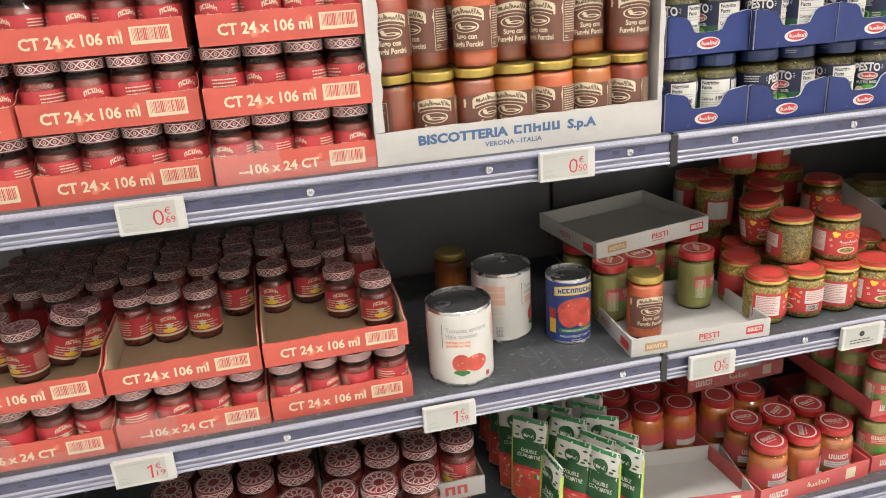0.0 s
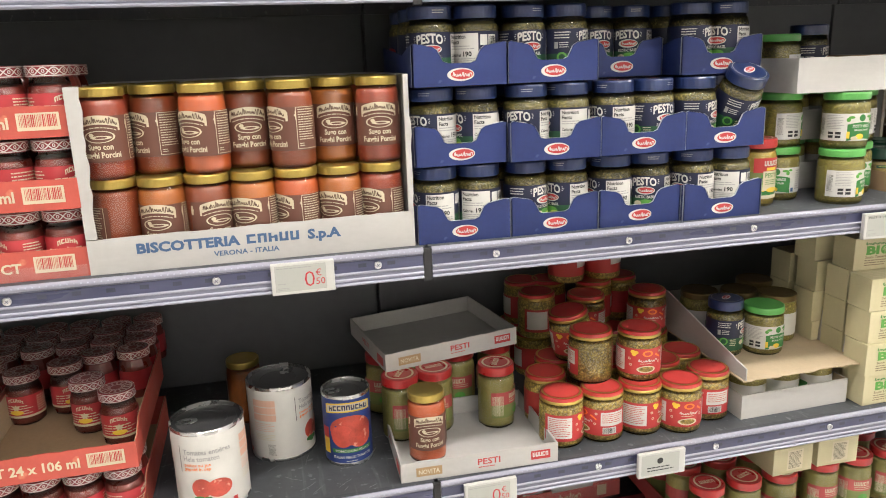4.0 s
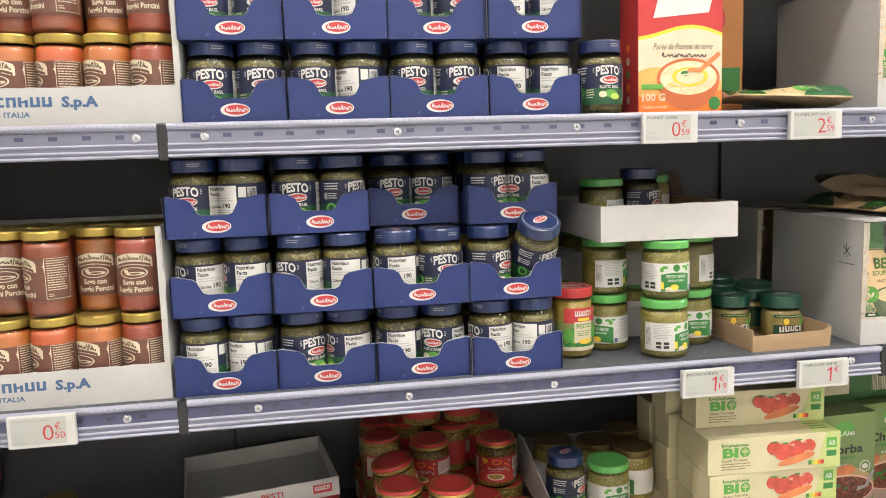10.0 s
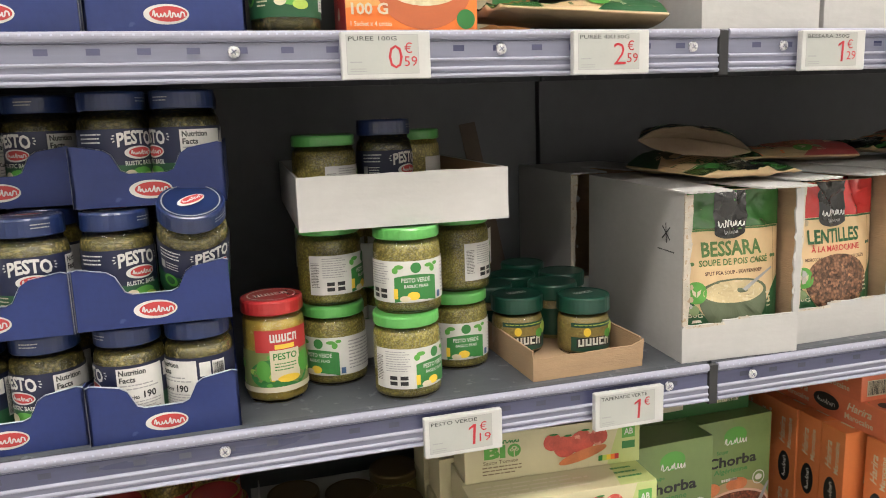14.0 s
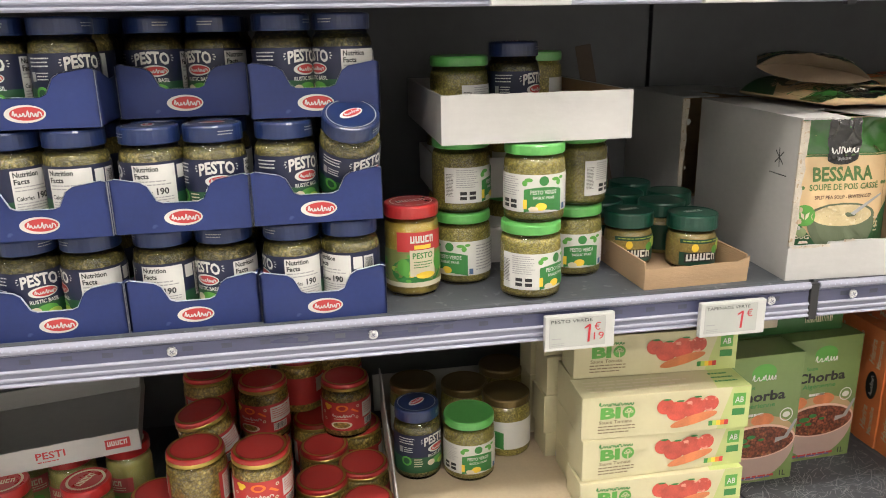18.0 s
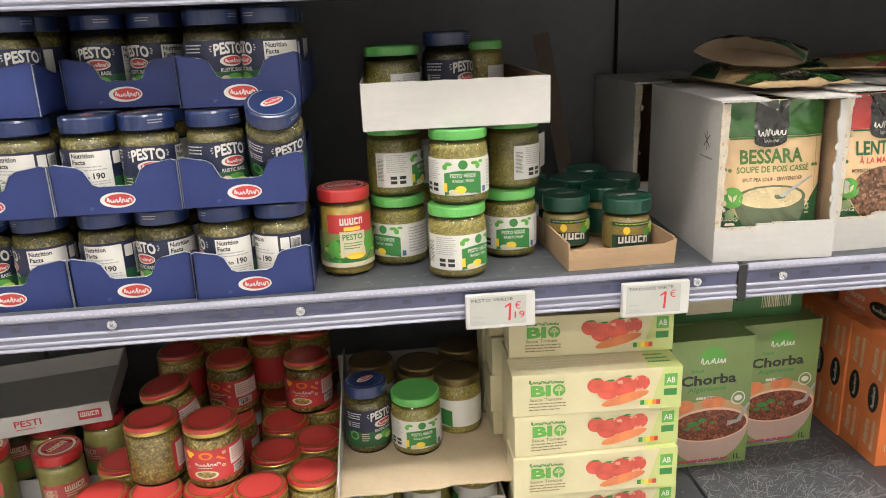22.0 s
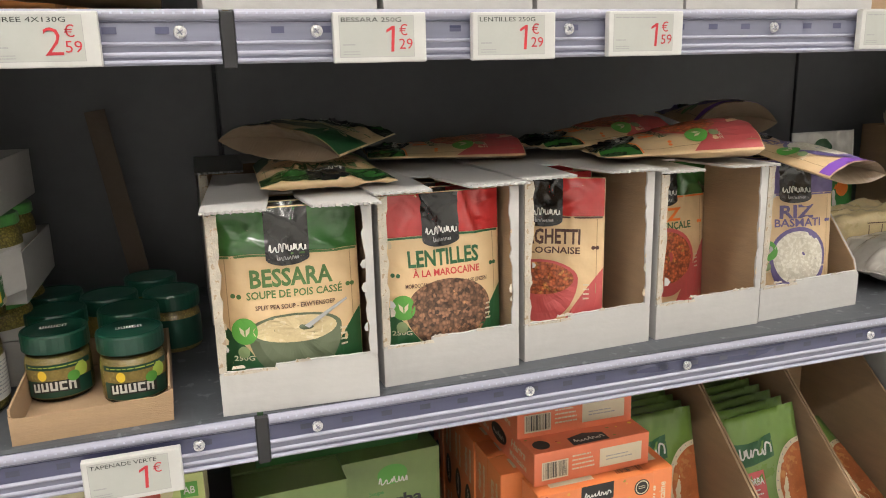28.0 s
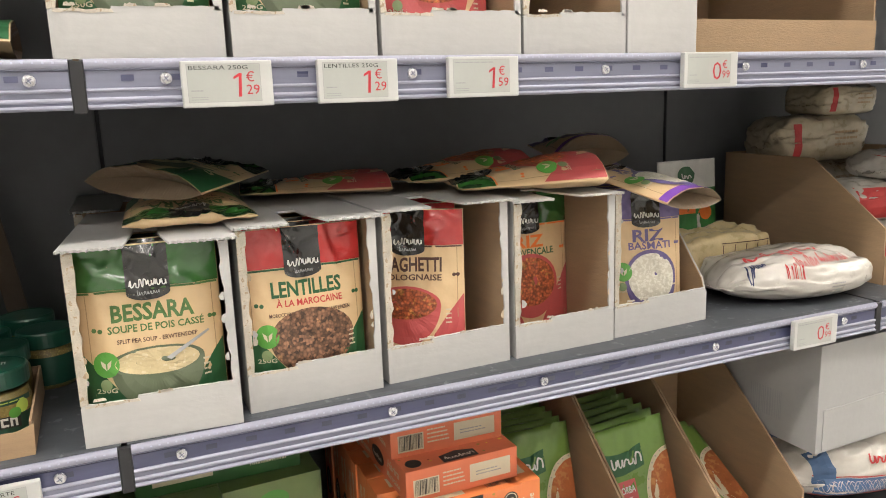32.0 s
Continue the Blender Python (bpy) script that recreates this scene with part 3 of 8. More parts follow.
SCREWS = {S0: {-2: (0.5,), -1: (0.5,), 0: (0.5,), 1: (0.5,)}, S1: {0: (0.05, 0.288, 0.527, 0.763, 0.964), 1: (0.07, 0.30, 0.528, 0.73, 0.93), -1: (0.26, 0.48, 0.72, 0.97), -2: (0.3, 0.7)},
          S2: {0: (0.094, 0.29, 0.491, 0.70, 0.945), 1: (0.049, 0.262, 0.447, 0.70, 0.93), -1: (0.27, 0.496, 0.731, 0.933), -2: (0.3, 0.7)},
          S3: {0: (0.06, 0.25, 0.45, 0.66, 0.9), 1: (0.1, 0.4, 0.7), -1: (0.2, 0.42, 0.66, 0.93), -2: (0.3, 0.7)},
          S4: {0: (0.1, 0.5, 0.9), 1: (0.1, 0.5, 0.9), -1: (0.1, 0.5, 0.9), -2: (0.3, 0.7)}}

for bay in (-2, -1, 0, 1, 2):
    unit = thing("shelving_unit", "dark grey steel shop shelving with violet-grey price rails", "shelving", "shelving bays")
    unit.location = (bay, 0, 0)
    if bay == 1:
        unit_one = unit
    elif bay == -1:
        unit_low = unit
    part("back_panel", cuboid(0.003, 0.997, DEPTH + 0.004, DEPTH + 0.022, 0.1, 2.1, 0.002), BACK, unit)
    for ux in (0.0,):
        part("upright", cuboid(ux - 0.02, ux + 0.02, DEPTH + 0.024, DEPTH + 0.07, 0.0, 2.1, 0.002), STEEL, unit)
    part("plinth", cuboid(0.002, 0.998, 0.06, 0.08, 0.0, 0.12, 0.002), STEEL, unit)
    part("base_shelf", cuboid(0.002, 0.998, 0.02, DEPTH, 0.12, 0.15, 0.003), STEEL, unit)
    for s in (S0, S1, S2, S3, S4):
        part("shelf", extrude_x([(0.0075, s - 0.001), (0.012, s), (DEPTH, s), (DEPTH, s - 0.03), (DEPTH - 0.01, s - 0.03), (DEPTH - 0.012, s - 0.004), (0.02, s - 0.004), (0.02, s - 0.032), (0.0075, s - 0.032)], 0.003, 0.997), STEEL, unit)
        rail = part("price_rail", extrude_x([(0.006, s - 0.001), (0.0022, s - 0.003), (0.0015, s - 0.0095), (0.003, s - 0.0105), (0.003, s - 0.024), (0.0012, s - 0.0255), (0.0012, s - 0.041), (0.003, s - 0.0425), (0.006, s - 0.0425)], 0.006, 0.994), RAIL, unit)
        part("top_bead", extrude_x(half_round(0.003, s - 0.0045, 0.0042, 0.0042), 0.006, 0.994), RAIL_HI, rail)
        # Shade of the recess is put into colour: darker blue on the lower rails.
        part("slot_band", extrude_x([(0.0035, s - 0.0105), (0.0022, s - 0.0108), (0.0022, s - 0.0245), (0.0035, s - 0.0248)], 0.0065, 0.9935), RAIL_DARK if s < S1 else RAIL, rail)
        part("middle_bead", extrude_x(half_round(0.0025, s - 0.0265, 0.003, 0.0017), 0.006, 0.994), RAIL_HI, rail)
        part("lower_bead", extrude_x(half_round(0.0025, s - 0.0345, 0.003, 0.0022), 0.006, 0.994), RAIL_HI, rail)
        part("bottom_bead", extrude_x(half_round(0.003, s - 0.0405, 0.0045, 0.0022), 0.006, 0.994), RAIL_HI, rail)
        dots(0.012, 0.99, s - 0.0035, 0.0075, 0.0009, 0.0008, -0.0016, DOTS, rail, "perforation")
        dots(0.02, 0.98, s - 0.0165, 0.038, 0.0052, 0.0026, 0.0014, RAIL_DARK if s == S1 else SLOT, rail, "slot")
        # Black block in the gap between bays; the gap's shade is its colour.
        part("end_clip", cuboid(-0.0055, 0.0055, 0.0005, 0.008, s - 0.046, s - 0.002, 0.001), BLACKP, rail)
        for sx in SCREWS[s][bay] if bay < 2 else (0.1, 0.5):
            screw(rail, sx, s - 0.0178)


# pale scuffs on the bare stretch of the third shelf
def scuffs(x0, x1, y0, y1, n, seed):
    r_ = random.Random(seed)
    bm = bmesh.new()
    for _ in range(n):
        x, y, a, k = r_.uniform(x0, x1), y0 + (y1 - y0) * r_.random() ** 1.4, r_.gauss(0.5, 0.7), r_.uniform(0.004, 0.030)
        w, bend = r_.uniform(0.00015, 0.0005), r_.uniform(-0.3, 0.3)
        px = [(x + k * q * math.cos(a + bend * q), y + k * q * math.sin(a + bend * q)) for q in (-0.5, 0.0, 0.5)]
        for (p, q), (u, v) in zip(px, px[1:]):
            if min(p, u) < x0 or max(p, u) > x1 or min(q, v) < 0.013 or max(q, v) > y1:
                continue
            d = math.hypot(u - p, v - q)
            nx, ny = -(v - q) / d * w, (u - p) / d * w
            bm.faces.new([bm.verts.new(c) for c in ((p + nx, q + ny, S3 + 0.0002), (p - nx, q - ny, S3 + 0.0002), (u - nx, v - ny, S3 + 0.0002), (u + nx, v + ny, S3 + 0.0002))])
    return bm


tagged(part("scuffing", scuffs(0.004, 0.245, 0.013, 0.17, 620, 4), SCUFF, unit_one, "pale scratches worn into the paint"), kind="stuff")
tagged(part("scuffing", scuffs(0.02, 0.98, 0.013, 0.30, 160, 8), SCUFF, unit_low, "pale scratches worn into the paint"), kind="stuff")


# ---- electronic price tags ----
def price_tag(x, z, euros, cents, title="", cross=False):
    t = thing("price_tag", "white electronic price tag with red digits on the shelf rail", "price tag", "price tags")
    w, h = 0.0785, 0.040
    t.location = (x, -0.0095, z - h)
    part("case", cuboid(0, w, -0.004, 0.0035, 0, h, 0.0012), WHITEP, t)
    sf = plane_at((0, -0.004, 0), (1, 0, 0), (0, 0, 1))
    part("screen_border", grid_patch(sf, 0.0047, w - 0.0107, 0.0042, h - 0.0027, 0.0002), INK_GREY, t, "thin grey line round the screen")
    sc = part("screen", grid_patch(sf, 0.005, w - 0.011, 0.0045, h - 0.003, 0.0003), EPAPER, t)
    part("clip", cuboid(0.012, w - 0.012, 0.0035, 0.0055, 0.008, h - 0.008), BLACKP, t)
    if euros is None:
        part("round_mark", disc_patch(sf, w * 0.45, h * 0.66, 0.005, 0.005, 0.0006), INK_BLACK, sc)
        bars(sf, 0.014, w - 0.02, 0.008, 0.018, 2, INK_BLACK, sc, 0.0006, seed=5)
        return t
    if title:
        words(sf, title, 0.0065, h - 0.0078, 0.0036, INK_BLACK, sc, 0.0006, width=min(0.052, 0.0042 * len(title)), bold=0.0, align="l", label="product name in black")
    else:
        bars(sf, 0.0065, 0.056, h - 0.0075, h - 0.0048, 1, INK_GREY, sc, 0.0006, seed=int(x * 100) % 50)
    if euros == "1":
        x1 = w * 0.60
        bm = grid_patch(sf, x1 + 0.0004, x1 + 0.0030, 0.0085, 0.0290, 0.0007)
        bm.faces.new([bm.verts.new(sf(a, b, 0.0008)) for a, b in ((x1 - 0.0042, 0.0236), (x1 + 0.0005, 0.0262), (x1 + 0.0005, 0.0290), (x1 - 0.0042, 0.0258))])
        for v in bm.verts:
            v.co.x += (v.co.z - 0.0085) * 0.06
        part("digit", bm, TAGRED, sc, "red price digit")
    else:
        words(sf, euros, w * 0.60, 0.0085, 0.0205, TAGRED, sc, 0.0007, width=0.0125 if euros != "1" else 0.0052, bold=-0.01 if euros != "1" else 0.0, label="red price digit")
    words(sf, "€", w * 0.745, 0.0215, 0.0085, TAGRED, sc, 0.0007, bold=0.0, label="red euro sign")
    if cents:
        words(sf, cents, w * 0.77, 0.0105, 0.0085, TAGRED, sc, 0.0007, width=0.0115, bold=0.0, label="red cent digits")
    bars(sf, 0.0075, 0.018, 0.0125, 0.0155, 1, INK_GREY, sc, 0.0006, seed=3)
    bars(sf, 0.0075, 0.022, 0.0055, 0.0095, 2, INK_GREY, sc, 0.0006, seed=4)
    return t


for row in ((0.614, S1 - 0.003, "0", "59", "PUREE 100G"), (0.829, S1 - 0.003, "2", "59", "PUREE 4X130G"), (1.0815, S1 - 0.004, "1", "29", "BESSARA 250G"),
            (1.2015, S1 - 0.004, "1", "29", "LENTILLES 250G"), (1.3335, S1 - 0.003, "1", "59", ""), (1.626, S1 - 0.001, "0", "99", ""),
            (-0.733, S2, "0", "69", ""), (-0.203, S2 - 0.001, "0", "50", ""), (0.673, S2 - 0.010, "1", "19", "PESTO VERDE"), (0.852, S2 - 0.010, "1", "", "TAPENADE VERTE"), (1.822, S2, "0", "99", ""),
            (-0.809, S3, "1", "19", ""), (-0.387, S3 - 0.006, "1", "39", ""), (0.037, S3 - 0.004, "0", "50", ""), (0.310, S3 - 0.003, None, "", "")):
    price_tag(*row)


# ---- jars ----
def jar_body(parent, prof, material, seg=36, facets=0, flat=False):
    sq = None
    if facets:
        half = math.pi / facets
        sq = lambda a: 0.955 + 0.045 * (math.cos(half) / math.cos(((a + half) % (2 * half)) - half) - math.cos(half)) / (1 - math.cos(half))
    if Kind.solid:
        return part("glass_jar", lathe(prof, seg, sq), material, parent, smooth=seg > 16)
    top = prof[-1][1]
    rmax = max(p[0] for p in prof)
    full = next(z for r, z in prof[::-1] if r > rmax * 0.985)
    level = full + (top - full) * 0.32
    inner = [(0, 0.0034), (rmax * 0.80, 0.0034), (rmax * 0.90, 0.0050), (rmax - 0.0020, 0.0085), (rmax - 0.0020, full - 0.0015), (rmax - 0.0030, level - 0.0006), (rmax - 0.0042, level), (0, level + 0.0002)]
    part("contents", lathe(inner, seg, sq), material, parent, smooth=True)
    jar = part("glass_jar", lathe(prof, seg, sq), GLASS, parent, "clear glass", smooth=seg > 16)
    jar.visible_shadow = False
    return jar


def screw_lid(parent, r, z0, z1, material, name="lid", label=""):
    return part(name, lathe([(0, z0), (r * 0.97, z0), (r, z0 + 0.0012), (r, z1 - 0.0025), (r * 0.975, z1 - 0.0006), (r * 0.93, z1), (r * 0.88, z1 - 0.0007), (0, z1 - 0.0007)], 36), material, parent, label, smooth=False)


def std_profile(r, h, neck, shoulder, base=0.0):
    """A jar: rounded foot, straight side, rounded shoulder drawn in to the neck."""
    pts = [(0, 0.0016), (r * 0.70, 0.0012), (r * 0.82, 0.0)]
    pts += [(r * 0.86 + r * 0.14 * math.sin(math.pi / 2 * i / 4), 0.0065 * (1 - math.cos(math.pi / 2 * i / 4))) for i in range(5)]
    z0, z1 = h * shoulder - 0.004, h * shoulder + 0.0085
    pts += [(neck + (r - neck) * math.cos(math.pi / 2 * i / 6), z0 + (z1 - z0) * math.sin(math.pi / 2 * i / 6)) for i in range(7)]
    return pts + [(neck, h), (0, h)]


def band(parent, r, z0, z1, material, u0=None, u1=None, name="label", label="", lift=0.0005):
    sf = round_at(r)
    full = math.pi * r
    a, b = (-full, full) if u0 is None else (u0, u1)
    return part(name, grid_patch(sf, a, b, z0, z1, lift, max(6, int((b - a) / r * 6)), 1), material, parent, label, smooth=True)


def pesto_jar():
    t = thing("pesto_jar", "glass jar of basil pesto with dark blue lid and label", "jar", "blue pesto jars")
    r, h = 0.0305, 0.098
    jar_body(t, std_profile(r, h - 0.012, 0.0265, 0.80), PESTO)
    lid = screw_lid(t, 0.0288, h - 0.0165, h, LID_BLUE)
    top = plane_at((0, 0, h), (1, 0, 0), (0, 1, 0))
    oval_logo(top, 0, 0, 0.013, 0.0065, lid, 0.0003)
    part("lid_ring", disc_patch(top, 0, 0, 0.0248, 0.0248, 0.0003, 32, 1, inner=0.955), INK_GREY, lid, "pale ring of tiny print")
    bars(round_at(0.0288), 0.004, 0.022, h - 0.0105, h - 0.0050, 2, INK_GREY, lid, 0.0003, seed=11)
    sf = round_at(r)
    lab = band(t, r, 0.012, 0.0655, NAVY_LABEL, label="navy and green paper label")
    part("green_field", grid_patch(sf, -math.pi * r, math.pi * r, 0.012, 0.034, 0.0008, 36, 1), BOTTLE_GREEN, lab, smooth=True)
    arch = lambda u, v, o=0.0: sf(u, v - 0.0030 * (u / 0.019) ** 2, o)
    words(arch, "PESTO", 0.0, 0.0525, 0.0112, INK_WHITE, lab, 0.0011, width=0.034, bold=0.035)
    bm = bmesh.new()
    for k in (-1, 1):
        for a, b in ((0.0196, 0.0030), (0.0204, 0.0052), (0.0196, 0.0074)):
            bm.faces.new([bm.verts.new(arch(k * x, 0.0550 + y, 0.0011)) for x, y in ((a - 0.0010, b - 0.0003), (a + 0.0009, b - 0.0008 + 0.0010 * (b > 0.003)), (a + 0.0009, b + 0.0002 + 0.0010 * (b > 0.003)), (a - 0.0010, b + 0.0005))][::k])
    tagged(part("flourish", bm, INK_WHITE, lab), kind="stuff")
    oval_logo(sf, 0.0015, 0.0445, 0.0135, 0.0058, lab, 0.0011)
    words(sf, "RUSTIC BASIL", 0.0015, 0.0335, 0.0038, INK_WHITE, lab, 0.0012, width=0.027, bold=0.02)
    part("basil_leaf", disc_patch(sf, 0.003, 0.0265, 0.010, 0.0052, 0.0012, 18, 1), INK_LEAF, lab)
    part("basil_leaf", disc_patch(sf, 0.009, 0.0225, 0.007, 0.0042, 0.0014, 18, 1), INK_LIME, lab)
    part("garlic", disc_patch(sf, -0.008, 0.0255, 0.0052, 0.0042, 0.0014, 16, 1), INK_CREAM, lab)
    part("facts_panel", grid_patch(sf, 0.030, 0.070, 0.018, 0.0630, 0.0011, 10, 1), INK_WHITE, lab, "white printed panel")
    words(sf, "Nutrition", 0.0320, 0.0568, 0.0048, INK_BLACK, lab, 0.0014, align="l", width=0.022, bold=0.03)
    words(sf, "Facts", 0.0320, 0.0502, 0.0048, INK_BLACK, lab, 0.0014, align="l", width=0.013, bold=0.03)
    bars(sf, 0.0320, 0.068, 0.0420, 0.0485, 2, INK_GREY, lab, 0.0014, seed=2)
    words(sf, "Calories", 0.0320, 0.0345, 0.0040, INK_BLACK, lab, 0.0014, align="l", width=0.015, bold=0.02)
    words(sf, "190", 0.056, 0.0345, 0.0060, INK_BLACK, lab, 0.0015, width=0.011, bold=0.03)
    bars(sf, 0.0320, 0.068, 0.0195, 0.0325, 5, INK_GREY, lab, 0.0014, seed=3)
    part("recycling_panel", grid_patch(sf, 0.0725, 0.0820, 0.048, 0.0610, 0.0011, 3, 1), INK_WHITE, lab)
    part("barcode_panel", grid_patch(sf, 0.0835, 0.0955, 0.026, 0.0610, 0.0011, 4, 1), INK_WHITE, lab)
    bars(sf, 0.0845, 0.0945, 0.028, 0.059, 12, INK_BLACK, lab, 0.0014, upright=True, name="barcode")
    bars(sf, -0.050, -0.028, 0.052, 0.0625, 3, INK_WHITE, lab, 0.0011, seed=8)
    part("pack_mark", grid_patch(sf, -0.0500, -0.0450, 0.0405, 0.0490, 0.0011, 2, 1), INK_GREY, lab)
    bars(sf, -0.0435, -0.030, 0.0405, 0.0490, 3, INK_WHITE, lab, 0.0011, seed=9)
    part("green_round", disc_patch(sf, -0.040, 0.029, 0.0068, 0.0068, 0.0011, 18, 1, inner=0.62), INK_LEAF, lab)
    bars(sf, -0.030, -0.018, 0.0200, 0.0330, 4, INK_CREAM, lab, 0.0011, seed=10)
    return t


def jam_jar():
    t = thing("jam_jar", "small glass jar of dark red preserve with patterned lid", "jar", "small red jars")
    r, h = 0.0245, 0.079
    jar_body(t, [(0, 0.001), (r * 0.8, 0), (r * 0.96, 0.003), (r, 0.007), (r, 0.0485), (r * 0.975, 0.0530), (r * 0.90, 0.0600), (r * 0.85, 0.0640), (r * 0.84, 0.07), (0, 0.07)], JAM, 16, 8)
    lr = 0.0236
    lid = screw_lid(t, lr, 0.0655, h, LID_ROSE, label="red and white patterned lid")
    sf = round_at(lr)
    bm = bmesh.new()

    def line(pts, wide, hh, at):
        for (a, b), (c, d) in zip(pts, pts[1:]):
            k = math.hypot(c - a, d - b) or 1.0
            nu, nv = -(d - b) / k * wide, (c - a) / k * wide
            bm.faces.new([bm.verts.new(at(x, y, hh)) for x, y in ((a + nu, b + nv), (a - nu, b - nv), (c - nu, d - nv), (c + nu, d + nv))])
    girth, n = 2 * math.pi * lr, 13
    for ph in (0, 1):
        line([(girth * q / (n * 6), 0.0722 + 0.0040 * math.sin(math.pi * q / 6 + math.pi * ph)) for q in range(n * 6 * 2 // 2 + 1)], 0.00062, 0.0003 + 0.0001 * ph, sf)
    for z in (0.0670, 0.0776):
        line([(girth * q / 30, z) for q in range(31)], 0.0005, 0.0005, sf)
    for q in range(n):
        line([(girth * (q + 0.5) / n + 0.0014 * math.cos(a), 0.0722 + 0.0019 * math.sin(a)) for a in [math.pi * k / 3 for k in range(7)]], 0.00045, 0.0006, sf)
    top = plane_at((0, 0, h - 0.0007), (1, 0, 0), (0, 1, 0))
    for q in range(14):
        w0 = 2 * math.pi * q / 14
        petal = []
        for k in range(11):
            a = 2 * math.pi * k / 10
            rr, tt = 0.0142 + 0.0055 * math.cos(a), 0.0031 * math.sin(a) * (1 + 0.40 * math.cos(a))
            petal.append((rr * math.cos(w0) - tt * math.sin(w0), rr * math.sin(w0) + tt * math.cos(w0)))
        line(petal, 0.00052, 0.0003 + 0.0001 * (q % 2), top)
    for rr, wide in ((0.0205, 0.0006), (0.0078, 0.0006)):
        line([(rr * math.cos(2 * math.pi * k / 28), rr * math.sin(2 * math.pi * k / 28)) for k in range(29)], wide, 0.0006, top)
    tagged(part("lid_pattern", bm, LACE, lid, "white lace print"), kind="stuff")
    sl = round_at(r)
    lab = band(t, r, 0.016, 0.0475, CRIMSON, label="crimson paper label")
    part("label_edge", grid_patch(sl, -math.pi * r, math.pi * r, 0.0145, 0.0178, 0.0008, 28, 1), INK_CREAM, lab, smooth=True)
    blockmark(lambda u, v, o=0.0: sl(u, v - 0.0035 * (u / 0.011) ** 2, o), -0.0105, 0.0115, 0.0402, 0.0458, 5, INK_CREAM, lab, 0.0012, seed=4)
    star = [((0.0085 if i % 2 else 0.0036) * math.cos(math.pi * i / 7 + 0.22), 0.0300 + (0.0060 if i % 2 else 0.0024) * math.sin(math.pi * i / 7 + 0.22)) for i in range(14)]
    bm = bmesh.new()
    hub = bm.verts.new(sl(0, 0.0305, 0.0012))
    ring = [bm.verts.new(sl(a, b, 0.0012)) for a, b in star]
    for i in range(14):
        bm.faces.new((hub, ring[i], ring[(i + 1) % 14]))
    part("crest", bm, INK_CREAM, lab)
    part("fruit", disc_patch(sl, 0, 0.0232, 0.0095, 0.0036, 0.0014, 16, 1), INK_YELLOW, lab)
    bars(sl, -0.022, 0.022, 0.0190, 0.0345, 4, INK_CREAM, lab, 0.0010, seed=5)
    bars(sl, 0.028, 0.050, 0.020, 0.044, 7, INK_CREAM, lab, 0.0012, seed=6)
    bars(sl, -0.062, -0.032, 0.020, 0.044, 6, INK_CREAM, lab, 0.0012, seed=7)
    return t


def sauce_jar(i):
    def make():
        t = thing("sauce_jar", "glass jar of %s sauce with gold lid and brown label" % ("orange-red" if i % 2 else "red tomato"), "jar", "gold-lidded sauce jars")
        r, h = 0.0282, 0.109
        jar_body(t, std_profile(r, h - 0.006, 0.0255, 0.835), SAUCES[i])
        screw_lid(t, 0.0275, h - 0.0115, h, LID_GOLD, label="gold metal lid")
        sf = round_at(r)
        full = math.pi * r
        lab = band(t, r, 0.022, 0.076, LABEL_BROWN, -full * 0.42, full * 0.78, label="red-brown paper label")
        part("banner", poly_patch_curved(sf, -0.023, 0.023, 0.0615, 0.0720, 0.005), INK_CREAM, lab, "cream banner")
        for k in (-1, 1):
            part("banner_tail", poly_patch(sf, [(k * 0.0215, 0.0585), (k * 0.036, 0.0600), (k * 0.0315, 0.0655), (k * 0.036, 0.0710), (k * 0.0215, 0.0695)], 0.0010), INK_CREAM, lab)
        scrawl(lambda u, v, h=0.0: sf(u, v + 0.005 * (1 - (u / 0.023) ** 2), h), -0.020, 0.020, 0.0635, 0.0705, 14, INK_BROWN, lab, 0.0015, bold=1.2)
        bars(lambda u, v, h=0.0: sf(u, v + 0.004 * (1 - (u / 0.020) ** 2), h), -0.020, 0.022, 0.0570, 0.0600, 1, INK_CREAM, lab, 0.0012, seed=3)
        part("picture_oval", disc_patch(sf, 0, 0.0520, 0.0175, 0.0072, 0.0010, 24, 2, inner=0.88), INK_CREAM, lab)
        part("hill", disc_patch(sf, 0.002, 0.0510, 0.0120, 0.0022, 0.0011, 14, 1, inner=0.55), INK_CREAM, lab)
        part("house", disc_patch(sf, -0.0085, 0.0540, 0.0030, 0.0024, 0.0011, 8, 1), INK_CREAM, lab)
        words(sf, "Sugo con", 0, 0.0370, 0.0066, INK_CREAM, lab, 0.0011, width=0.028, bold=0.03)
        words(sf, "Funghi Porcini", 0, 0.0275, 0.0066, INK_CREAM, lab, 0.0011, width=0.043, bold=0.03)
        part("text_frame", grid_patch(sf, 0.034, 0.0635, 0.024, 0.0755, 0.0009, 6, 1), INK_CREAM, lab)
        part("text_field", grid_patch(sf, 0.0346, 0.0629, 0.0246, 0.0749, 0.0011, 6, 1), LABEL_BROWN, lab)
        bars(sf, 0.0365, 0.061, 0.034, 0.0735, 13, INK_CREAM, lab, 0.0013, seed=4)
        bars(sf, 0.0365, 0.0435, 0.0265, 0.0315, 2, INK_CREAM, lab, 0.0013, seed=6)
        return t
    return make


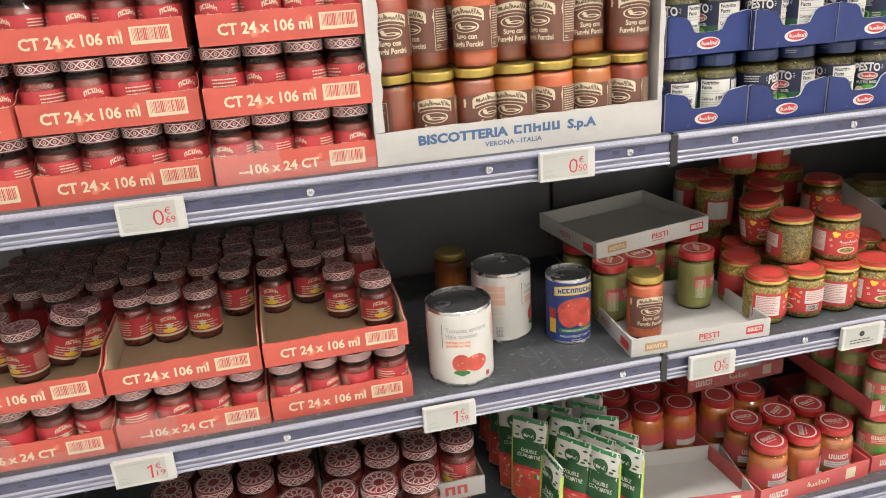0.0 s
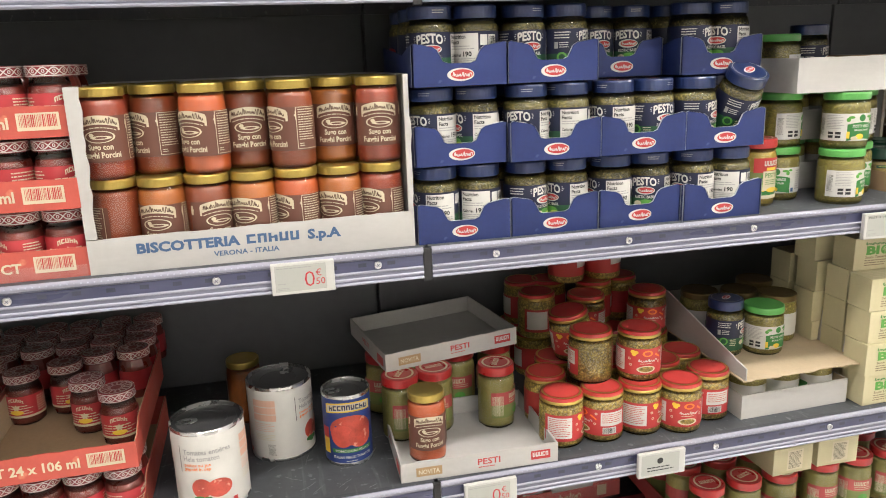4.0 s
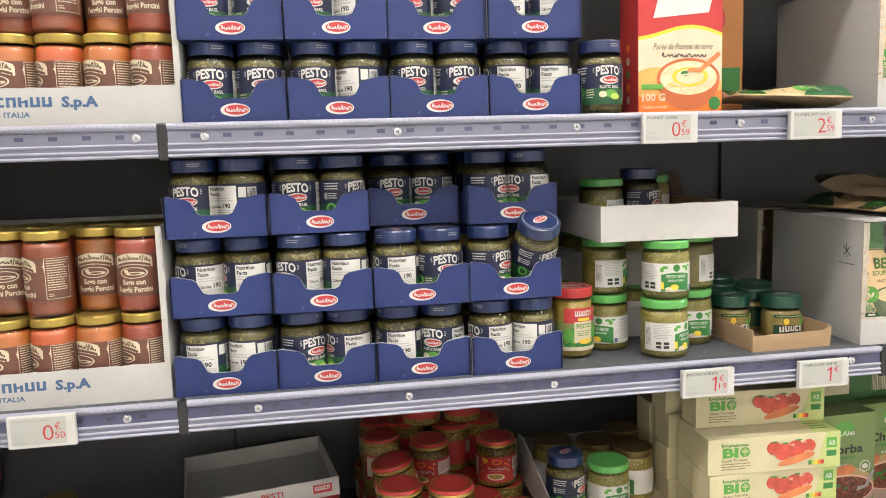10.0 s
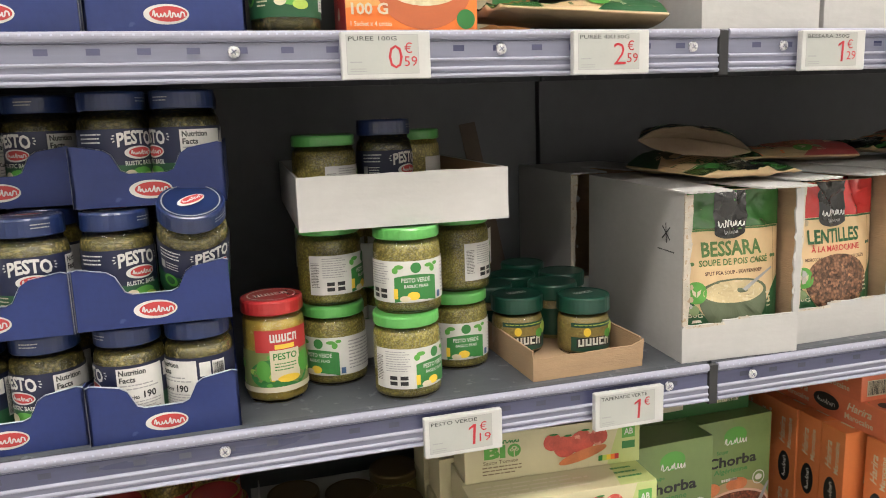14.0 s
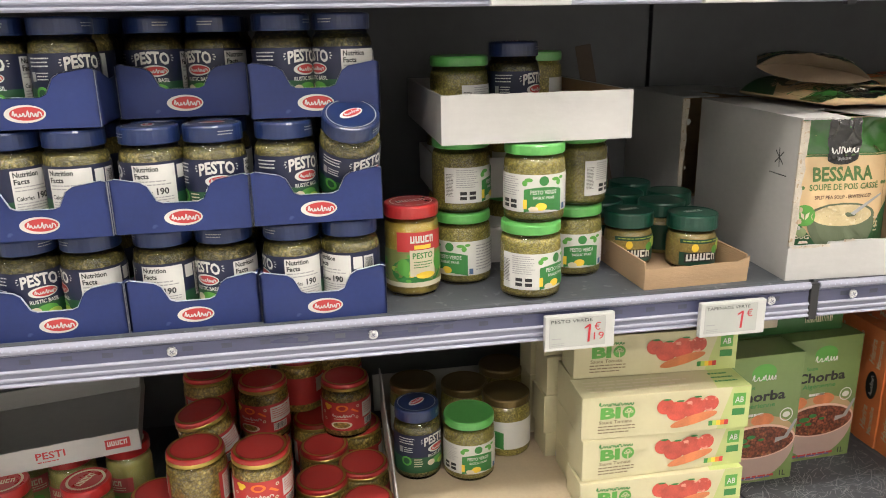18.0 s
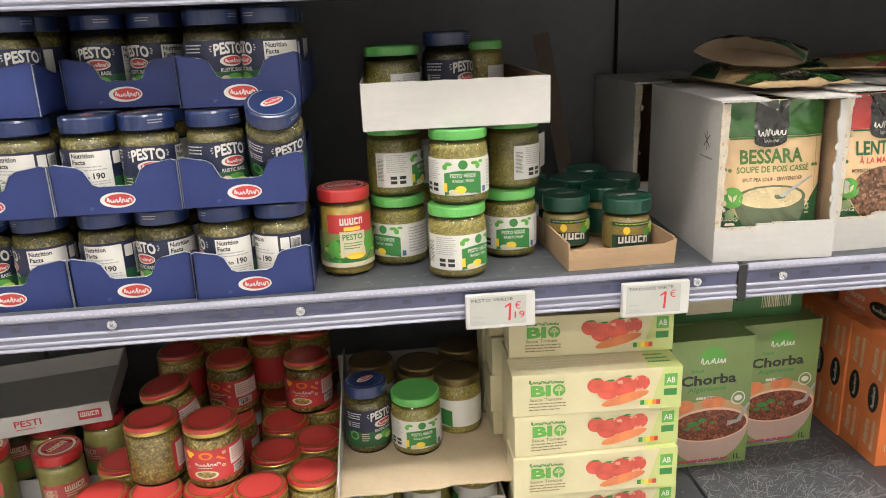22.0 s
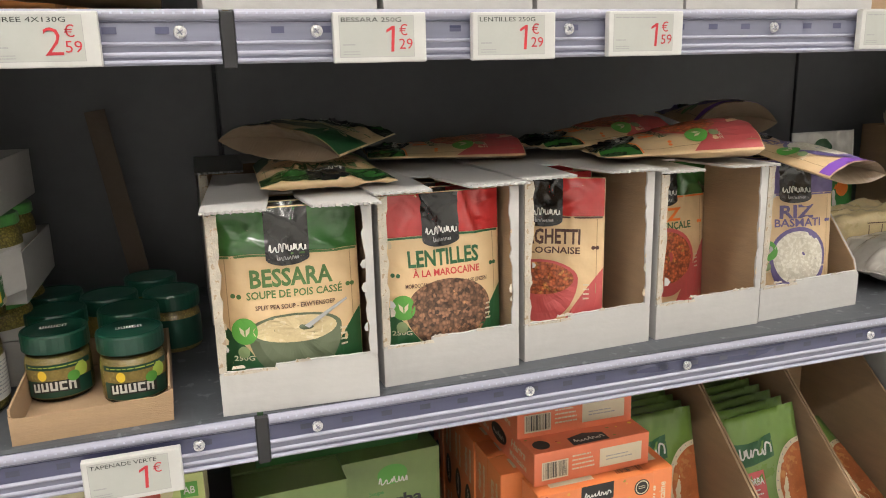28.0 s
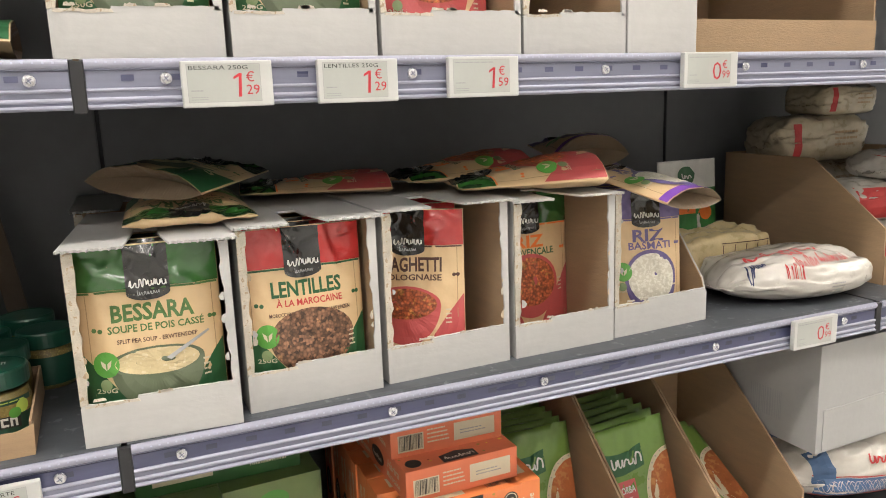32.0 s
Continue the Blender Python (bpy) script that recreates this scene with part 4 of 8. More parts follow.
def poly_patch_curved(sf, u0, u1, v0, v1, rise, n=10):
    bm = bmesh.new()
    rows = []
    for i in range(n + 1):
        s = i / n
        k = rise * (1 - (2 * s - 1) ** 2)
        rows.append((bm.verts.new(sf(u0 + (u1 - u0) * s, v0 + k, 0.0011)), bm.verts.new(sf(u0 + (u1 - u0) * s, v1 + k, 0.0011))))
    for (a, b), (c, d) in zip(rows, rows[1:]):
        bm.faces.new((a, c, d, b))
    return bm


def green_jar():
    t = thing("green_pesto_jar", "squat glass jar of green pesto with bright green lid", "jar", "green-lidded pesto jars")
    r, h = 0.0335, 0.0845
    jar_body(t, std_profile(r, h - 0.008, 0.0305, 0.80), PESTO2)
    screw_lid(t, 0.0330, h - 0.0115, h, LID_GREEN, label="bright green metal lid")
    sf = round_at(r)
    lab = band(t, r, 0.0125, 0.053, INK_WHITE, -0.062, 0.088, label="white paper label with green field")
    part("green_field", poly_patch_curved(sf, -0.018, 0.024, 0.0125, 0.037, 0.003), INK_GREEN, lab)
    part("brand_round", disc_patch(sf, 0.003, 0.0465, 0.0052, 0.0052, 0.0012, 18, 1), INK_GREEN, lab)
    words(sf, "PESTO VERDE", 0.003, 0.0325, 0.0042, INK_WHITE, lab, 0.0016, width=0.028, bold=0.02)
    words(sf, "BASILIC FRAIS", 0.003, 0.0272, 0.0030, INK_WHITE, lab, 0.0016, width=0.023)
    part("nut", disc_patch(sf, 0.0, 0.019, 0.0060, 0.0042, 0.0016, 16, 1), INK_YELLOW, lab)
    part("nut", disc_patch(sf, -0.008, 0.0165, 0.005, 0.003, 0.0018, 16, 1), INK_CREAM, lab)
    part("leaf", disc_patch(sf, 0.013, 0.020, 0.007, 0.0055, 0.0016, 16, 1), INK_GREEN, lab)
    for u, v, a, c in ((-0.013, 0.0475, 0.0045, 0.0022), (-0.017, 0.0440, 0.0030, 0.0032), (0.016, 0.0480, 0.0046, 0.0020), (0.020, 0.0445, 0.0030, 0.0034), (0.024, 0.0490, 0.0032, 0.0018)):
        part("leaf", disc_patch(sf, u, v, a, c, 0.0012, 10, 1), INK_LEAF, lab)
    bars(sf, -0.060, -0.051, 0.020, 0.046, 16, INK_BLACK, lab, 0.0012, name="barcode")
    bars(sf, -0.048, -0.022, 0.0295, 0.051, 9, INK_GREY, lab, 0.0012, seed=2)
    for k in range(2):
        for j in range(2):
            part("pictogram", grid_patch(sf, -0.0440 + k * 0.0105, -0.0365 + k * 0.0105, 0.0165 + j * 0.0055, 0.0203 + j * 0.0055, 0.0012, 2, 1), INK_BLACK, lab)
    bars(sf, 0.034, 0.078, 0.017, 0.049, 9, INK_GREY, lab, 0.0012, seed=5)
    part("traffic_score", grid_patch(sf, -0.0185, -0.0145, 0.0165, 0.0265, 0.0018, 1, 1), INK_YELLOW, lab)
    part("flag_mark", grid_patch(sf, 0.0255, 0.0300, 0.0145, 0.0210, 0.0018, 1, 1), INK_BLUE, lab)
    return t


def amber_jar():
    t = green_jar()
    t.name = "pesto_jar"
    tagged(t, "squat glass jar, dull gold lid darkened for shade", "jar", "gold-lidded squat jars")
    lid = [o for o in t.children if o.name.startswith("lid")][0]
    lid["label"] = "dull gold metal lid with shade in its colour"
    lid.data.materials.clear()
    # Dull gold, with the shade at the tray's back put into the colour.
    lid.data.materials.append(LID_SHADED)
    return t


def red_pesto_jar():
    t = thing("yellow_pesto_jar", "tall faceted glass jar of yellow pesto with red lid", "jar")
    r, h = 0.0305, 0.104
    jar_body(t, std_profile(r, h - 0.01, 0.0285, 0.81), PESTOY, 40, 10)
    lid = screw_lid(t, 0.0305, h - 0.0145, h, LID_RED, label="glossy red metal lid")
    top = plane_at((0, 0, h), (1, 0, 0), (0, 1, 0))
    part("lid_mark", disc_patch(top, 0, 0, 0.024, 0.024, 0.0003, 24, 1, inner=0.94), INK_WHITE, lid)
    blockmark(top, -0.017, 0.017, -0.005, 0.006, 5, INK_WHITE, lid, 0.0004)
    sf = round_at(r)
    lab = band(t, r, 0.014, 0.055, INK_SAGE, -0.055, 0.055, label="green and red paper label")
    part("red_field", grid_patch(sf, -0.027, 0.030, 0.0535, 0.0755, 0.0009, 12, 1), INK_RED, lab, smooth=True)
    blockmark(sf, -0.012, 0.015, 0.0635, 0.0715, 5, INK_WHITE, lab, 0.0014)
    part("brand_strip", grid_patch(sf, -0.008, 0.011, 0.0565, 0.061, 0.0012, 6, 1), INK_YELLOW, lab)
    part("leaf", disc_patch(sf, -0.004, 0.031, 0.031, 0.0165, 0.0010, 24, 2), INK_GREEN, lab)
    rr = random.Random(31)
    for i in range(34):
        u, v, q = rr.uniform(-0.050, 0.050), rr.uniform(0.020, 0.050), rr.uniform(0.0022, 0.0048)
        part("leaf", disc_patch(sf, u, v, q, q * rr.uniform(0.5, 0.9), 0.0012, 7, 1), rr.choice((INK_GREEN, INK_LEAF, INK_LEAF, DKGREENCARD, INK_LIME, INK_YELLOW)), lab)
    part("white_panel", grid_patch(sf, -0.013, 0.016, 0.0255, 0.0555, 0.0013, 6, 1), INK_CREAM, lab)
    words(sf, "PESTO", 0.0015, 0.046, 0.0065, INK_GREEN, lab, 0.0017, width=0.023, bold=0.02)
    bars(sf, -0.009, 0.013, 0.034, 0.043, 3, INK_GREEN, lab, 0.0017, seed=4)
    part("nut", disc_patch(sf, 0.004, 0.0265, 0.011, 0.004, 0.0018, 18, 1), INK_YELLOW, lab)
    part("leaf", disc_patch(sf, 0.022, 0.040, 0.008, 0.011, 0.0018, 18, 1), INK_LEAF, lab)
    part("leaf", disc_patch(sf, -0.020, 0.036, 0.007, 0.010, 0.0018, 18, 1), INK_LEAF, lab)
    part("label_edge", grid_patch(sf, -0.055, 0.055, 0.013, 0.0185, 0.0014, 12, 1), INK_CREAM, lab, smooth=True)
    return t


def olive_jar():
    t = thing("olive_spread_jar", "small glass jar of olive spread with dark green lid", "jar", "olive spread jars")
    r, h = 0.0295, 0.0665
    jar_body(t, std_profile(r, h - 0.01, 0.0265, 0.62), OLIVE)
    lid = screw_lid(t, 0.0300, h - 0.0185, h, LID_DARK, label="deep dark green lid")
    top = plane_at((0, 0, h), (1, 0, 0), (0, 1, 0))
    blockmark(top, -0.012, 0.012, -0.004, 0.004, 5, INK_WHITE, lid, 0.0004)
    sf = round_at(r)
    lab = band(t, r, 0.006, 0.0385, LID_DARK, -0.030, 0.034, label="dark green paper label")
    part("olive_field", poly_patch_curved(sf, -0.030, 0.034, 0.0225, 0.0335, 0.0), OLIVE, lab)
    bars(sf, -0.026, 0.028, 0.0345, 0.0372, 1, INK_LIME, lab, 0.0010, seed=4)
    part("brand_ground", poly_patch_curved(sf, -0.0235, 0.0185, 0.0095, 0.0205, 0.0025), INK_BLACK, lab)
    blockmark(lambda u, v, h=0.0: sf(u, v + 0.0025 * (1 - ((u + 0.0025) / 0.021) ** 2), h), -0.0215, 0.0165, 0.0110, 0.0195, 5, INK_WHITE, lab, 0.0016)
    part("olive", disc_patch(sf, 0.022, 0.0295, 0.0065, 0.0068, 0.0015, 18, 1), INK_LIME, lab)
    part("olive", disc_patch(sf, 0.014, 0.0250, 0.0055, 0.0052, 0.0017, 18, 1), INK_LEAF, lab)
    part("oil_drop", disc_patch(sf, -0.012, 0.0285, 0.0040, 0.0050, 0.0015, 14, 1), INK_YELLOW, lab)
    return t


def veg_jar():
    t = thing("tapenade_jar", "squat glass jar with red lid and red label", "jar", "red-lidded squat jars")
    r, h = 0.0345, 0.083
    jar_body(t, std_profile(r, h - 0.006, 0.0305, 0.82), CHUNK)
    lid = screw_lid(t, 0.0332, h - 0.0105, h, LID_RED, label="red metal lid")
    part("gold_edge", lathe([(0.0333, h - 0.0107), (0.0341, h - 0.0102), (0.0341, h - 0.0068), (0.0333, h - 0.0058)], 32), LID_GOLD, lid)
    top = plane_at((0, 0, h), (1, 0, 0), (0, 1, 0))
    part("lid_disc", disc_patch(top, 0, 0, 0.0262, 0.0262, 0.0002, 30, 1), LID_PRINT, lid, "bright red printed disc")
    part("rim_ring", disc_patch(top, 0, 0, 0.0312, 0.0312, 0.0003, 30, 1, inner=0.90), LID_GOLD, lid, "gold rim line")
    sf = round_at(r)
    lab = band(t, r, 0.0135, 0.0565, INK_RED, -0.077, 0.075, label="red and white paper label")
    part("white_panel", grid_patch(sf, -0.072, -0.034, 0.0185, 0.0525, 0.0009, 8, 1), INK_WHITE, lab)
    bars(sf, -0.070, -0.037, 0.021, 0.051, 10, INK_PINK, lab, 0.0012, seed=5)
    part("white_panel", grid_patch(sf, 0.031, 0.069, 0.030, 0.0525, 0.0009, 8, 1), INK_WHITE, lab)
    bars(sf, 0.033, 0.067, 0.034, 0.0505, 5, INK_PINK, lab, 0.0012, seed=3)
    part("barcode_panel", grid_patch(sf, 0.034, 0.056, 0.0165, 0.0275, 0.0009, 5, 1), INK_WHITE, lab)
    bars(sf, 0.035, 0.055, 0.0175, 0.0265, 16, INK_BLACK, lab, 0.0012, upright=True, name="barcode")
    part("brand_crest", disc_patch(sf, 0.002, 0.0485, 0.0085, 0.0050, 0.0010, 18, 1, inner=0.6), INK_ORANGE, lab)
    scrawl(sf, -0.013, 0.018, 0.0350, 0.0400, 7, INK_WHITE, lab, 0.0011)
    bars(sf, -0.010, 0.014, 0.0305, 0.0330, 1, INK_CREAM, lab, 0.0011, seed=6)
    part("plate", disc_patch(sf, 0.000, 0.0225, 0.0150, 0.0058, 0.0011, 20, 1), INK_CREAM, lab)
    part("food", disc_patch(sf, 0.000, 0.0228, 0.0118, 0.0042, 0.0014, 20, 1), CHUNK, lab)
    for u, v in ((-0.021, 0.0515), (-0.016, 0.0505), (-0.019, 0.0475)):
        part("lemon", disc_patch(sf, u, v, 0.0036, 0.0030, 0.0011, 12, 1), INK_YELLOW, lab)
    part("carrot", poly_patch(sf, [(0.014, 0.0455), (0.024, 0.0395), (0.025, 0.0415), (0.016, 0.0480)], 0.0012), INK_ORANGE, lab)
    for u, v in ((-0.026, 0.040), (0.024, 0.050), (-0.024, 0.030), (0.022, 0.033)):
        part("onion_ring", disc_patch(sf, u, v, 0.0022, 0.0022, 0.0012, 12, 1, inner=0.5), INK_CREAM, lab)
    return t


def tall_green_jar():
    t = thing("green_sauce_jar", "hexagonal glass jar of green sauce with red lid", "jar", "red-lidded green jars")
    r, h = 0.0305, 0.105
    jar_body(t, std_profile(r, h - 0.01, 0.0275, 0.81), SALSA, 40, 8)
    lid = screw_lid(t, 0.0295, h - 0.0145, h, LID_RED, label="red lid with pale print")
    top = plane_at((0, 0, h), (1, 0, 0), (0, 1, 0))
    part("lid_ring", disc_patch(top, 0, 0, 0.023, 0.023, 0.0003, 26, 1, inner=0.86), INK_CREAM, lid)
    blockmark(top, -0.014, 0.014, -0.004, 0.005, 5, INK_CREAM, lid, 0.0004)
    sf = round_at(r)
    lab = band(t, r, 0.020, 0.062, INK_SAGE, -0.05, 0.02, label="pink and green paper label")
    part("pink_field", grid_patch(sf, -0.05, 0.02, 0.042, 0.064, 0.0009, 10, 1), INK_PINK, lab)
    blockmark(sf, -0.021, 0.006, 0.0525, 0.0605, 5, INK_CREAM, lab, 0.0012)
    bars(sf, -0.02, 0.012, 0.044, 0.051, 2, INK_CREAM, lab, 0.0012, seed=4)
    part("leaf", disc_patch(sf, -0.004, 0.030, 0.009, 0.007, 0.0012, 16, 1), INK_LEAF, lab)
    bars(sf, -0.048, -0.030, 0.024, 0.058, 16, INK_CREAM, lab, 0.0012, upright=True, name="barcode")
    return t


def big_red_jar():
    t = thing("tomato_sauce_jar", "wide glass jar of tomato sauce with printed red lid", "jar", "red-lidded tomato jars")
    r, h = 0.0345, 0.096
    jar_body(t, std_profile(r, h - 0.01, 0.029, 0.78), SAUCES[1], 36, 6)
    lid = screw_lid(t, 0.0312, h - 0.0145, h, LID_RED, label="red lid with white ring and writing")
    top = plane_at((0, 0, h), (1, 0, 0), (0, 1, 0))
    part("lid_ring", disc_patch(top, 0, 0, 0.0245, 0.0245, 0.0003, 28, 1, inner=0.88), INK_WHITE, lid)
    blockmark(top, -0.016, 0.016, -0.002, 0.007, 5, INK_WHITE, lid, 0.0004)
    bars(top, -0.012, 0.012, -0.010, -0.004, 1, INK_WHITE, lid, 0.0003, seed=3)
    sf = round_at(r)
    lab = band(t, r, 0.018, 0.055, INK_PINK, -0.06, 0.06, label="red paper label")
    part("white_panel", grid_patch(sf, -0.024, 0.024, 0.0185, 0.0315, 0.0009, 12, 1), INK_WHITE, lab)
    blockmark(sf, -0.018, 0.018, 0.037, 0.047, 5, INK_WHITE, lab, 0.0010)
    bars(sf, -0.02, 0.02, 0.020, 0.030, 2, INK_GREY, lab, 0.0012, seed=7)
    return t


PJ, JJ, GJ, RJ, OJ, VJ, TJ, BJ = (Kind(k) for k in (pesto_jar, jam_jar, green_jar, red_pesto_jar, olive_jar, veg_jar, tall_green_jar, big_red_jar))
SJ = [Kind(sauce_jar(i)) for i in range(4)]
PLAIN = ("glass_jar", "lid", "label", "green_field", "facts_panel", "lid_pattern", "logo_oval", "banner", "picture_oval", "white_panel", "gold_edge", "pink_field", "lid_ring", "lid_disc", "rim_ring")
PJ2, JJ2, GJ2, VJ2, TJ2, BJ2, OJ2 = (Kind(k, PLAIN) for k in (pesto_jar, jam_jar, green_jar, veg_jar, tall_green_jar, big_red_jar, olive_jar))
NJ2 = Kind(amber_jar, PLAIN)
SJ2 = [Kind(sauce_jar(i), PLAIN) for i in range(4)]


# ---- trays ----
def panel(parent, name, pts, o, u, v, t, material, label=""):
    sf = plane_at(o, u, v)
    return part(name, prism(pts, -t, lambda a, b, h: sf(a, b, h)), material, parent, label)


def rect(w, h):
    return [(0, 0), (w, 0), (w, h), (0, h)]


def torn(p0, p1, n, amp, rg):
    """Points from p0 to p1 with an uneven, torn course."""
    (a, b), (c, d) = p0, p1
    k = math.hypot(c - a, d - b)
    nx, ny = -(d - b) / k, (c - a) / k
    out = []
    for i in range(1, n):
        s, j = (i + rg.uniform(-0.3, 0.3)) / n, rg.uniform(-amp, amp)
        out.append((a + (c - a) * s + nx * j, b + (d - b) * s + ny * j))
    return [p0] + out + [p1]


def blue_tray():
    t = thing("pesto_tray", "dark blue printed cardboard tray holding pesto jars", "tray", "blue pesto trays")
    w, d = 0.127, 0.195
    part("base", cuboid(0, w, 0.001, d, 0.0, 0.0016), BLUECARD, t)
    out = [(0, 0), (w, 0), (w, 0.052), (w - 0.005, 0.0535), (w - 0.030, 0.0490), (w - 0.036, 0.045), (w - 0.043, 0.031), (w - 0.049, 0.0285), (0.046, 0.0285), (0.040, 0.031), (0.033, 0.045), (0.027, 0.049), (0.004, 0.0535), (0, 0.052)]
    fr = panel(t, "front_panel", out, (0, 0, 0), (1, 0, 0), (0, 0, 1), 0.0022, BLUECARD)
    oval_logo(plane_at((0, 0, 0), (1, 0, 0), (0, 0, 1)), w * 0.5, 0.0142, 0.0180, 0.0082, fr, 0.0004)
    part("worn_edge", edge_strip(out[1:] + out[:1], 0.0024, plane_at((0, 0, 0), (1, 0, 0), (0, 0, 1))), CORE_BLUE, fr, "pale worn card edge")
    side = [(0, 0), (d, 0), (d, 0.052), (0.06, 0.040), (0.02, 0.050), (0, 0.052)]
    panel(t, "side_panel", side, (w, 0, 0), (0, 1, 0), (0, 0, 1), 0.002, BLUECARD)
    panel(t, "side_panel", [(d - a, b) for a, b in side][::-1], (0, d, 0), (0, -1, 0), (0, 0, 1), 0.002, BLUECARD)
    panel(t, "back_panel", rect(w, 0.05), (w, d, 0), (-1, 0, 0), (0, 0, 1), 0.002, BLUECARD)
    return t


def red_tray(other):
    def make():
        t = thing("jar_tray", "red printed cardboard tray for twenty-four small jars", "tray", "red jar trays")
        w, d, h, rg = 0.2015, 0.30, 0.036, random.Random(5 + other)
        part("base", cuboid(0.001, w - 0.001, 0.001, d, 0.0, 0.0018), KRAFT, t)
        out = [(0, 0), (w, 0)] + torn((w, h), (0, h), 22, 0.0009, rg)
        fr = panel(t, "front_panel", out, (0, 0, 0), (1, 0, 0), (0, 0, 1), 0.002, REDCARD)
        sf = plane_at((0, 0, 0), (1, 0, 0), (0, 0, 1))
        if other:
            words(sf, "106 x 24 CT", w * 0.42, 0.0105, 0.0115, INK_CREAM, fr, 0.0005, width=0.086, bold=0.03)
            bars(sf, 0.028, 0.046, 0.009, 0.016, 1, INK_CREAM, fr, 0.0005, seed=2)
            def crumple(u, v, o=0.0):
                return Vector((u, -0.0022 - 0.0050 * abs(noise.noise(Vector((u * 45, v * 60, 4.0)))) - 0.0030 * abs(noise.noise(Vector((u * 120, v * 130, 1.0)))), v + 0.010 * noise.noise(Vector((u * 30, 2.0, 0))) * (v > 0.03)))
            part("torn_film", grid_patch(crumple, -0.001, 0.080, 0.001, 0.050, 0.0, 22, 14), FILM, fr, "torn clear shrink film", smooth=True)
            part("torn_film", grid_patch(lambda u, v, o=0.0: crumple(u, v * (1.25 - 3.0 * abs(u - 0.14))), 0.080, 0.199, 0.001, 0.014, 0.0, 26, 5), FILM, fr, "torn clear shrink film", smooth=True)
        else:
            words(sf, "CT 24 x 106 ml", w * 0.385, 0.0115, 0.0125, INK_CREAM, fr, 0.0005, width=0.110, bold=0.03)
        part("barcode_panel", grid_patch(sf, w * 0.70, w * 0.925, 0.0085, 0.0285, 0.0004), INK_CREAM, fr)
        bars(sf, w * 0.715, w * 0.91, 0.0125, 0.0265, 26, INK_RED, fr, 0.0007, upright=True, name="barcode")
        for nm, o, u in (("side_panel", (w, 0.0022, 0), (0, 1, 0)), ("side_panel", (0, d, 0), (0, -1, 0))):
            pts = [(0, 0), (d - 0.003, 0), (d - 0.003, 0.05), (0.05, 0.05), (0.02, h), (0, h)]
            if u[1] < 0:
                pts = [(d - 0.003 - a, b) for a, b in pts][::-1]
            panel(t, nm, pts, o, u, (0, 0, 1), 0.0011, REDCARD)
            inner = [(p[0], p[1] - (0.0006 if p[1] > 0 else 0)) for p in pts]
            panel(t, "liner", inner, (o[0] + (-0.0013 if u[1] > 0 else 0.0013), o[1], 0), u, (0, 0, 1), 0.0009, KRAFT_PALE, "bare brown inside of the card")
        panel(t, "back_panel", rect(w, 0.05), (w, d, 0), (-1, 0, 0), (0, 0, 1), 0.002, REDCARD)
        return t
    return make


BT, RT, RT2 = Kind(blue_tray), Kind(red_tray(0)), Kind(red_tray(1))
rg = random.Random(11)

# blue pesto trays, three high on the second shelf and two high on the top one
TURNS = ((-95, -118, 32, -68, -92, -38, -72, -135), (-58, -80, -40, -95, -82, 8, 38, 40), (-14, -140, 0, 46, 2, -34, 42, -62))
for k in range(3):
    for i in range(4):
        x, y, z = -0.008 + 0.1295 * i, 0.010 + rg.uniform(0, 0.008), S2 + 0.1022 * k
        if k == 2:
            y += (0, 0.004, 0.07, 0.03)[i]
            x += (0, 0, 0.002, 0.004)[i]
        BT.put(x, y, z, rg.uniform(-1.2, 1.2))
        for j in range(2):
            for row in range(3 if k == 2 else 2):
                jx, jy = x + 0.0335 + 0.0605 * j, y + 0.037 + 0.063 * row
                if k == 1 and i == 3 and j == 1 and row == 0:
                    PJ.put(jx, jy, z, label="glass jar of basil pesto tilted over the tray edge").matrix_basis = pose(jx + 0.002, jy + 0.016, z + 0.0200, 28, 3, 0) @ pose(0, 0, 0, 0, 0, 36)
                    continue
                (PJ if row == 0 else PJ2).put(jx, jy, z + 0.0017, TURNS[k][2 * i + j] if row == 0 else rg.uniform(-180, 180))
for k in range(2):
    for i in range(4):
        x, y, z = 0.024 + 0.1295 * i, 0.012 + rg.uniform(0, 0.006), S1 + 0.1 * k + 0.0002
        BT.put(x, y, z, rg.uniform(-1, 1))
        for j in range(2):
            for row in range(2 if k < 2 else 1):
                (PJ if row == 0 else PJ2).put(x + 0.0335 + 0.0605 * j, y + 0.037 + 0.063 * row, z + 0.0017, ((2, 5, 0, -140, -3, 2, -92, -95)[2 * i + j] if row == 0 else rg.uniform(-180, 180)))
PJ.put(0.575, 0.042, S1, 3)

# red trays of small jars on the second and third shelves
def jam_rows(x, y, z, keep, skip=()):
    for row in range(keep):
        for j in range(4):
            if (j, row) not in skip:
                (JJ if row == 0 else JJ2).put(x + 0.0258 + 0.05 * j, y + 0.029 + 0.0495 * row, z + 0.0019, rg.uniform(-60, 60) if rg.random() < 0.7 else rg.uniform(-180, 180))


for i in range(3):
    for k in range(3):
        x, y, z = -0.6145 - 0.2055 * i, 0.014 + rg.uniform(0, 0.01), S2 + 0.0835 * k
        if i == 0:
            x += (0, 0.001, 0.007)[k]
        elif k == 2:
            x -= 0.004
        (RT2 if (i, k) == (0, 0) else RT).put(x, y, z, rg.uniform(-1, 1))
        jam_rows(x, y, z, 3 if k == 2 else 2)
for i in range(3):
    for k in range(2):
        x, y, z = -0.5945 - 0.205 * i, 0.014 + rg.uniform(0, 0.008), S3 + 0.0845 * k
        (RT2 if (i, k) in ((1, 0), (2, 0)) else RT).put(x, y, z, rg.uniform(-1, 1))
        if k == 0:
            jam_rows(x, y, z, 2)
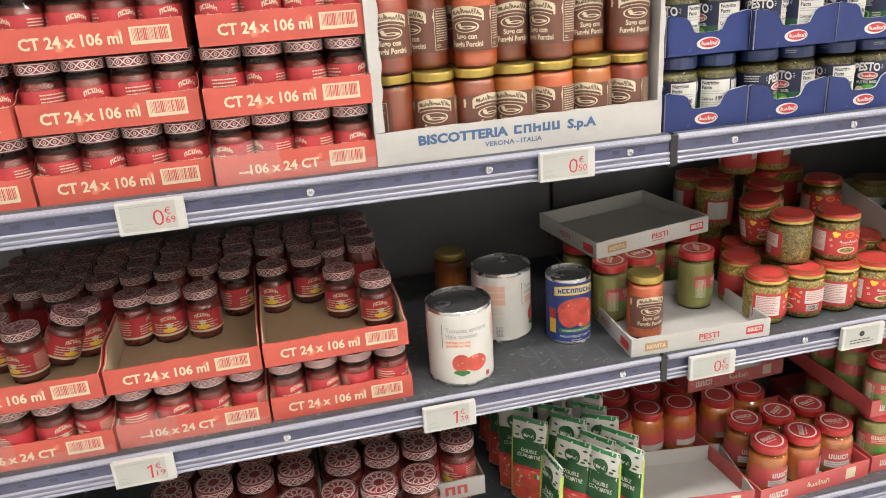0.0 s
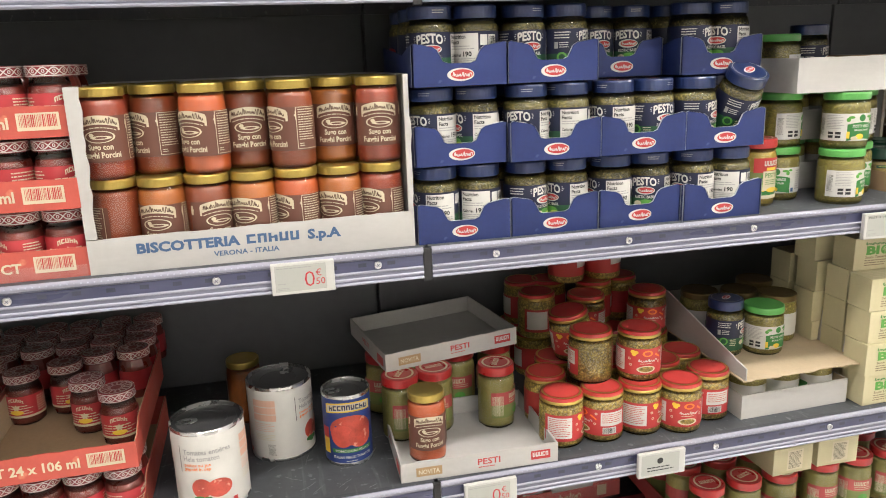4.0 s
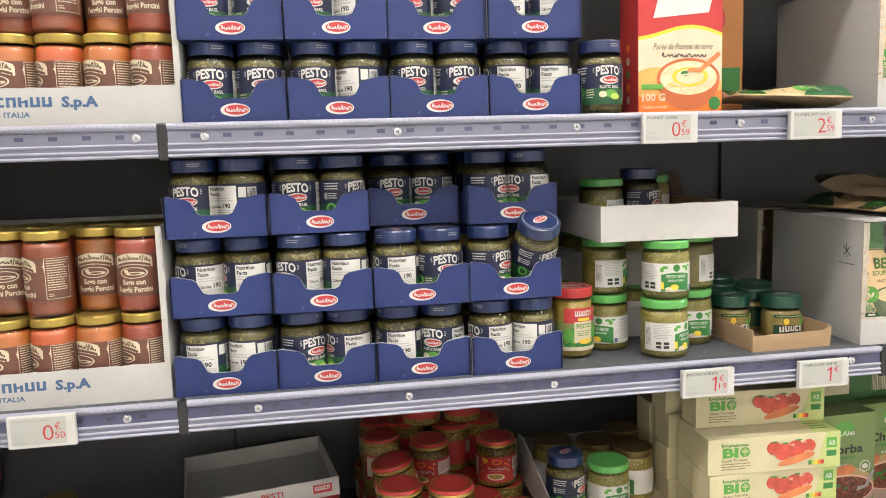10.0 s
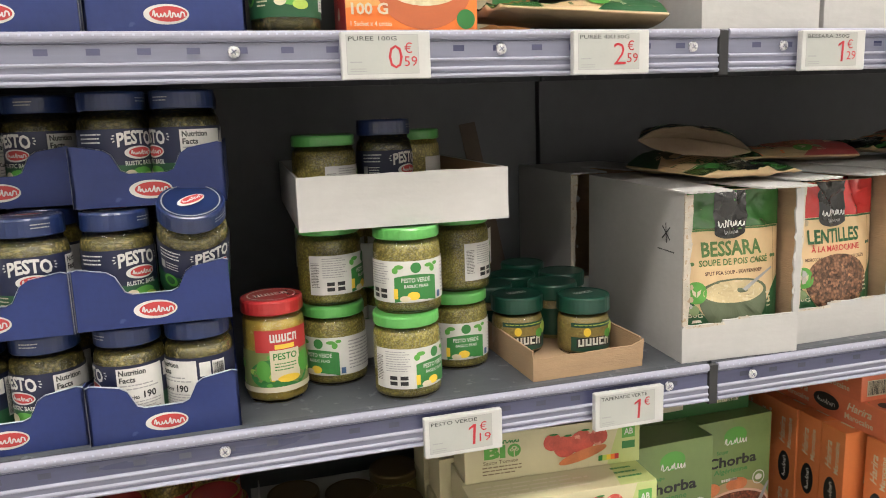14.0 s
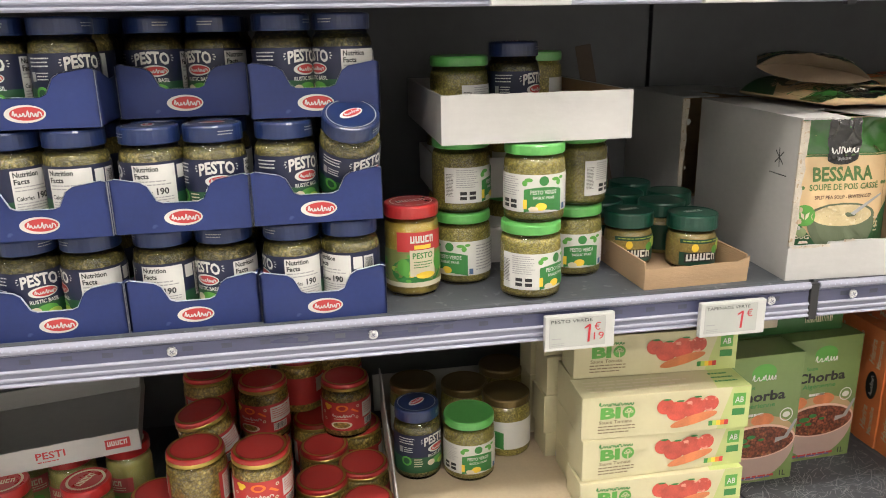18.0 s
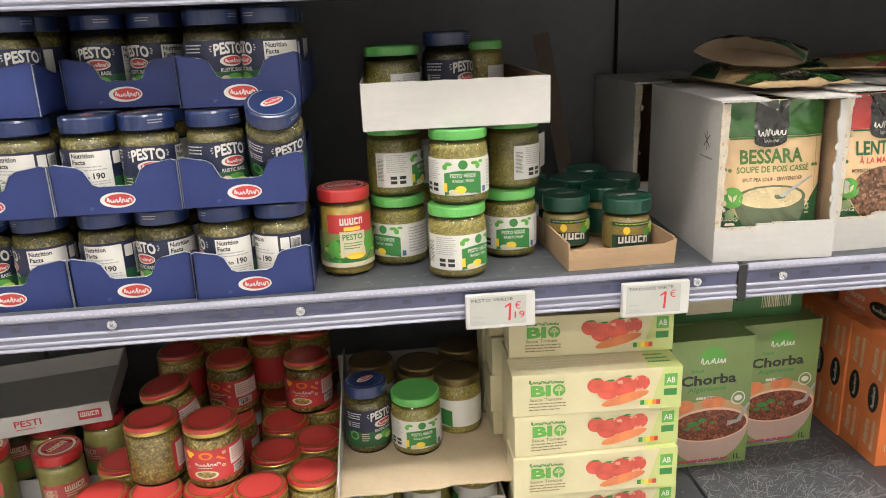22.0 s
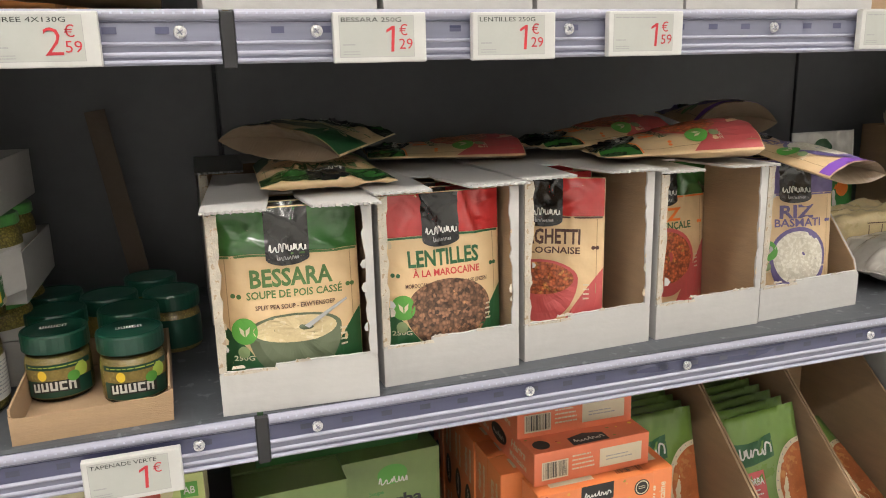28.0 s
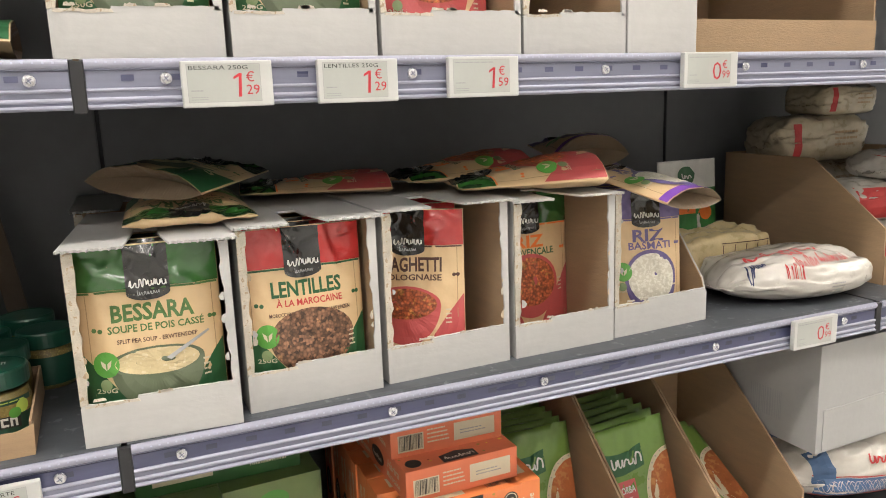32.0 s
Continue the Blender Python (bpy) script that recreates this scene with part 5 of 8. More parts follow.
for x, y, a in ((-0.423, 0.103, 4), (-0.471, 0.154, -8), (-0.516, 0.231, 20), (-0.571, 0.212, -16), (-0.777, 0.171, 70), (-0.73, 0.166, 8), (-0.677, 0.160, -4), (-0.63, 0.224, 60), (-0.888, 0.236, 0), (-0.841, 0.160, 30), (-0.911, 0.106, -30), (-0.96, 0.15, 10)):
    JJ.put(x, y, S3 + 0.0864, a)
JJ.put(-0.880, 0.130, S3 + 0.095, 40, 14, 18, label="small glass jar of red preserve leaning askew")
for j in range(12):
    for row in range(4):
        x, y = -0.986 + 0.0512 * j + 0.004 * (row % 2), 0.258 + 0.0502 * row
        if x > -0.60 and row == 0 and x < -0.49:
            continue
        JJ2.put(x, y, S3 + 0.0864 if y < 0.30 else S3 + 0.0862, rg.uniform(-180, 180))

# white box of sauce jars, on the second shelf and one more on the top shelf
def sauce_box():
    t = thing("sauce_box", "white printed cardboard box of gold-lidded sauce jars", "box", "white sauce boxes")
    w, d = 0.40, 0.26
    r_ = random.Random(3)
    part("base", cuboid(0.001, w - 0.001, 0.001, d, 0.0, 0.002), WCARD, t)
    fr = panel(t, "front_panel", [(0, 0), (w, 0)] + torn((w, 0.047), (0, 0.043), 26, 0.0007, r_), (0, 0, 0), (1, 0, 0), (0, 0, 1), 0.003, WCARD)
    sf = plane_at((0, 0, 0), (1, 0, 0), (0, 0, 1))
    words(sf, "BISCOTTERIA", 0.116, 0.0225, 0.0118, INK_BLUE, fr, 0.0005, width=0.122, bold=0.045)
    blockmark(sf, 0.1850, 0.2520, 0.0226, 0.0343, 5, INK_BLUE, fr, 0.0005, seed=7)
    words(sf, "S.p.A", 0.2815, 0.0225, 0.0118, INK_BLUE, fr, 0.0005, width=0.042, bold=0.045)
    words(sf, "VERONA - ITALIA", 0.184, 0.0105, 0.0062, INK_BLUE, fr, 0.0005, width=0.080, bold=0.02)
    for nm, o, u, fl in (("side_panel", (w, 0.003, 0), (0, 1, 0), 0), ("side_panel", (0, d, 0), (0, -1, 0), 1)):
        pts = [(0, 0), (d - 0.004, 0), (d - 0.004, 0.222), (0, 0.222)]
        if fl:
            pts = [(0, 0), (d - 0.004, 0), (d - 0.004, 0.222), (0, 0.222)]
        panel(t, nm, pts, o, u, (0, 0, 1), 0.003, WCARD)
    for x0, x1 in ((0, 0.017), (w - 0.007, w)):
        part("front_flap", prism(torn((x0, 0.044), (x0, 0.222), 3, 0.0, r_) + torn((x1, 0.222), (x1 - (0.004 if x0 == 0 else 0), 0.044), 14, 0.0016, r_), 0.0028), WCARD, t, "torn front edge of the box")
    panel(t, "back_panel", rect(w, 0.222), (w, d, 0), (-1, 0, 0), (0, 0, 1), 0.003, WCARD)
    return t


SB = Kind(sauce_box)
ROWT = ((150, 12, -25, 30, 62, 40, 48), (5, 62, 40, 0, 58, 4, 8))
for bx, bz in ((-0.413, S2), (-0.376, S1)):
    SB.put(bx, 0.015, bz, 0.0)
    for k in range(2):
        for row in range(3):
            for j in range(7):
                x = bx + 0.0325 + 0.0553 * j + (0.004 if j == 2 and k == 1 else 0)
                y = 0.05 + 0.0585 * row + (0.026 if (j in (1, 3, 5) and k == 1 and row == 0) else 0) + (0.008 if j in (0,) and k == 0 else 0)
                if row == 1 and j in (1, 3, 5):
                    y += 0.03
                kind = (0, 1, 0, 1, 3, 1, 2)[j] if k == 0 else (2, 0, 3, 0, 0, 1, 2)[j]
                (SJ if row == 0 else SJ2)[kind].put(x, y, bz + 0.0022 + 0.1098 * k, -ROWT[k][j] + rg.uniform(-5, 5) if row == 0 else rg.uniform(-180, 180))

# single jars on the second shelf
RJ.put(0.545, 0.081, S2, 12)
for x, y, z, a in ((0.673, 0.046, 0, 32), (0.678, 0.052, 1, -4), (0.609, 0.112, 0, -42), (0.609, 0.115, 1, 62), (0.746, 0.111, 0, -6), (0.752, 0.118, 1, 100)):
    jar = GJ.put(x, y, S2 + 0.0847 * z, a)
    if a == 100:
        turn = Matrix.Rotation(radians(-a), 3, "Z")
        # Flap of the white tray behind, added here as a part of the jar.
        part("loose_label", grid_patch(lambda u, v, o=0.0: turn @ Vector((0.033 + 0.015 * u, 0.028 * u, v)), 0.0, 1.0, 0.018, 0.060, 0.0, 4, 1), WCARD, jar, "white card flap of the tray behind, hung on the jar")
for x in (0.628, 0.692, 0.757):
    for z in (0, 1):
        GJ2.put(x, 0.203, S2 + 0.0847 * z + 0.0022 - 0.002 * z, rg.uniform(-60, 60)), GJ2.put(x, 0.272, S2 + 0.0847 * z + 0.0022 - 0.002 * z, rg.uniform(-60, 60))
for x, y, a in ((0.822, 0.123, 4), (0.891, 0.093, 6)):
    OJ.put(x, y, S2 + 0.0022, a)
for x, y, a in ((0.812, 0.195, 20), (0.885, 0.165, -30), (0.86, 0.235, 50), (0.80, 0.265, 9), (0.925, 0.225, 9), (0.90, 0.30, 0)):
    OJ2.put(x, y, S2 + (0.0022 if y < 0.17 else 0), a)


def olive_tray():
    t = thing("olive_tray", "low brown cardboard tray with small dark-lidded jars", "tray")
    w, d, h, r_ = 0.128, 0.17, 0.024, random.Random(8)
    part("base", cuboid(0.001, w - 0.001, 0.001, d, 0, 0.0018), KRAFT, t)
    panel(t, "front_panel", [(0, 0), (w, 0)] + torn((w + 0.002, h + 0.006), (w * 0.9, h), 3, 0.0005, r_) + torn((w * 0.89, h), (0.004, h), 9, 0.0008, r_) + [(0, h + 0.003)], (0, 0, 0), (1, 0, 0), (0, 0, 1), 0.002, KRAFT)
    panel(t, "side_panel", rect(d - 0.002, h + 0.008), (w, 0.0022, 0), (0, 1, 0), (0, 0, 1), 0.002, KRAFT)
    panel(t, "side_panel", rect(d - 0.002, h + 0.008), (0, d, 0), (0, -1, 0), (0, 0, 1), 0.002, KRAFT)
    panel(t, "back_panel", rect(w, h + 0.008), (w, d, 0), (-1, 0, 0), (0, 0, 1), 0.002, KRAFT)
    return t


olive_tray().matrix_basis = pose(0.798, 0.018, S2, 0, 0, 2)


def white_tray(w, d, h, inside, label, back=0.0):
    t = thing("cardboard_tray", label, "tray")
    bk = back or h
    part("base", cuboid(0.001, w - 0.001, 0.001, d, 0, 0.002), inside, t)
    panel(t, "front_panel", [(0, 0), (w, 0)] + torn((w, h), (0, h), 18, 0.0005, random.Random(4)), (0, 0, 0), (1, 0, 0), (0, 0, 1), 0.003, WCARD)
    for o, u in (((w, 0.0032, 0), (0, 1, 0)), ((0, d, 0), (0, -1, 0))):
        panel(t, "side_panel", rect(d - 0.003, bk), o, u, (0, 0, 1), 0.0015, WCARD)
        panel(t, "liner", rect(d - 0.003, bk - 0.0006), (o[0] + (-0.0017 if u[1] > 0 else 0.0017), o[1], 0), u, (0, 0, 1), 0.001, inside, "inside of the card")
    panel(t, "back_panel", rect(w, bk), (w, d, 0), (-1, 0, 0), (0, 0, 1), 0.003, WCARD)
    return t


white_tray(0.206, 0.30, 0.051, KRAFT, "white cardboard tray resting on stacked green-lidded jars").matrix_basis = pose(0.573, 0.034, S2 + 0.1705, 0, 0, -1)
GJ.put(0.612, 0.135, S2 + 0.173, 100)
PJ.put(0.680, 0.15, S2 + 0.173, 38)
GJ2.put(0.728, 0.22, S2 + 0.173, 120)
for z in (0, 1):
    white_tray(0.205, 0.16, 0.05 if z else 0.046, KRAFT, "white cardboard tray behind the loose jars").matrix_basis = pose(0.5905, 0.160, S2 + 0.0847 * z - 0.0006 * z)


# ---- tins ----
def tin(name, label, r, h, body, prints, pull=190):
    t = thing(name, label, "tin")
    part("side", lathe([(r * 0.97, 0.0), (r, 0.002), (r, 0.005), (r * 0.985, 0.007), (r * 0.985, h - 0.007), (r, h - 0.005), (r, h - 0.001), (r * 0.975, h), (r * 0.955, h - 0.001), (r * 0.95, h - 0.006)], 48), TIN, t, "bare steel rims")
    lid = part("lid", lathe([(0, h - 0.0055), (r * 0.55, h - 0.0055), (r * 0.57, h - 0.0048), (r * 0.80, h - 0.0048), (r * 0.82, h - 0.006), (r * 0.952, h - 0.006)], 48), TINDARK, t, "ridged grey steel lid")
    part("bottom", lathe([(0, 0.001), (r * 0.97, 0.001)], 32), TINDARK, t)
    if pull is not None:
        tab = lathe([(0.004, 0), (0.0085, 0), (0.0085, 0.0012), (0.004, 0.0012), (0.004, 0)], 20)
        ca, sa = math.cos(radians(pull)), math.sin(radians(pull))
        for v in tab.verts:
            x, y, z = v.co.x * 1.65 + r * 0.52, v.co.y * 1.05, v.co.z
            v.co = (x * ca - y * sa, x * sa + y * ca, z + h - 0.0036)
        part("ring_pull", tab, TIN, lid)
    lab = part("label", grid_patch(round_at(r), -math.pi * r, math.pi * r, 0.006, h - 0.006, -0.0003, 48, 1), body, t, "printed paper label", smooth=True)
    prints(round_at(r), lab)
    return t


def white_tin(sf0, lab):
    for k in (0, 1):
        sf = lambda u, v, h=0.0: sf0(u + 0.1555 * k, v * 0.83, h)
        words(sf, "Tomates entières", 0.001, 0.108, 0.0085, INK_GREY, lab, 0.0003, width=0.064)
        words(sf, "Hele tomaten", -0.007, 0.0965, 0.0085, INK_GREY, lab, 0.0003, width=0.048)
        words(sf, "pelées au jus", -0.013, 0.087, 0.0055, INK_ORANGE, lab, 0.0003, width=0.036)
        words(sf, "gepeld in sap", -0.013, 0.080, 0.0055, INK_ORANGE, lab, 0.0003, width=0.036)
        part("rule", grid_patch(sf, -0.0375, -0.0366, 0.076, 0.122, 0.0003), INK_BLACK, lab)
        part("tomato", disc_patch(sf, -0.010, 0.048, 0.0135, 0.0175, 0.0003, 22, 2), TOMATO, lab)
        part("tomato", disc_patch(sf, 0.013, 0.046, 0.0175, 0.0165, 0.0005, 22, 2), TOMATO, lab)
        for a, b, c in ((-0.014, 0.030, 0.008), (-0.004, 0.029, 0.007), (-0.009, 0.0255, 0.0055)):
            part("parsley", disc_patch(sf, a, b, c, c * 0.6, 0.0006 + a * 0.01, 7, 1), INK_GREEN, lab)
        for i in range(3):
            part("peach_panel", grid_patch(sf, 0.050, 0.088, 0.110 - 0.014 * i, 0.1225 - 0.014 * i, 0.0003, 6, 1), INK_PEACH, lab)
        bars(sf, 0.050, 0.088, 0.060, 0.078, 5, INK_PEACH, lab, 0.0003, seed=2)
        bars(sf, 0.050, 0.086, 0.043, 0.056, 4, INK_CREAM, lab, 0.0003, seed=3)
        bars(sf, 0.072, 0.084, 0.014, 0.036, 12, INK_BLACK, lab, 0.0003, name="barcode")
        part("brand_mark", grid_patch(sf, 0.030, 0.037, 0.012, 0.021, 0.0003, 2, 1), INK_RED, lab)


def blue_tin(sf0, lab):
    sf = lambda u, v, h=0.0: sf0(u, v * 0.89, h)
    part("brand_band", poly_patch_curved(sf, -0.034, 0.037, 0.096, 0.113, 0.004), INK_YELLOW, lab)
    part("brand_field", poly_patch_curved(lambda u, v, h=0.0: sf(u, v, h + 0.0003), -0.032, 0.035, 0.0985, 0.1110, 0.004), INK_CREAM, lab)
    blockmark(lambda u, v, h=0.0: sf(u, v + 0.004 * (1 - (u / 0.034) ** 2), h), -0.027, 0.031, 0.1005, 0.1090, 9, INK_NAVY, lab, 0.0020, seed=9)
    part("tomato", disc_patch(sf, 0.004, 0.066, 0.033, 0.027, 0.0006, 24, 2), TOMATO, lab)
    part("tomato", disc_patch(sf, -0.009, 0.056, 0.018, 0.020, 0.0009, 24, 2), TOMATO, lab)
    part("tomato", disc_patch(sf, 0.017, 0.053, 0.018, 0.019, 0.0012, 24, 2), TOMATO, lab)
    part("green_band", grid_patch(sf, -0.026, 0.036, 0.026, 0.033, 0.0010, 8, 1), INK_GREEN, lab)
    words(sf, "POMODORI PELATI", 0.005, 0.0275, 0.0040, INK_WHITE, lab, 0.0013, width=0.052)
    words(sf, "ITALIAN PEELED TOMATOES", 0.005, 0.0155, 0.0045, INK_WHITE, lab, 0.0006, width=0.060)
    bars(sf, -0.006, 0.016, 0.008, 0.012, 1, INK_WHITE, lab, 0.0006, seed=2)
    part("side_panel", grid_patch(sf, -0.045, -0.032, 0.022, 0.050, 0.0006, 3, 1), INK_YELLOW, lab)
    part("side_panel", grid_patch(sf, -0.045, -0.032, 0.050, 0.070, 0.0008, 3, 1), INK_RED, lab)


INK_SKY = ink("royal_blue_print", (0.018, 0.045, 0.22), coat=0.3)
tin("tomato_tin", "large tin of whole tomatoes with white paper label", 0.0495, 0.122, INK_WHITE, white_tin).matrix_basis = pose(-0.307, 0.066, S3, 0, 0, -2)
tin("tomato_tin", "large tin of whole tomatoes turned to its side panel", 0.0495, 0.122, INK_WHITE, white_tin, 170).matrix_basis = pose(-0.206, 0.176, S3, 0, 0, -112)
tin("peeled_tomato_tin", "blue tin of peeled tomatoes with tomato picture", 0.0365, 0.114, INK_SKY, blue_tin).matrix_basis = pose(-0.110, 0.119, S3, 0, 0, -4)
SJ[1].put(-0.262, 0.30, S3, 150)

# ---- third shelf: sauce trays and red-lidded jars ----
def novelty_tray():
    t = white_tray(0.236, 0.19, 0.030, WCARD, "white cardboard tray with small red print")
    fr = [c for c in t.children if c.name.startswith("front_panel")][0]
    sf = plane_at((0, 0, 0), (1, 0, 0), (0, 0, 1))
    words(sf, "PESTI", 0.130, 0.0125, 0.0095, INK_RED, fr, 0.0005, width=0.034, bold=0.02)
    bars(sf, 0.114, 0.146, 0.006, 0.010, 1, INK_RED, fr, 0.0005, seed=2)
    part("brand_mark", grid_patch(sf, 0.194, 0.224, 0.008, 0.022, 0.0005), INK_RED, fr)
    blockmark(sf, 0.1965, 0.2215, 0.0125, 0.0195, 5, INK_WHITE, fr, 0.0008)
    part("ribbon", grid_patch(sf, 0.022, 0.060, 0.007, 0.021, 0.0005), INK_TAN, fr)
    words(sf, "NOVITA", 0.041, 0.0105, 0.0070, INK_CREAM, fr, 0.0008, width=0.031)
    sd = [c for c in t.children if c.name.startswith("side_panel")][1]
    s2 = plane_at((0, 0.19, 0), (0, -1, 0), (0, 0, 1))
    part("brand_mark", grid_patch(s2, 0.150, 0.180, 0.006, 0.021, 0.0005), INK_RED, sd)
    words(s2, "PESTI", 0.09, 0.0105, 0.0095, INK_RED, sd, 0.0005, width=0.034, bold=0.02)
    return t


NT = Kind(novelty_tray)
NT.put(-0.049, 0.014, S3, -2)
for x, y, a in ((-0.020, 0.155, 60), (0.038, 0.165, 10), (0.138, 0.150, 62), (0.095, 0.235, 0), (0.165, 0.245, -20), (0.03, 0.27, 30), (-0.03, 0.26, 0)):
    TJ.put(x, y, S3 + (0.0022 if y < 0.2 else 0), a)
SJ[3].put(0.005, 0.078, S3 + 0.0022, -4)
NT.put(-0.039, 0.166, S3 + 0.106, 9.5, 0.5, -1.2, label="empty white cardboard tray tipped over the jars")

for x, y, a in ((0.217, 0.066, 62), (0.284, 0.064, -78), (0.351, 0.066, 48), (0.414, 0.052, -8), (0.479, 0.076, -84)):
    VJ.put(x, y, S3, a)
for x, y, a in ((0.281, 0.100, 178), (0.357, 0.084, -8)):
    VJ.put(x, y, S3 + 0.083, a)
VJ.put(0.292, 0.186, S3 + 0.088, -24, 6, -9, label="squat glass jar with red lid leaning on others")
for x, y, z, a in ((0.222, 0.145, 0, -60), (0.262, 0.205, 0, 10), (0.30, 0.15, 0, 0), (0.345, 0.16, 0, 20), (0.425, 0.135, 0, 30), (0.48, 0.16, 0, 40), (0.43, 0.215, 0, -30), (0.35, 0.24, 0, 0), (0.27, 0.33, 0, 0), (0.345, 0.32, 0, 0), (0.42, 0.30, 0, 0), (0.48, 0.27, 0, 0),
                   (0.27, 0.31, 1, 70), (0.35, 0.27, 1, -35), (0.465, 0.255, 1, -15), (0.40, 0.345, 1, -10), (0.46, 0.36, 1, -40), (0.32, 0.38, 1, 0), (0.35, 0.36, 2, -40), (0.425, 0.36, 2, -50), (0.47, 0.40, 0, 0), (0.40, 0.39, 0, 0), (0.33, 0.40, 0, 0), (0.26, 0.40, 0, 0), (0.27, 0.39, 1, 0)):
    (VJ if z == 1 and y < 0.28 else VJ2).put(x, y, S3 + 0.083 * z, a)

# two white trays, one on the other, with odd pesto jars
white_tray(0.205, 0.28, 0.042, KRAFT_PALE, "white cardboard tray holding squat jars").matrix_basis = pose(0.518, 0.035, S3, 0, 0, 1)
for x, y in ((0.56, 0.085), (0.625, 0.085), (0.69, 0.085), (0.56, 0.16), (0.625, 0.16), (0.69, 0.16), (0.56, 0.24), (0.69, 0.24)):
    GJ2.put(x, y, S3 + 0.0022, rg.uniform(-150, -90), scale=1).scale = (0.95, 0.95, 0.83)


def flap_tray():
    t = thing("cardboard_tray", "cream cardboard tray with its front flap folded out", "tray")
    w, d = 0.235, 0.29
    r_ = random.Random(9)
    part("base", prism(torn((0, 0), (w, 0.004), 16, 0.003, r_) + [(w - 0.004, d), (0.01, d)], 0.002, lambda u, v, h: (u, v, h)), KRAFT_PALE, t, "cream card base with a ragged front edge")
    panel(t, "side_panel", [(0, 0), (d, 0), (d, 0.02), (0.04, 0.075), (0, 0.07)], (0.010, d, 0.002), (-0.02, -1, 0), (0, 0, 1), 0.002, WCARD)
    panel(t, "side_panel", [(0, 0), (d, 0), (d, 0.06), (0.07, 0.055), (0.0, 0.0)], (w - 0.002, 0.0, 0.002), (0, 1, 0), (0.1, 0, 1), 0.002, WCARD)
    panel(t, "back_panel", rect(w, 0.06), (w, d, 0.002), (-1, 0, 0), (0, 0, 1), 0.002, WCARD)
    return t


flap_tray().matrix_basis = pose(0.508, 0.022, S3 + 0.0725)
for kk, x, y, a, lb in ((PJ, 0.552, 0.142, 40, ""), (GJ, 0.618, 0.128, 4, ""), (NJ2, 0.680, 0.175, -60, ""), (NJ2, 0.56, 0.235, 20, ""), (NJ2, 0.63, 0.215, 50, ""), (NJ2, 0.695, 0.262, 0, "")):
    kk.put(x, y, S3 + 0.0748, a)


# ---- cartons ----
def carton(name, label, w, d, h, material, group=""):
    t = thing(name, label, "box", group)
    b = part("box", cuboid(0, w, 0, d, 0, h, 0.0008), material, t)
    return t, b, plane_at((0, 0, 0), (1, 0, 0), (0, 0, 1)), plane_at((0, d, 0), (0, -1, 0), (0, 0, 1)), plane_at((0, 0, h), (1, 0, 0), (0, 1, 0))


CARROT = mat("printed_carrot", (0.62, 0.20, 0.075), 0.45, var=0.25, scale=60)


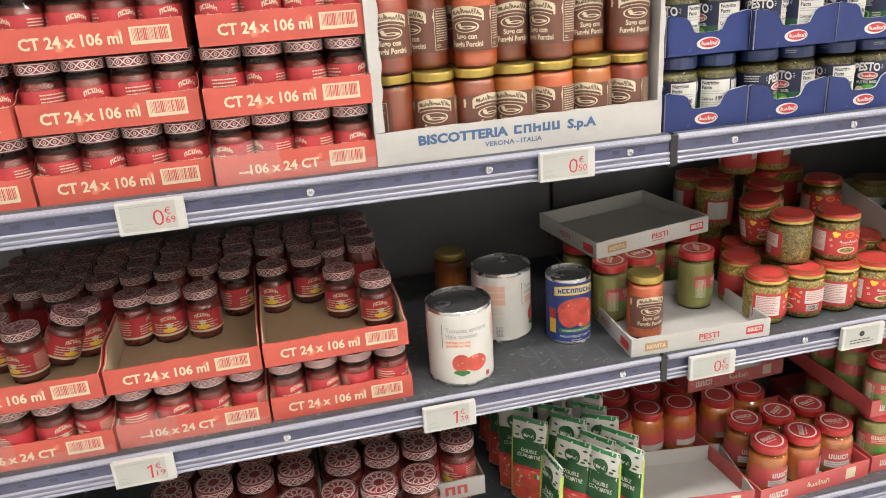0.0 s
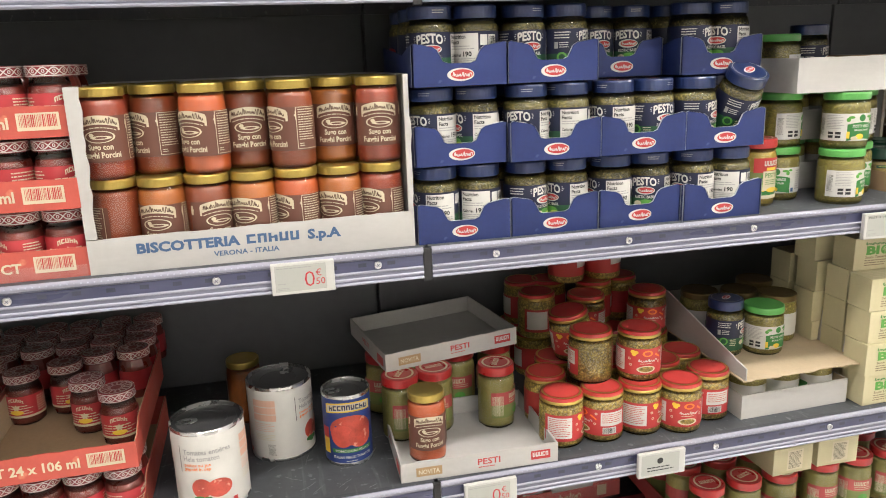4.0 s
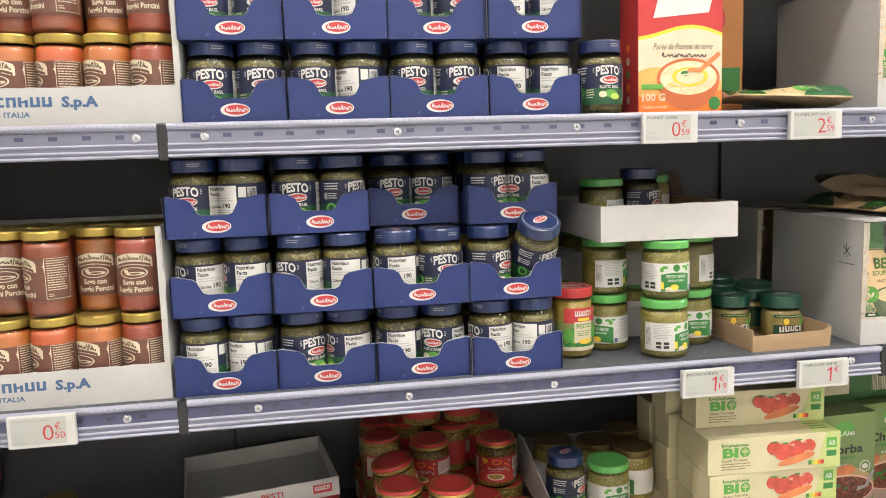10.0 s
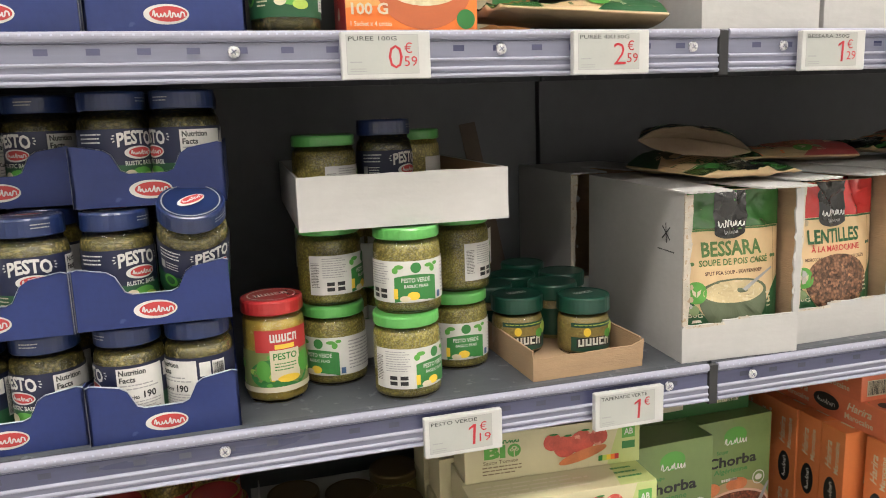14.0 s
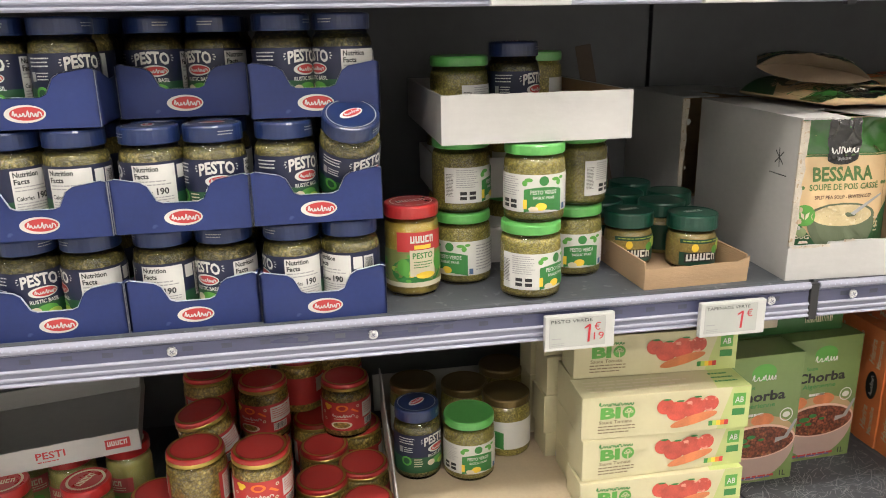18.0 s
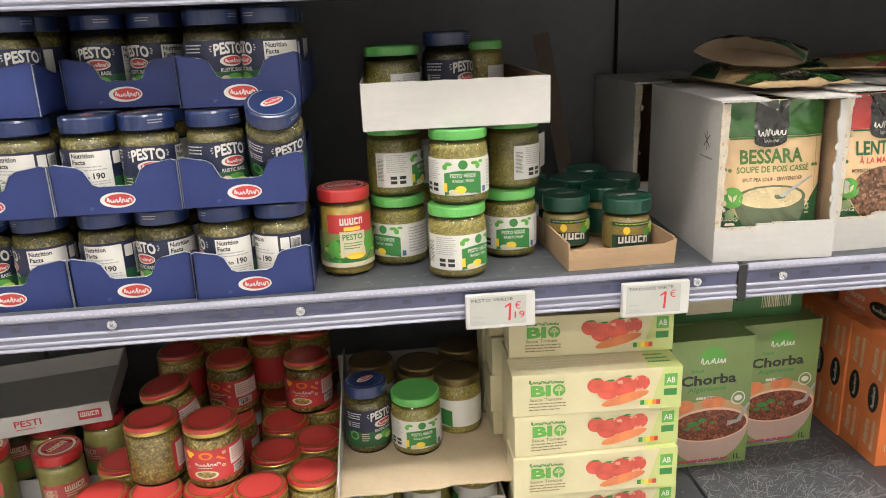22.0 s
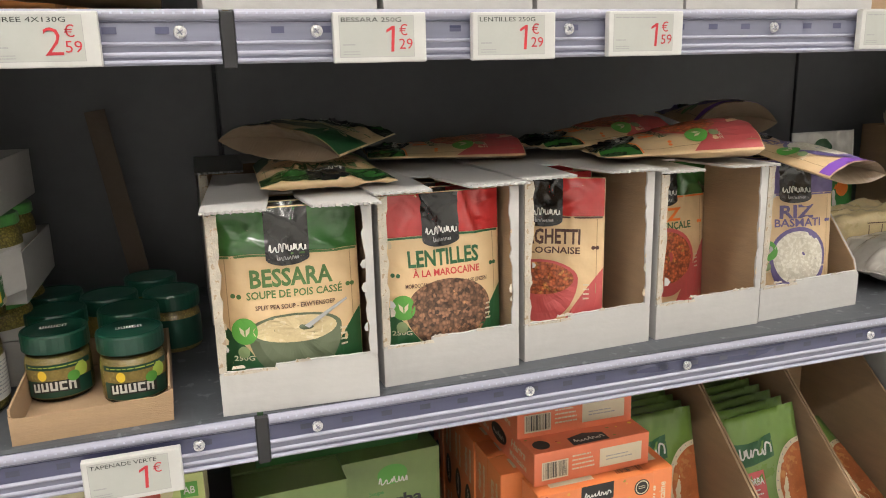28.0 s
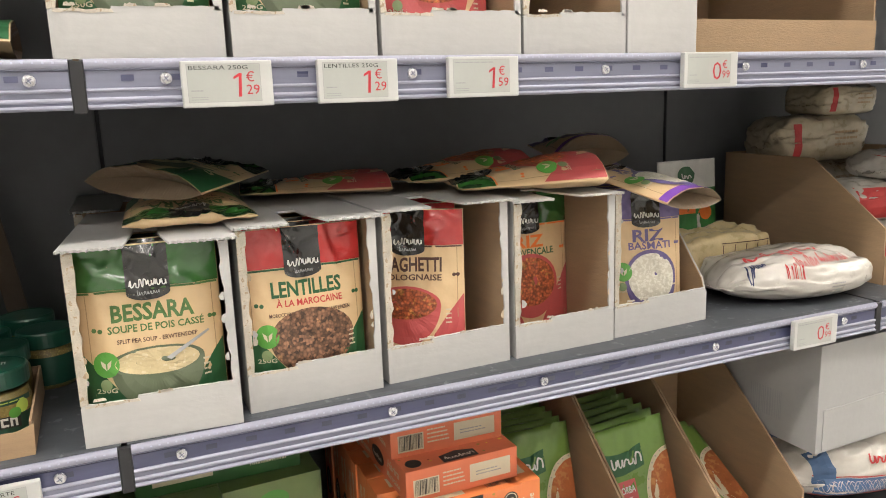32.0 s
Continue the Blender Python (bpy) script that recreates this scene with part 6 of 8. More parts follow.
def tomato_carton():
    w, d, h = 0.208, 0.05, 0.0545
    t, b, f, l, top = carton("sauce_carton", "long cream and green carton of tomato sauce", w, d, h, BIOCARD, "tomato sauce cartons")
    scrawl(f, 0.020, 0.062, 0.0425, 0.0485, 9, INK_GREEN, b, 0.0004)
    words(f, "BI", 0.0345, 0.0265, 0.0135, INK_LEAF, b, 0.0004, width=0.0245, bold=0.05)
    words(f, "Sauce Tomate", 0.041, 0.0195, 0.0042, INK_TEXT, b, 0.0004, width=0.040)
    bars(f, 0.020, 0.068, 0.0055, 0.0175, 3, INK_TEXT, b, 0.0004, seed=3)
    part("tree_round", disc_patch(f, 0.0568, 0.0332, 0.0078, 0.0078, 0.0008, 20, 1), INK_LEAF, b)
    for k, (u, v, q) in enumerate(((0.0568, 0.0362, 0.0032), (0.0538, 0.0342, 0.0024), (0.0598, 0.0342, 0.0024))):
        part("leaf", disc_patch(f, u, v, q, q * 0.75, 0.0012 + 0.0001 * k, 10, 1, inner=0.5), BIOCARD, b)
    part("tree_stem", grid_patch(f, 0.0562, 0.0574, 0.0258, 0.0345, 0.0012), BIOCARD, b)
    part("green_fade", poly_patch(f, [(0.168, 0.0), (w, 0.0), (w, h), (0.185, h)], 0.0004), PALE_LIME, b)
    for u, v, r in ((0.102, 0.036, 0.011), (0.117, 0.029, 0.014), (0.137, 0.032, 0.015), (0.157, 0.036, 0.011)):
        part("tomato", disc_patch(f, u, v, r, r * 0.92, 0.0006 + u * 0.003, 20, 1), TOMATO, b)
    bm = disc_patch(f, 0.0, 0.0, 0.030, 0.0062, 0.0013, 20, 1)
    for v in bm.verts:
        x, z = v.co.x, v.co.z
        v.co.x, v.co.z = 0.138 + x * 0.97 - z * 0.25, 0.0165 + x * 0.25 + z * 0.97
    part("carrot", bm, CARROT, b)
    for u, v in ((0.103, 0.046), (0.120, 0.043), (0.141, 0.047)):
        part("stalk", disc_patch(f, u, v - 0.001, 0.0052, 0.0013, 0.0014, 7, 1), INK_GREEN, b)
    part("organic_mark", grid_patch(f, 0.186, 0.202, 0.030, 0.046, 0.0007), INK_LEAF, b)
    words(f, "AB", 0.194, 0.034, 0.0075, INK_WHITE, b, 0.0010, width=0.011)
    part("organic_mark", grid_patch(f, 0.186, 0.202, 0.017, 0.026, 0.0007), INK_GREEN, b)
    for i, m in enumerate((INK_GREEN, INK_LIME, INK_YELLOW, INK_ORANGE, INK_RED)):
        part("score_field", grid_patch(f, 0.157 + i * 0.005, 0.162 + i * 0.005, 0.006, 0.0125, 0.0010), m, b)
    bars(top, 0.012, 0.14, 0.008, 0.04, 4, INK_CREAM, b, 0.0004, seed=5)
    part("top_green", poly_patch(top, [(0.165, 0), (w, 0), (w, d), (0.175, d)], 0.0003), PALE_LIME, b)
    bars(top, 0.170, 0.20, 0.010, 0.04, 3, INK_GREEN, b, 0.0006, seed=6)
    return t


TC, TC2 = Kind(tomato_carton), Kind(tomato_carton, ("box", "green_fade", "tomato"))
for k in range(5):
    TC.put(0.730 + (0.004, -0.001, 0.002, 0.0, 0.006)[k], 0.012 + (0.003, 0.0, 0.004, 0.006, 0.055)[k], S3 + 0.0552 * k + 0.0001, (1, -1, 0.5, -2.5, -3)[k])
    if k < 4:
        TC2.put(0.736, 0.075, S3 + 0.0552 * k, -0.5)
        TC2.put(0.722 + 0.003 * (k % 2), 0.135, S3 + 0.0552 * k, 0.5)
    TC2.put(0.722, 0.20 - (0.06 if k == 4 else 0), S3 + 0.0552 * k, 1)


BLUSH = ink("peach_print_glow", (0.44, 0.30, 0.15))
BOWL_PRINT = ink("rose_grey_bowl_print", (0.42, 0.30, 0.26))
SOUP_BOWL = mat("printed_brown_soup", (0.20, 0.055, 0.028), 0.4, var=0.4, scale=80, spot=(0.34, 0.13, 0.05), spot_scale=120, spot_at=0.6, cell=(260, 0.45))


def soup_carton():
    w, d, h = 0.122, 0.055, 0.198
    t, b, f, l, top = carton("soup_carton", "green carton of Algerian soup with bowl picture", w, d, h, GREENCARD, "green soup cartons")
    part("brand_mark", disc_patch(f, 0.061, 0.173, 0.019, 0.013, 0.0005, 20, 1), INK_LEAF, b)
    scrawl(f, 0.043, 0.079, 0.161, 0.172, 6, INK_WHITE, b, 0.0008)
    words(f, "Soupe", 0.040, 0.149, 0.0055, INK_GREEN, b, 0.0005, width=0.018)
    words(f, "Chorba", 0.057, 0.130, 0.0145, INK_BLACK, b, 0.0005, width=0.082, bold=0.03)
    words(f, "Algérienne", 0.055, 0.1195, 0.0070, INK_GREEN, b, 0.0005, width=0.056)
    bars(f, 0.040, 0.068, 0.102, 0.113, 1, INK_WHITE, b, 0.0005, seed=3)
    part("blush", disc_patch(f, 0.061, 0.070, 0.0605, 0.036, 0.0003, 30, 2), BLUSH, b, "peach glow printed round the bowl")
    part("tomato", disc_patch(f, 0.022, 0.098, 0.016, 0.010, 0.0005, 20, 1), CARROT, b)
    part("tomato", disc_patch(f, 0.066, 0.100, 0.018, 0.010, 0.0005, 20, 1), CARROT, b)
    part("bowl", disc_patch(f, 0.061, 0.066, 0.0605, 0.062, 0.0008, 28, 2, math.pi, 2 * math.pi), BOWL_PRINT, b, "pale bowl printed on the front")
    part("bowl_rim", disc_patch(f, 0.061, 0.066, 0.0600, 0.0270, 0.0011, 30, 2), INK_PEACH, b)
    part("soup", disc_patch(f, 0.061, 0.0655, 0.0570, 0.0240, 0.0014, 30, 2), SOUP_BOWL, b)
    for u, v, q in ((0.036, 0.070, 0.009), (0.050, 0.075, 0.007), (0.044, 0.062, 0.006), (0.066, 0.069, 0.005), (0.028, 0.063, 0.005)):
        part("parsley", disc_patch(f, u, v, q, q * 0.45, 0.0016 + 0.02 * (v - 0.06), 9, 1), INK_GREEN, b)
    part("spoon", poly_patch(f, [(0.088, 0.062), (0.108, 0.068), (0.1205, 0.096), (0.1165, 0.096), (0.102, 0.071), (0.088, 0.070)], 0.0024), INK_GREY, b)
    bars(f, 0.004, 0.095, 0.003, 0.013, 1, INK_RED, b, 0.0010, seed=14, name="border_print")
    bars(f, 0.004, 0.092, 0.003, 0.010, 1, INK_PURPLE, b, 0.0012, seed=4)
    words(f, "1L", 0.107, 0.006, 0.0085, INK_BLACK, b, 0.0012)
    part("leaf_ring", disc_patch(f, 0.103, 0.104, 0.0105, 0.0105, 0.0005, 20, 1, inner=0.85), INK_WHITE, b)
    part("leaf", disc_patch(f, 0.103, 0.104, 0.006, 0.0045, 0.0005, 12, 1), INK_WHITE, b)
    return t


SC, SC2 = Kind(soup_carton), Kind(soup_carton, ("box",))
SC.put(0.972, 0.122, S3, 2)
SC.put(1.094, 0.158, S3, 3)
for i in range(3):
    SC2.put(1.094, 0.222 + 0.058 * i, S3, 2), SC2.put(0.970, 0.182 + 0.058 * i, S3, 1)


def flat_soup():
    t, b, f, l, top = carton("soup_carton", "deep green carton lying flat on others", 0.198, 0.122, 0.055, DKGREENCARD, "green soup cartons")
    part("white_panel", grid_patch(f, 0.02, 0.09, 0.012, 0.042, 0.0005), INK_CREAM, b)
    bars(f, 0.135, 0.18, 0.014, 0.044, 18, INK_CREAM, b, 0.0005, upright=True, name="barcode")
    return t


FS = Kind(flat_soup)
FS.put(0.998, 0.185, S3 + 0.1982, 1), FS.put(1.000, 0.19, S3 + 0.2533, 2)


DKG2 = ink("deep_herb_print", (0.02, 0.075, 0.015))
MUSTARD = ink("mustard_print", (0.62, 0.30, 0.05))
OLIVE_PRINT = ink("olive_print", (0.30, 0.22, 0.04))
RUST_PRINT = ink("rust_print", (0.42, 0.075, 0.03))
BOWL_GREY = ink("warm_grey_print", (0.34, 0.31, 0.28))
BOWL_RIM = ink("pale_grey_print", (0.60, 0.57, 0.53))


def harira_carton():
    w, d, h = 0.147, 0.042, 0.192
    t, b, f, l, top = carton("harira_carton", "orange carton of Moroccan soup with bowl picture", w, d, h, ORANGECARD, "orange soup cartons")
    rr = random.Random(6)
    for i in range(190):
        u, v = rr.uniform(0.003, w - 0.003), rr.uniform(0.060, h - 0.003)
        if abs(u - 0.073) < (0.024 if v > 0.155 else 0.043 if v > 0.104 else 0.0) or (v > 0.165 and u > 0.118):
            continue
        q = rr.uniform(0.0010, 0.0024)
        part("flower", disc_patch(f, u, v, q, q * rr.uniform(0.6, 1.0), 0.0004, 6, 1), rr.choice((MUSTARD, MUSTARD, INK_YELLOW, MUSTARD, OLIVE_PRINT, RUST_PRINT)), b)
    part("badge", poly_patch(f, [(0.053, h), (0.094, h), (0.094, 0.172), (0.0735, 0.166), (0.053, 0.172)], 0.0006), INK_BLACK, b)
    scrawl(f, 0.057, 0.090, 0.1775, 0.1845, 7, INK_WHITE, b, 0.0009)
    words(f, "Soupe", 0.073, 0.156, 0.0055, INK_WHITE, b, 0.0006, width=0.020)
    words(f, "Harira", 0.073, 0.1345, 0.0165, INK_WHITE, b, 0.0006, width=0.064, bold=0.02, shear=0.3)
    words(f, "Marocaine", 0.073, 0.117, 0.0105, INK_WHITE, b, 0.0006, width=0.080, bold=0.02)
    bars(f, 0.043, 0.103, 0.107, 0.112, 1, INK_CREAM, b, 0.0006, seed=7)
    fc = lambda u, v, o=0.0: f(min(u, w - 0.0006), max(v, 0.0006), o)
    part("bowl", disc_patch(fc, 0.096, 0.040, 0.0660, 0.0480, 0.0006, 36, 2), BOWL_GREY, b, "grey bowl printed on the front")
    part("bowl_rim", disc_patch(fc, 0.096, 0.052, 0.0655, 0.0470, 0.0009, 36, 3), BOWL_RIM, b)
    part("soup", disc_patch(fc, 0.096, 0.051, 0.0595, 0.0415, 0.0012, 36, 4), SOUP_HOT, b)
    for u, v, q in ((0.100, 0.062, 0.010), (0.109, 0.067, 0.009), (0.112, 0.057, 0.007), (0.100, 0.072, 0.007), (0.092, 0.064, 0.006)):
        part("parsley", disc_patch(f, u, v, q, q * 0.8, 0.0015 + 0.02 * (v - 0.05), 7, 1), DKG2, b)
    part("leaf_round", disc_patch(f, 0.025, 0.079, 0.010, 0.010, 0.0006, 18, 1, inner=0.82), INK_WHITE, b)
    part("grey_round", disc_patch(f, 0.0165, 0.020, 0.016, 0.019, 0.0010, 22, 1), BOWL_GREY, b)
    words(f, "1L", 0.016, 0.024, 0.010, INK_WHITE, b, 0.0009)
    part("score_round", disc_patch(f, 0.131, 0.176, 0.010, 0.010, 0.0006, 20, 1), INK_BLACK, b)
    part("score_ring", disc_patch(f, 0.131, 0.176, 0.0085, 0.0085, 0.0008, 20, 1, inner=0.86), INK_CREAM, b)
    bars(f, 0.1265, 0.1355, 0.1735, 0.1785, 2, INK_CREAM, b, 0.0008, seed=3)
    part("side_badge", disc_patch(l, 0.021, 0.098, 0.0115, 0.0230, 0.0005, 18, 1), INK_BLACK, b)
    up = lambda u, v, o=0.0: l(0.021 - v, u, o)
    scrawl(up, 0.082, 0.114, -0.004, 0.004, 7, INK_WHITE, b, 0.0008)
    words(up, "Harira", 0.152, 0.001, 0.0105, INK_CREAM, b, 0.0005, width=0.040, shear=0.3, bold=0.02)
    words(up, "Marocaine", 0.152, -0.012, 0.0080, INK_CREAM, b, 0.0005, width=0.046, bold=0.02)
    words(up, "Harira", 0.042, 0.001, 0.0105, INK_CREAM, b, 0.0005, width=0.040, shear=0.3, bold=0.02)
    words(up, "Marocaine", 0.042, -0.012, 0.0080, INK_CREAM, b, 0.0005, width=0.046, bold=0.02)
    part("top_panel", grid_patch(top, 0.020, 0.075, 0.010, 0.032, 0.0005), INK_CREAM, b)
    bars(top, 0.105, 0.138, 0.010, 0.032, 20, INK_BLACK, b, 0.0005, upright=True, name="barcode")
    return t


HC, HC2 = Kind(harira_carton), Kind(harira_carton, ("box", "side_badge", "small_print", "lettering", "logo_mark", "top_panel"))
for i in range(7):
    (HC if i == 0 else HC2).put((1.284 if i == 0 else 1.262) + 0.001 * (i % 3), 0.026 + 0.0432 * i + (0.012 if i > 0 else 0), S3, (0.5, -1, 0, 1, 0, 0, 0)[i])
HC2.put(1.4575, 0.030, S3, 88)
HC2.put(1.4575, 0.182, S3, 90)


def flat_harira():
    w, d = 0.147, 0.192
    t, b, f, l, top = carton("harira_carton", "orange carton lying flat on the standing ones", w, d, 0.040, SALMONCARD, "orange soup cartons")
    part("white_panel", grid_patch(f, 0.082, 0.137, 0.008, 0.031, 0.0005), INK_CREAM, b)
    bars(f, 0.090, 0.128, 0.014, 0.022, 2, INK_GREY, b, 0.0008, seed=2)
    part("barcode_panel", grid_patch(f, 0.009, 0.042, 0.006, 0.028, 0.0005), INK_CREAM, b)
    bars(f, 0.011, 0.040, 0.008, 0.027, 20, INK_BLACK, b, 0.0008, upright=True, name="barcode")
    bars(f, 0.047, 0.076, 0.010, 0.031, 4, INK_CREAM, b, 0.0005, seed=6)
    rr = random.Random(16)
    for i in range(60):
        u, v = rr.uniform(0.003, w - 0.003), rr.uniform(0.003, 0.10)
        if abs(u - 0.073) < (0.030 if v < 0.032 else 0.043) or (v < 0.03 and u < 0.03):
            continue
        q = rr.uniform(0.0012, 0.0030)
        part("flower", disc_patch(top, u, v, q, q * 0.8, 0.0004, 6, 1), rr.choice((INK_YELLOW, OLIVE_PRINT, MUSTARD, RUST_PRINT)), b)
    part("badge", poly_patch(top, [(0.050, 0.002), (0.096, 0.002), (0.096, 0.019), (0.073, 0.025), (0.050, 0.019)], 0.0006), INK_BLACK, b)
    scrawl(top, 0.054, 0.092, 0.007, 0.015, 7, INK_WHITE, b, 0.0009)
    part("score_round", disc_patch(top, 0.016, 0.016, 0.010, 0.010, 0.0006, 20, 1), INK_BLACK, b)
    part("side_badge", disc_patch(l, 0.094, 0.020, 0.0230, 0.0115, 0.0005, 18, 1), INK_BLACK, b)
    scrawl(l, 0.078, 0.110, 0.016, 0.024, 7, INK_WHITE, b, 0.0008)
    for u in (0.040, 0.150):
        words(l, "Harira", u, 0.021, 0.0105, INK_CREAM, b, 0.0005, width=0.040, shear=0.3, bold=0.02)
        words(l, "Marocaine", u, 0.008, 0.0080, INK_CREAM, b, 0.0005, width=0.046, bold=0.02)
    return t


FH = Kind(flat_harira)
FH.put(1.288, 0.044, S3 + 0.1922, 1), FH.put(1.284, 0.082, S3 + 0.2324, -1), FH.put(1.278, 0.086, S3 + 0.2726, 2)


# ---- pouches ----
def pouch_surface(w, h, bulge, seed, top_pinch=1.0):
    def at(u, v, o=0.0):
        s, q = min(1.0, abs(2 * u / w)), v / h
        g = (1 - q ** 3 * top_pinch) * (0.75 + 0.25 * math.cos(q * 3))
        y = bulge * (1 - s ** 3) * max(0.0, g)
        y += (0.0024 * noise.noise(Vector((u * 40, v * 30, seed))) + 0.0013 * noise.noise(Vector((u * 90 + v * 40, v * 70, seed + 9)))) * (1 - s ** 4)
        fold = max(0.0, 1 - 3.2 * abs(noise.noise(Vector((u * 22 + v * 9, v * 15 - u * 6, seed + 3))))) ** 2
        y += (0.0010 + 0.0050 * min(1.0, max(0.0, q - 0.66) / 0.2)) * fold * (1 - s ** 6)
        y += 0.0028 * max(0.0, q - 0.7) / 0.3 * max(0.0, 1 - 4 * abs(noise.noise(Vector((u * 55 - v * 20, v * 48, seed + 5))))) ** 2 * (1 - s ** 6)
        return Vector((u, -y - o - 0.0004, v))
    return at


def pouch_body(t, w, h, bulge, seed, material, name="film", gusset=True):
    sf = pouch_surface(w, h, bulge, seed)
    bm = bmesh.new()
    nu, nv = (40, 52) if gusset else (16, 20)
    rows = {}
    for sgn in (0, 1):
        for j in range(nv + 1):
            for i in range(nu + 1):
                p = sf(-w / 2 + w * i / nu, h * j / nv)
                if sgn:
                    p = Vector((p.x, 0.0004 + (-p.y - 0.0004) * 0.5, p.z))
                rows[(sgn, i, j)] = bm.verts.new(p)
    for j in range(nv):
        for i in range(nu):
            bm.faces.new((rows[(0, i, j)], rows[(0, i + 1, j)], rows[(0, i + 1, j + 1)], rows[(0, i, j + 1)]))
            bm.faces.new((rows[(1, i + 1, j)], rows[(1, i, j)], rows[(1, i, j + 1)], rows[(1, i + 1, j + 1)]))
    for j in range(nv):
        bm.faces.new((rows[(0, nu, j)], rows[(1, nu, j)], rows[(1, nu, j + 1)], rows[(0, nu, j + 1)]))
        bm.faces.new((rows[(1, 0, j)], rows[(0, 0, j)], rows[(0, 0, j + 1)], rows[(1, 0, j + 1)]))
    for i in range(nu):
        bm.faces.new((rows[(0, i, nv)], rows[(0, i + 1, nv)], rows[(1, i + 1, nv)], rows[(1, i, nv)]))
        if not gusset:
            bm.faces.new((rows[(1, i, 0)], rows[(1, i + 1, 0)], rows[(0, i + 1, 0)], rows[(0, i, 0)]))
    body = part(name, bm, material, t, smooth=True)
    if not gusset:
        return body, sf
    gb = bmesh.new()
    for i in range(nu):
        x0, x1 = -w / 2 + w * i / nu, -w / 2 + w * (i + 1) / nu
        y0, y1 = sf(x0, 0).y, sf(x1, 0).y
        m0, m1 = (y0 * 0.5 - 0.0002) * 0.5, (y1 * 0.5 - 0.0002) * 0.5
        z0, z1 = 0.030 * (1 - abs(2 * x0 / w) ** 2), 0.030 * (1 - abs(2 * x1 / w) ** 2)
        for a0, a1, b0, b1, za0, za1, zb0, zb1 in ((y0, y1, m0, m1, -0.0006, -0.0006, z0, z1), (m0, m1, 0.0004 - (y0 + 0.0004) * 0.5, 0.0004 - (y1 + 0.0004) * 0.5, z0, z1, -0.0006, -0.0006)):
            gb.faces.new([gb.verts.new(p) for p in ((x0, a0, za0), (x1, a1, za1), (x1, b1, zb1), (x0, b0, zb0))])
    bmesh.ops.remove_doubles(gb, verts=gb.verts, dist=1e-6)
    # Gusset film is coloured darker to hold the shade inside the fold.
    part("gusset", gb, POUCH_BACK, body, "folded bottom of the pouch, darkened for shade")
    return body, sf


def meal_pouch(name, label, band_mat, ink1, title, lines, food, bowl, corner, seed, food_at=(0.004, 0.050, 0.037, 0.019), w=0.128, bulge=0.016):
    def make():
        h = 0.180
        t = thing(name, label, "pouch", "meal pouches")
        b, sf = pouch_body(t, w, h, bulge, seed, POUCH_KRAFT)
        part("top_band", grid_patch(sf, -w / 2 + 0.0005, w / 2 - 0.0005, 0.139, h - 0.0005, 0.0008, 40, 26), band_mat, b, "glossy coloured top band", smooth=True)
        part("stitching", grid_patch(sf, -w / 2 + 0.002, w / 2 - 0.002, 0.1365, 0.1385, 0.0008, 14, 1), ink1, b)
        bm = grid_patch(sf, -0.0195, 0.0195, 0.134, h - 0.0006, 0.0013, 24, 30)
        part("badge", bm, BADGE, b, "black brand badge", smooth=True)
        part("badge_foot", disc_patch(sf, 0.0, 0.134, 0.0195, 0.007, 0.0014, 24, 4, math.pi, 2 * math.pi), BADGE, b)
        scrawl(sf, -0.0165, 0.0165, 0.1400, 0.1475, 8, INK_WHITE, b, 0.0026)
        scrawl(sf, -0.0095, 0.0095, 0.1325, 0.1375, 8, INK_GREY, b, 0.0026, seed=9)
        words(sf, title, 0.002, 0.1090, 0.0155, ink1, b, 0.0008, width=0.074 if len(title) > 4 else 0.044, bold=0.03)
        v = 0.0985
        for s, m, hh, ww in lines:
            words(sf, s, 0.004, v, hh, m, b, 0.0008, width=ww, bold=0.02)
            v -= hh + 0.0035
        for u in (-0.045, -0.050, 0.052, 0.056):
            part("dot", disc_patch(sf, u * w / 0.126, 0.1005 + (u * 71 % 0.004), 0.0022, 0.0022, 0.0008, 10, 1), ink1, b)
        for k in (-1, 1):
            part("side_seam", grid_patch(sf, k * (w / 2 - 0.0080), k * (w / 2 - 0.0080) + 0.0007, 0.003, 0.136, 0.0005, 1, 14), INK_TAN, b)
        fu, fv, fa, fb = food_at
        if bowl is INK_PURPLE:
            part("purple_band", grid_patch(sf, -w / 2 + 0.0005, w / 2 - 0.0005, 0.0015, 0.015, 0.0008, 24, 4), VIOLET, b, "violet printed band", smooth=True)
        if bowl is INK_BOWL:
            part("spoon", poly_patch(sf, [(0.010, 0.0715), (0.014, 0.0690), (0.0510, 0.0910), (0.0500, 0.0930)], 0.0045), INK_GREY, b)
        if corner:
            part("corner", poly_patch_grid(sf, -w / 2 + 0.0006, -0.008, 0.001, 0.080, 0.0008, True), corner, b)
            part("corner", poly_patch_grid(sf, 0.012, w / 2 - 0.0006, 0.001, 0.082, 0.0008, False), corner, b)
        part("bowl", disc_patch(sf, fu, fv, fa * 1.12, fv - 0.022 if bowl is not food and fb < 0.02 else fb * 1.5, 0.0013, 28, 5, math.pi, 2 * math.pi), bowl, b, "printed bowl")
        part("bowl_rim", disc_patch(sf, fu, fv, fa * 1.12, fb * 1.15, 0.0016, 28, 3), bowl, b)
        part("food", disc_patch(sf, fu, fv, fa, fb, 0.0020, 28, 4), food, b, "printed picture of the food")
        part("leaf_round", disc_patch(sf, -0.043 * w / 0.128, 0.070, 0.0115, 0.0125, 0.0020, 20, 2), INK_LEAF, b)
        for q in (-1, 1):
            part("leaf", poly_patch(sf, [(-0.043 * w / 0.128 + q * a, 0.070 + c) for a, c in ((0.0004, -0.0050), (0.0038, -0.0012), (0.0048, 0.0046), (0.0008, 0.0012))], 0.0030), INK_CREAM, b)
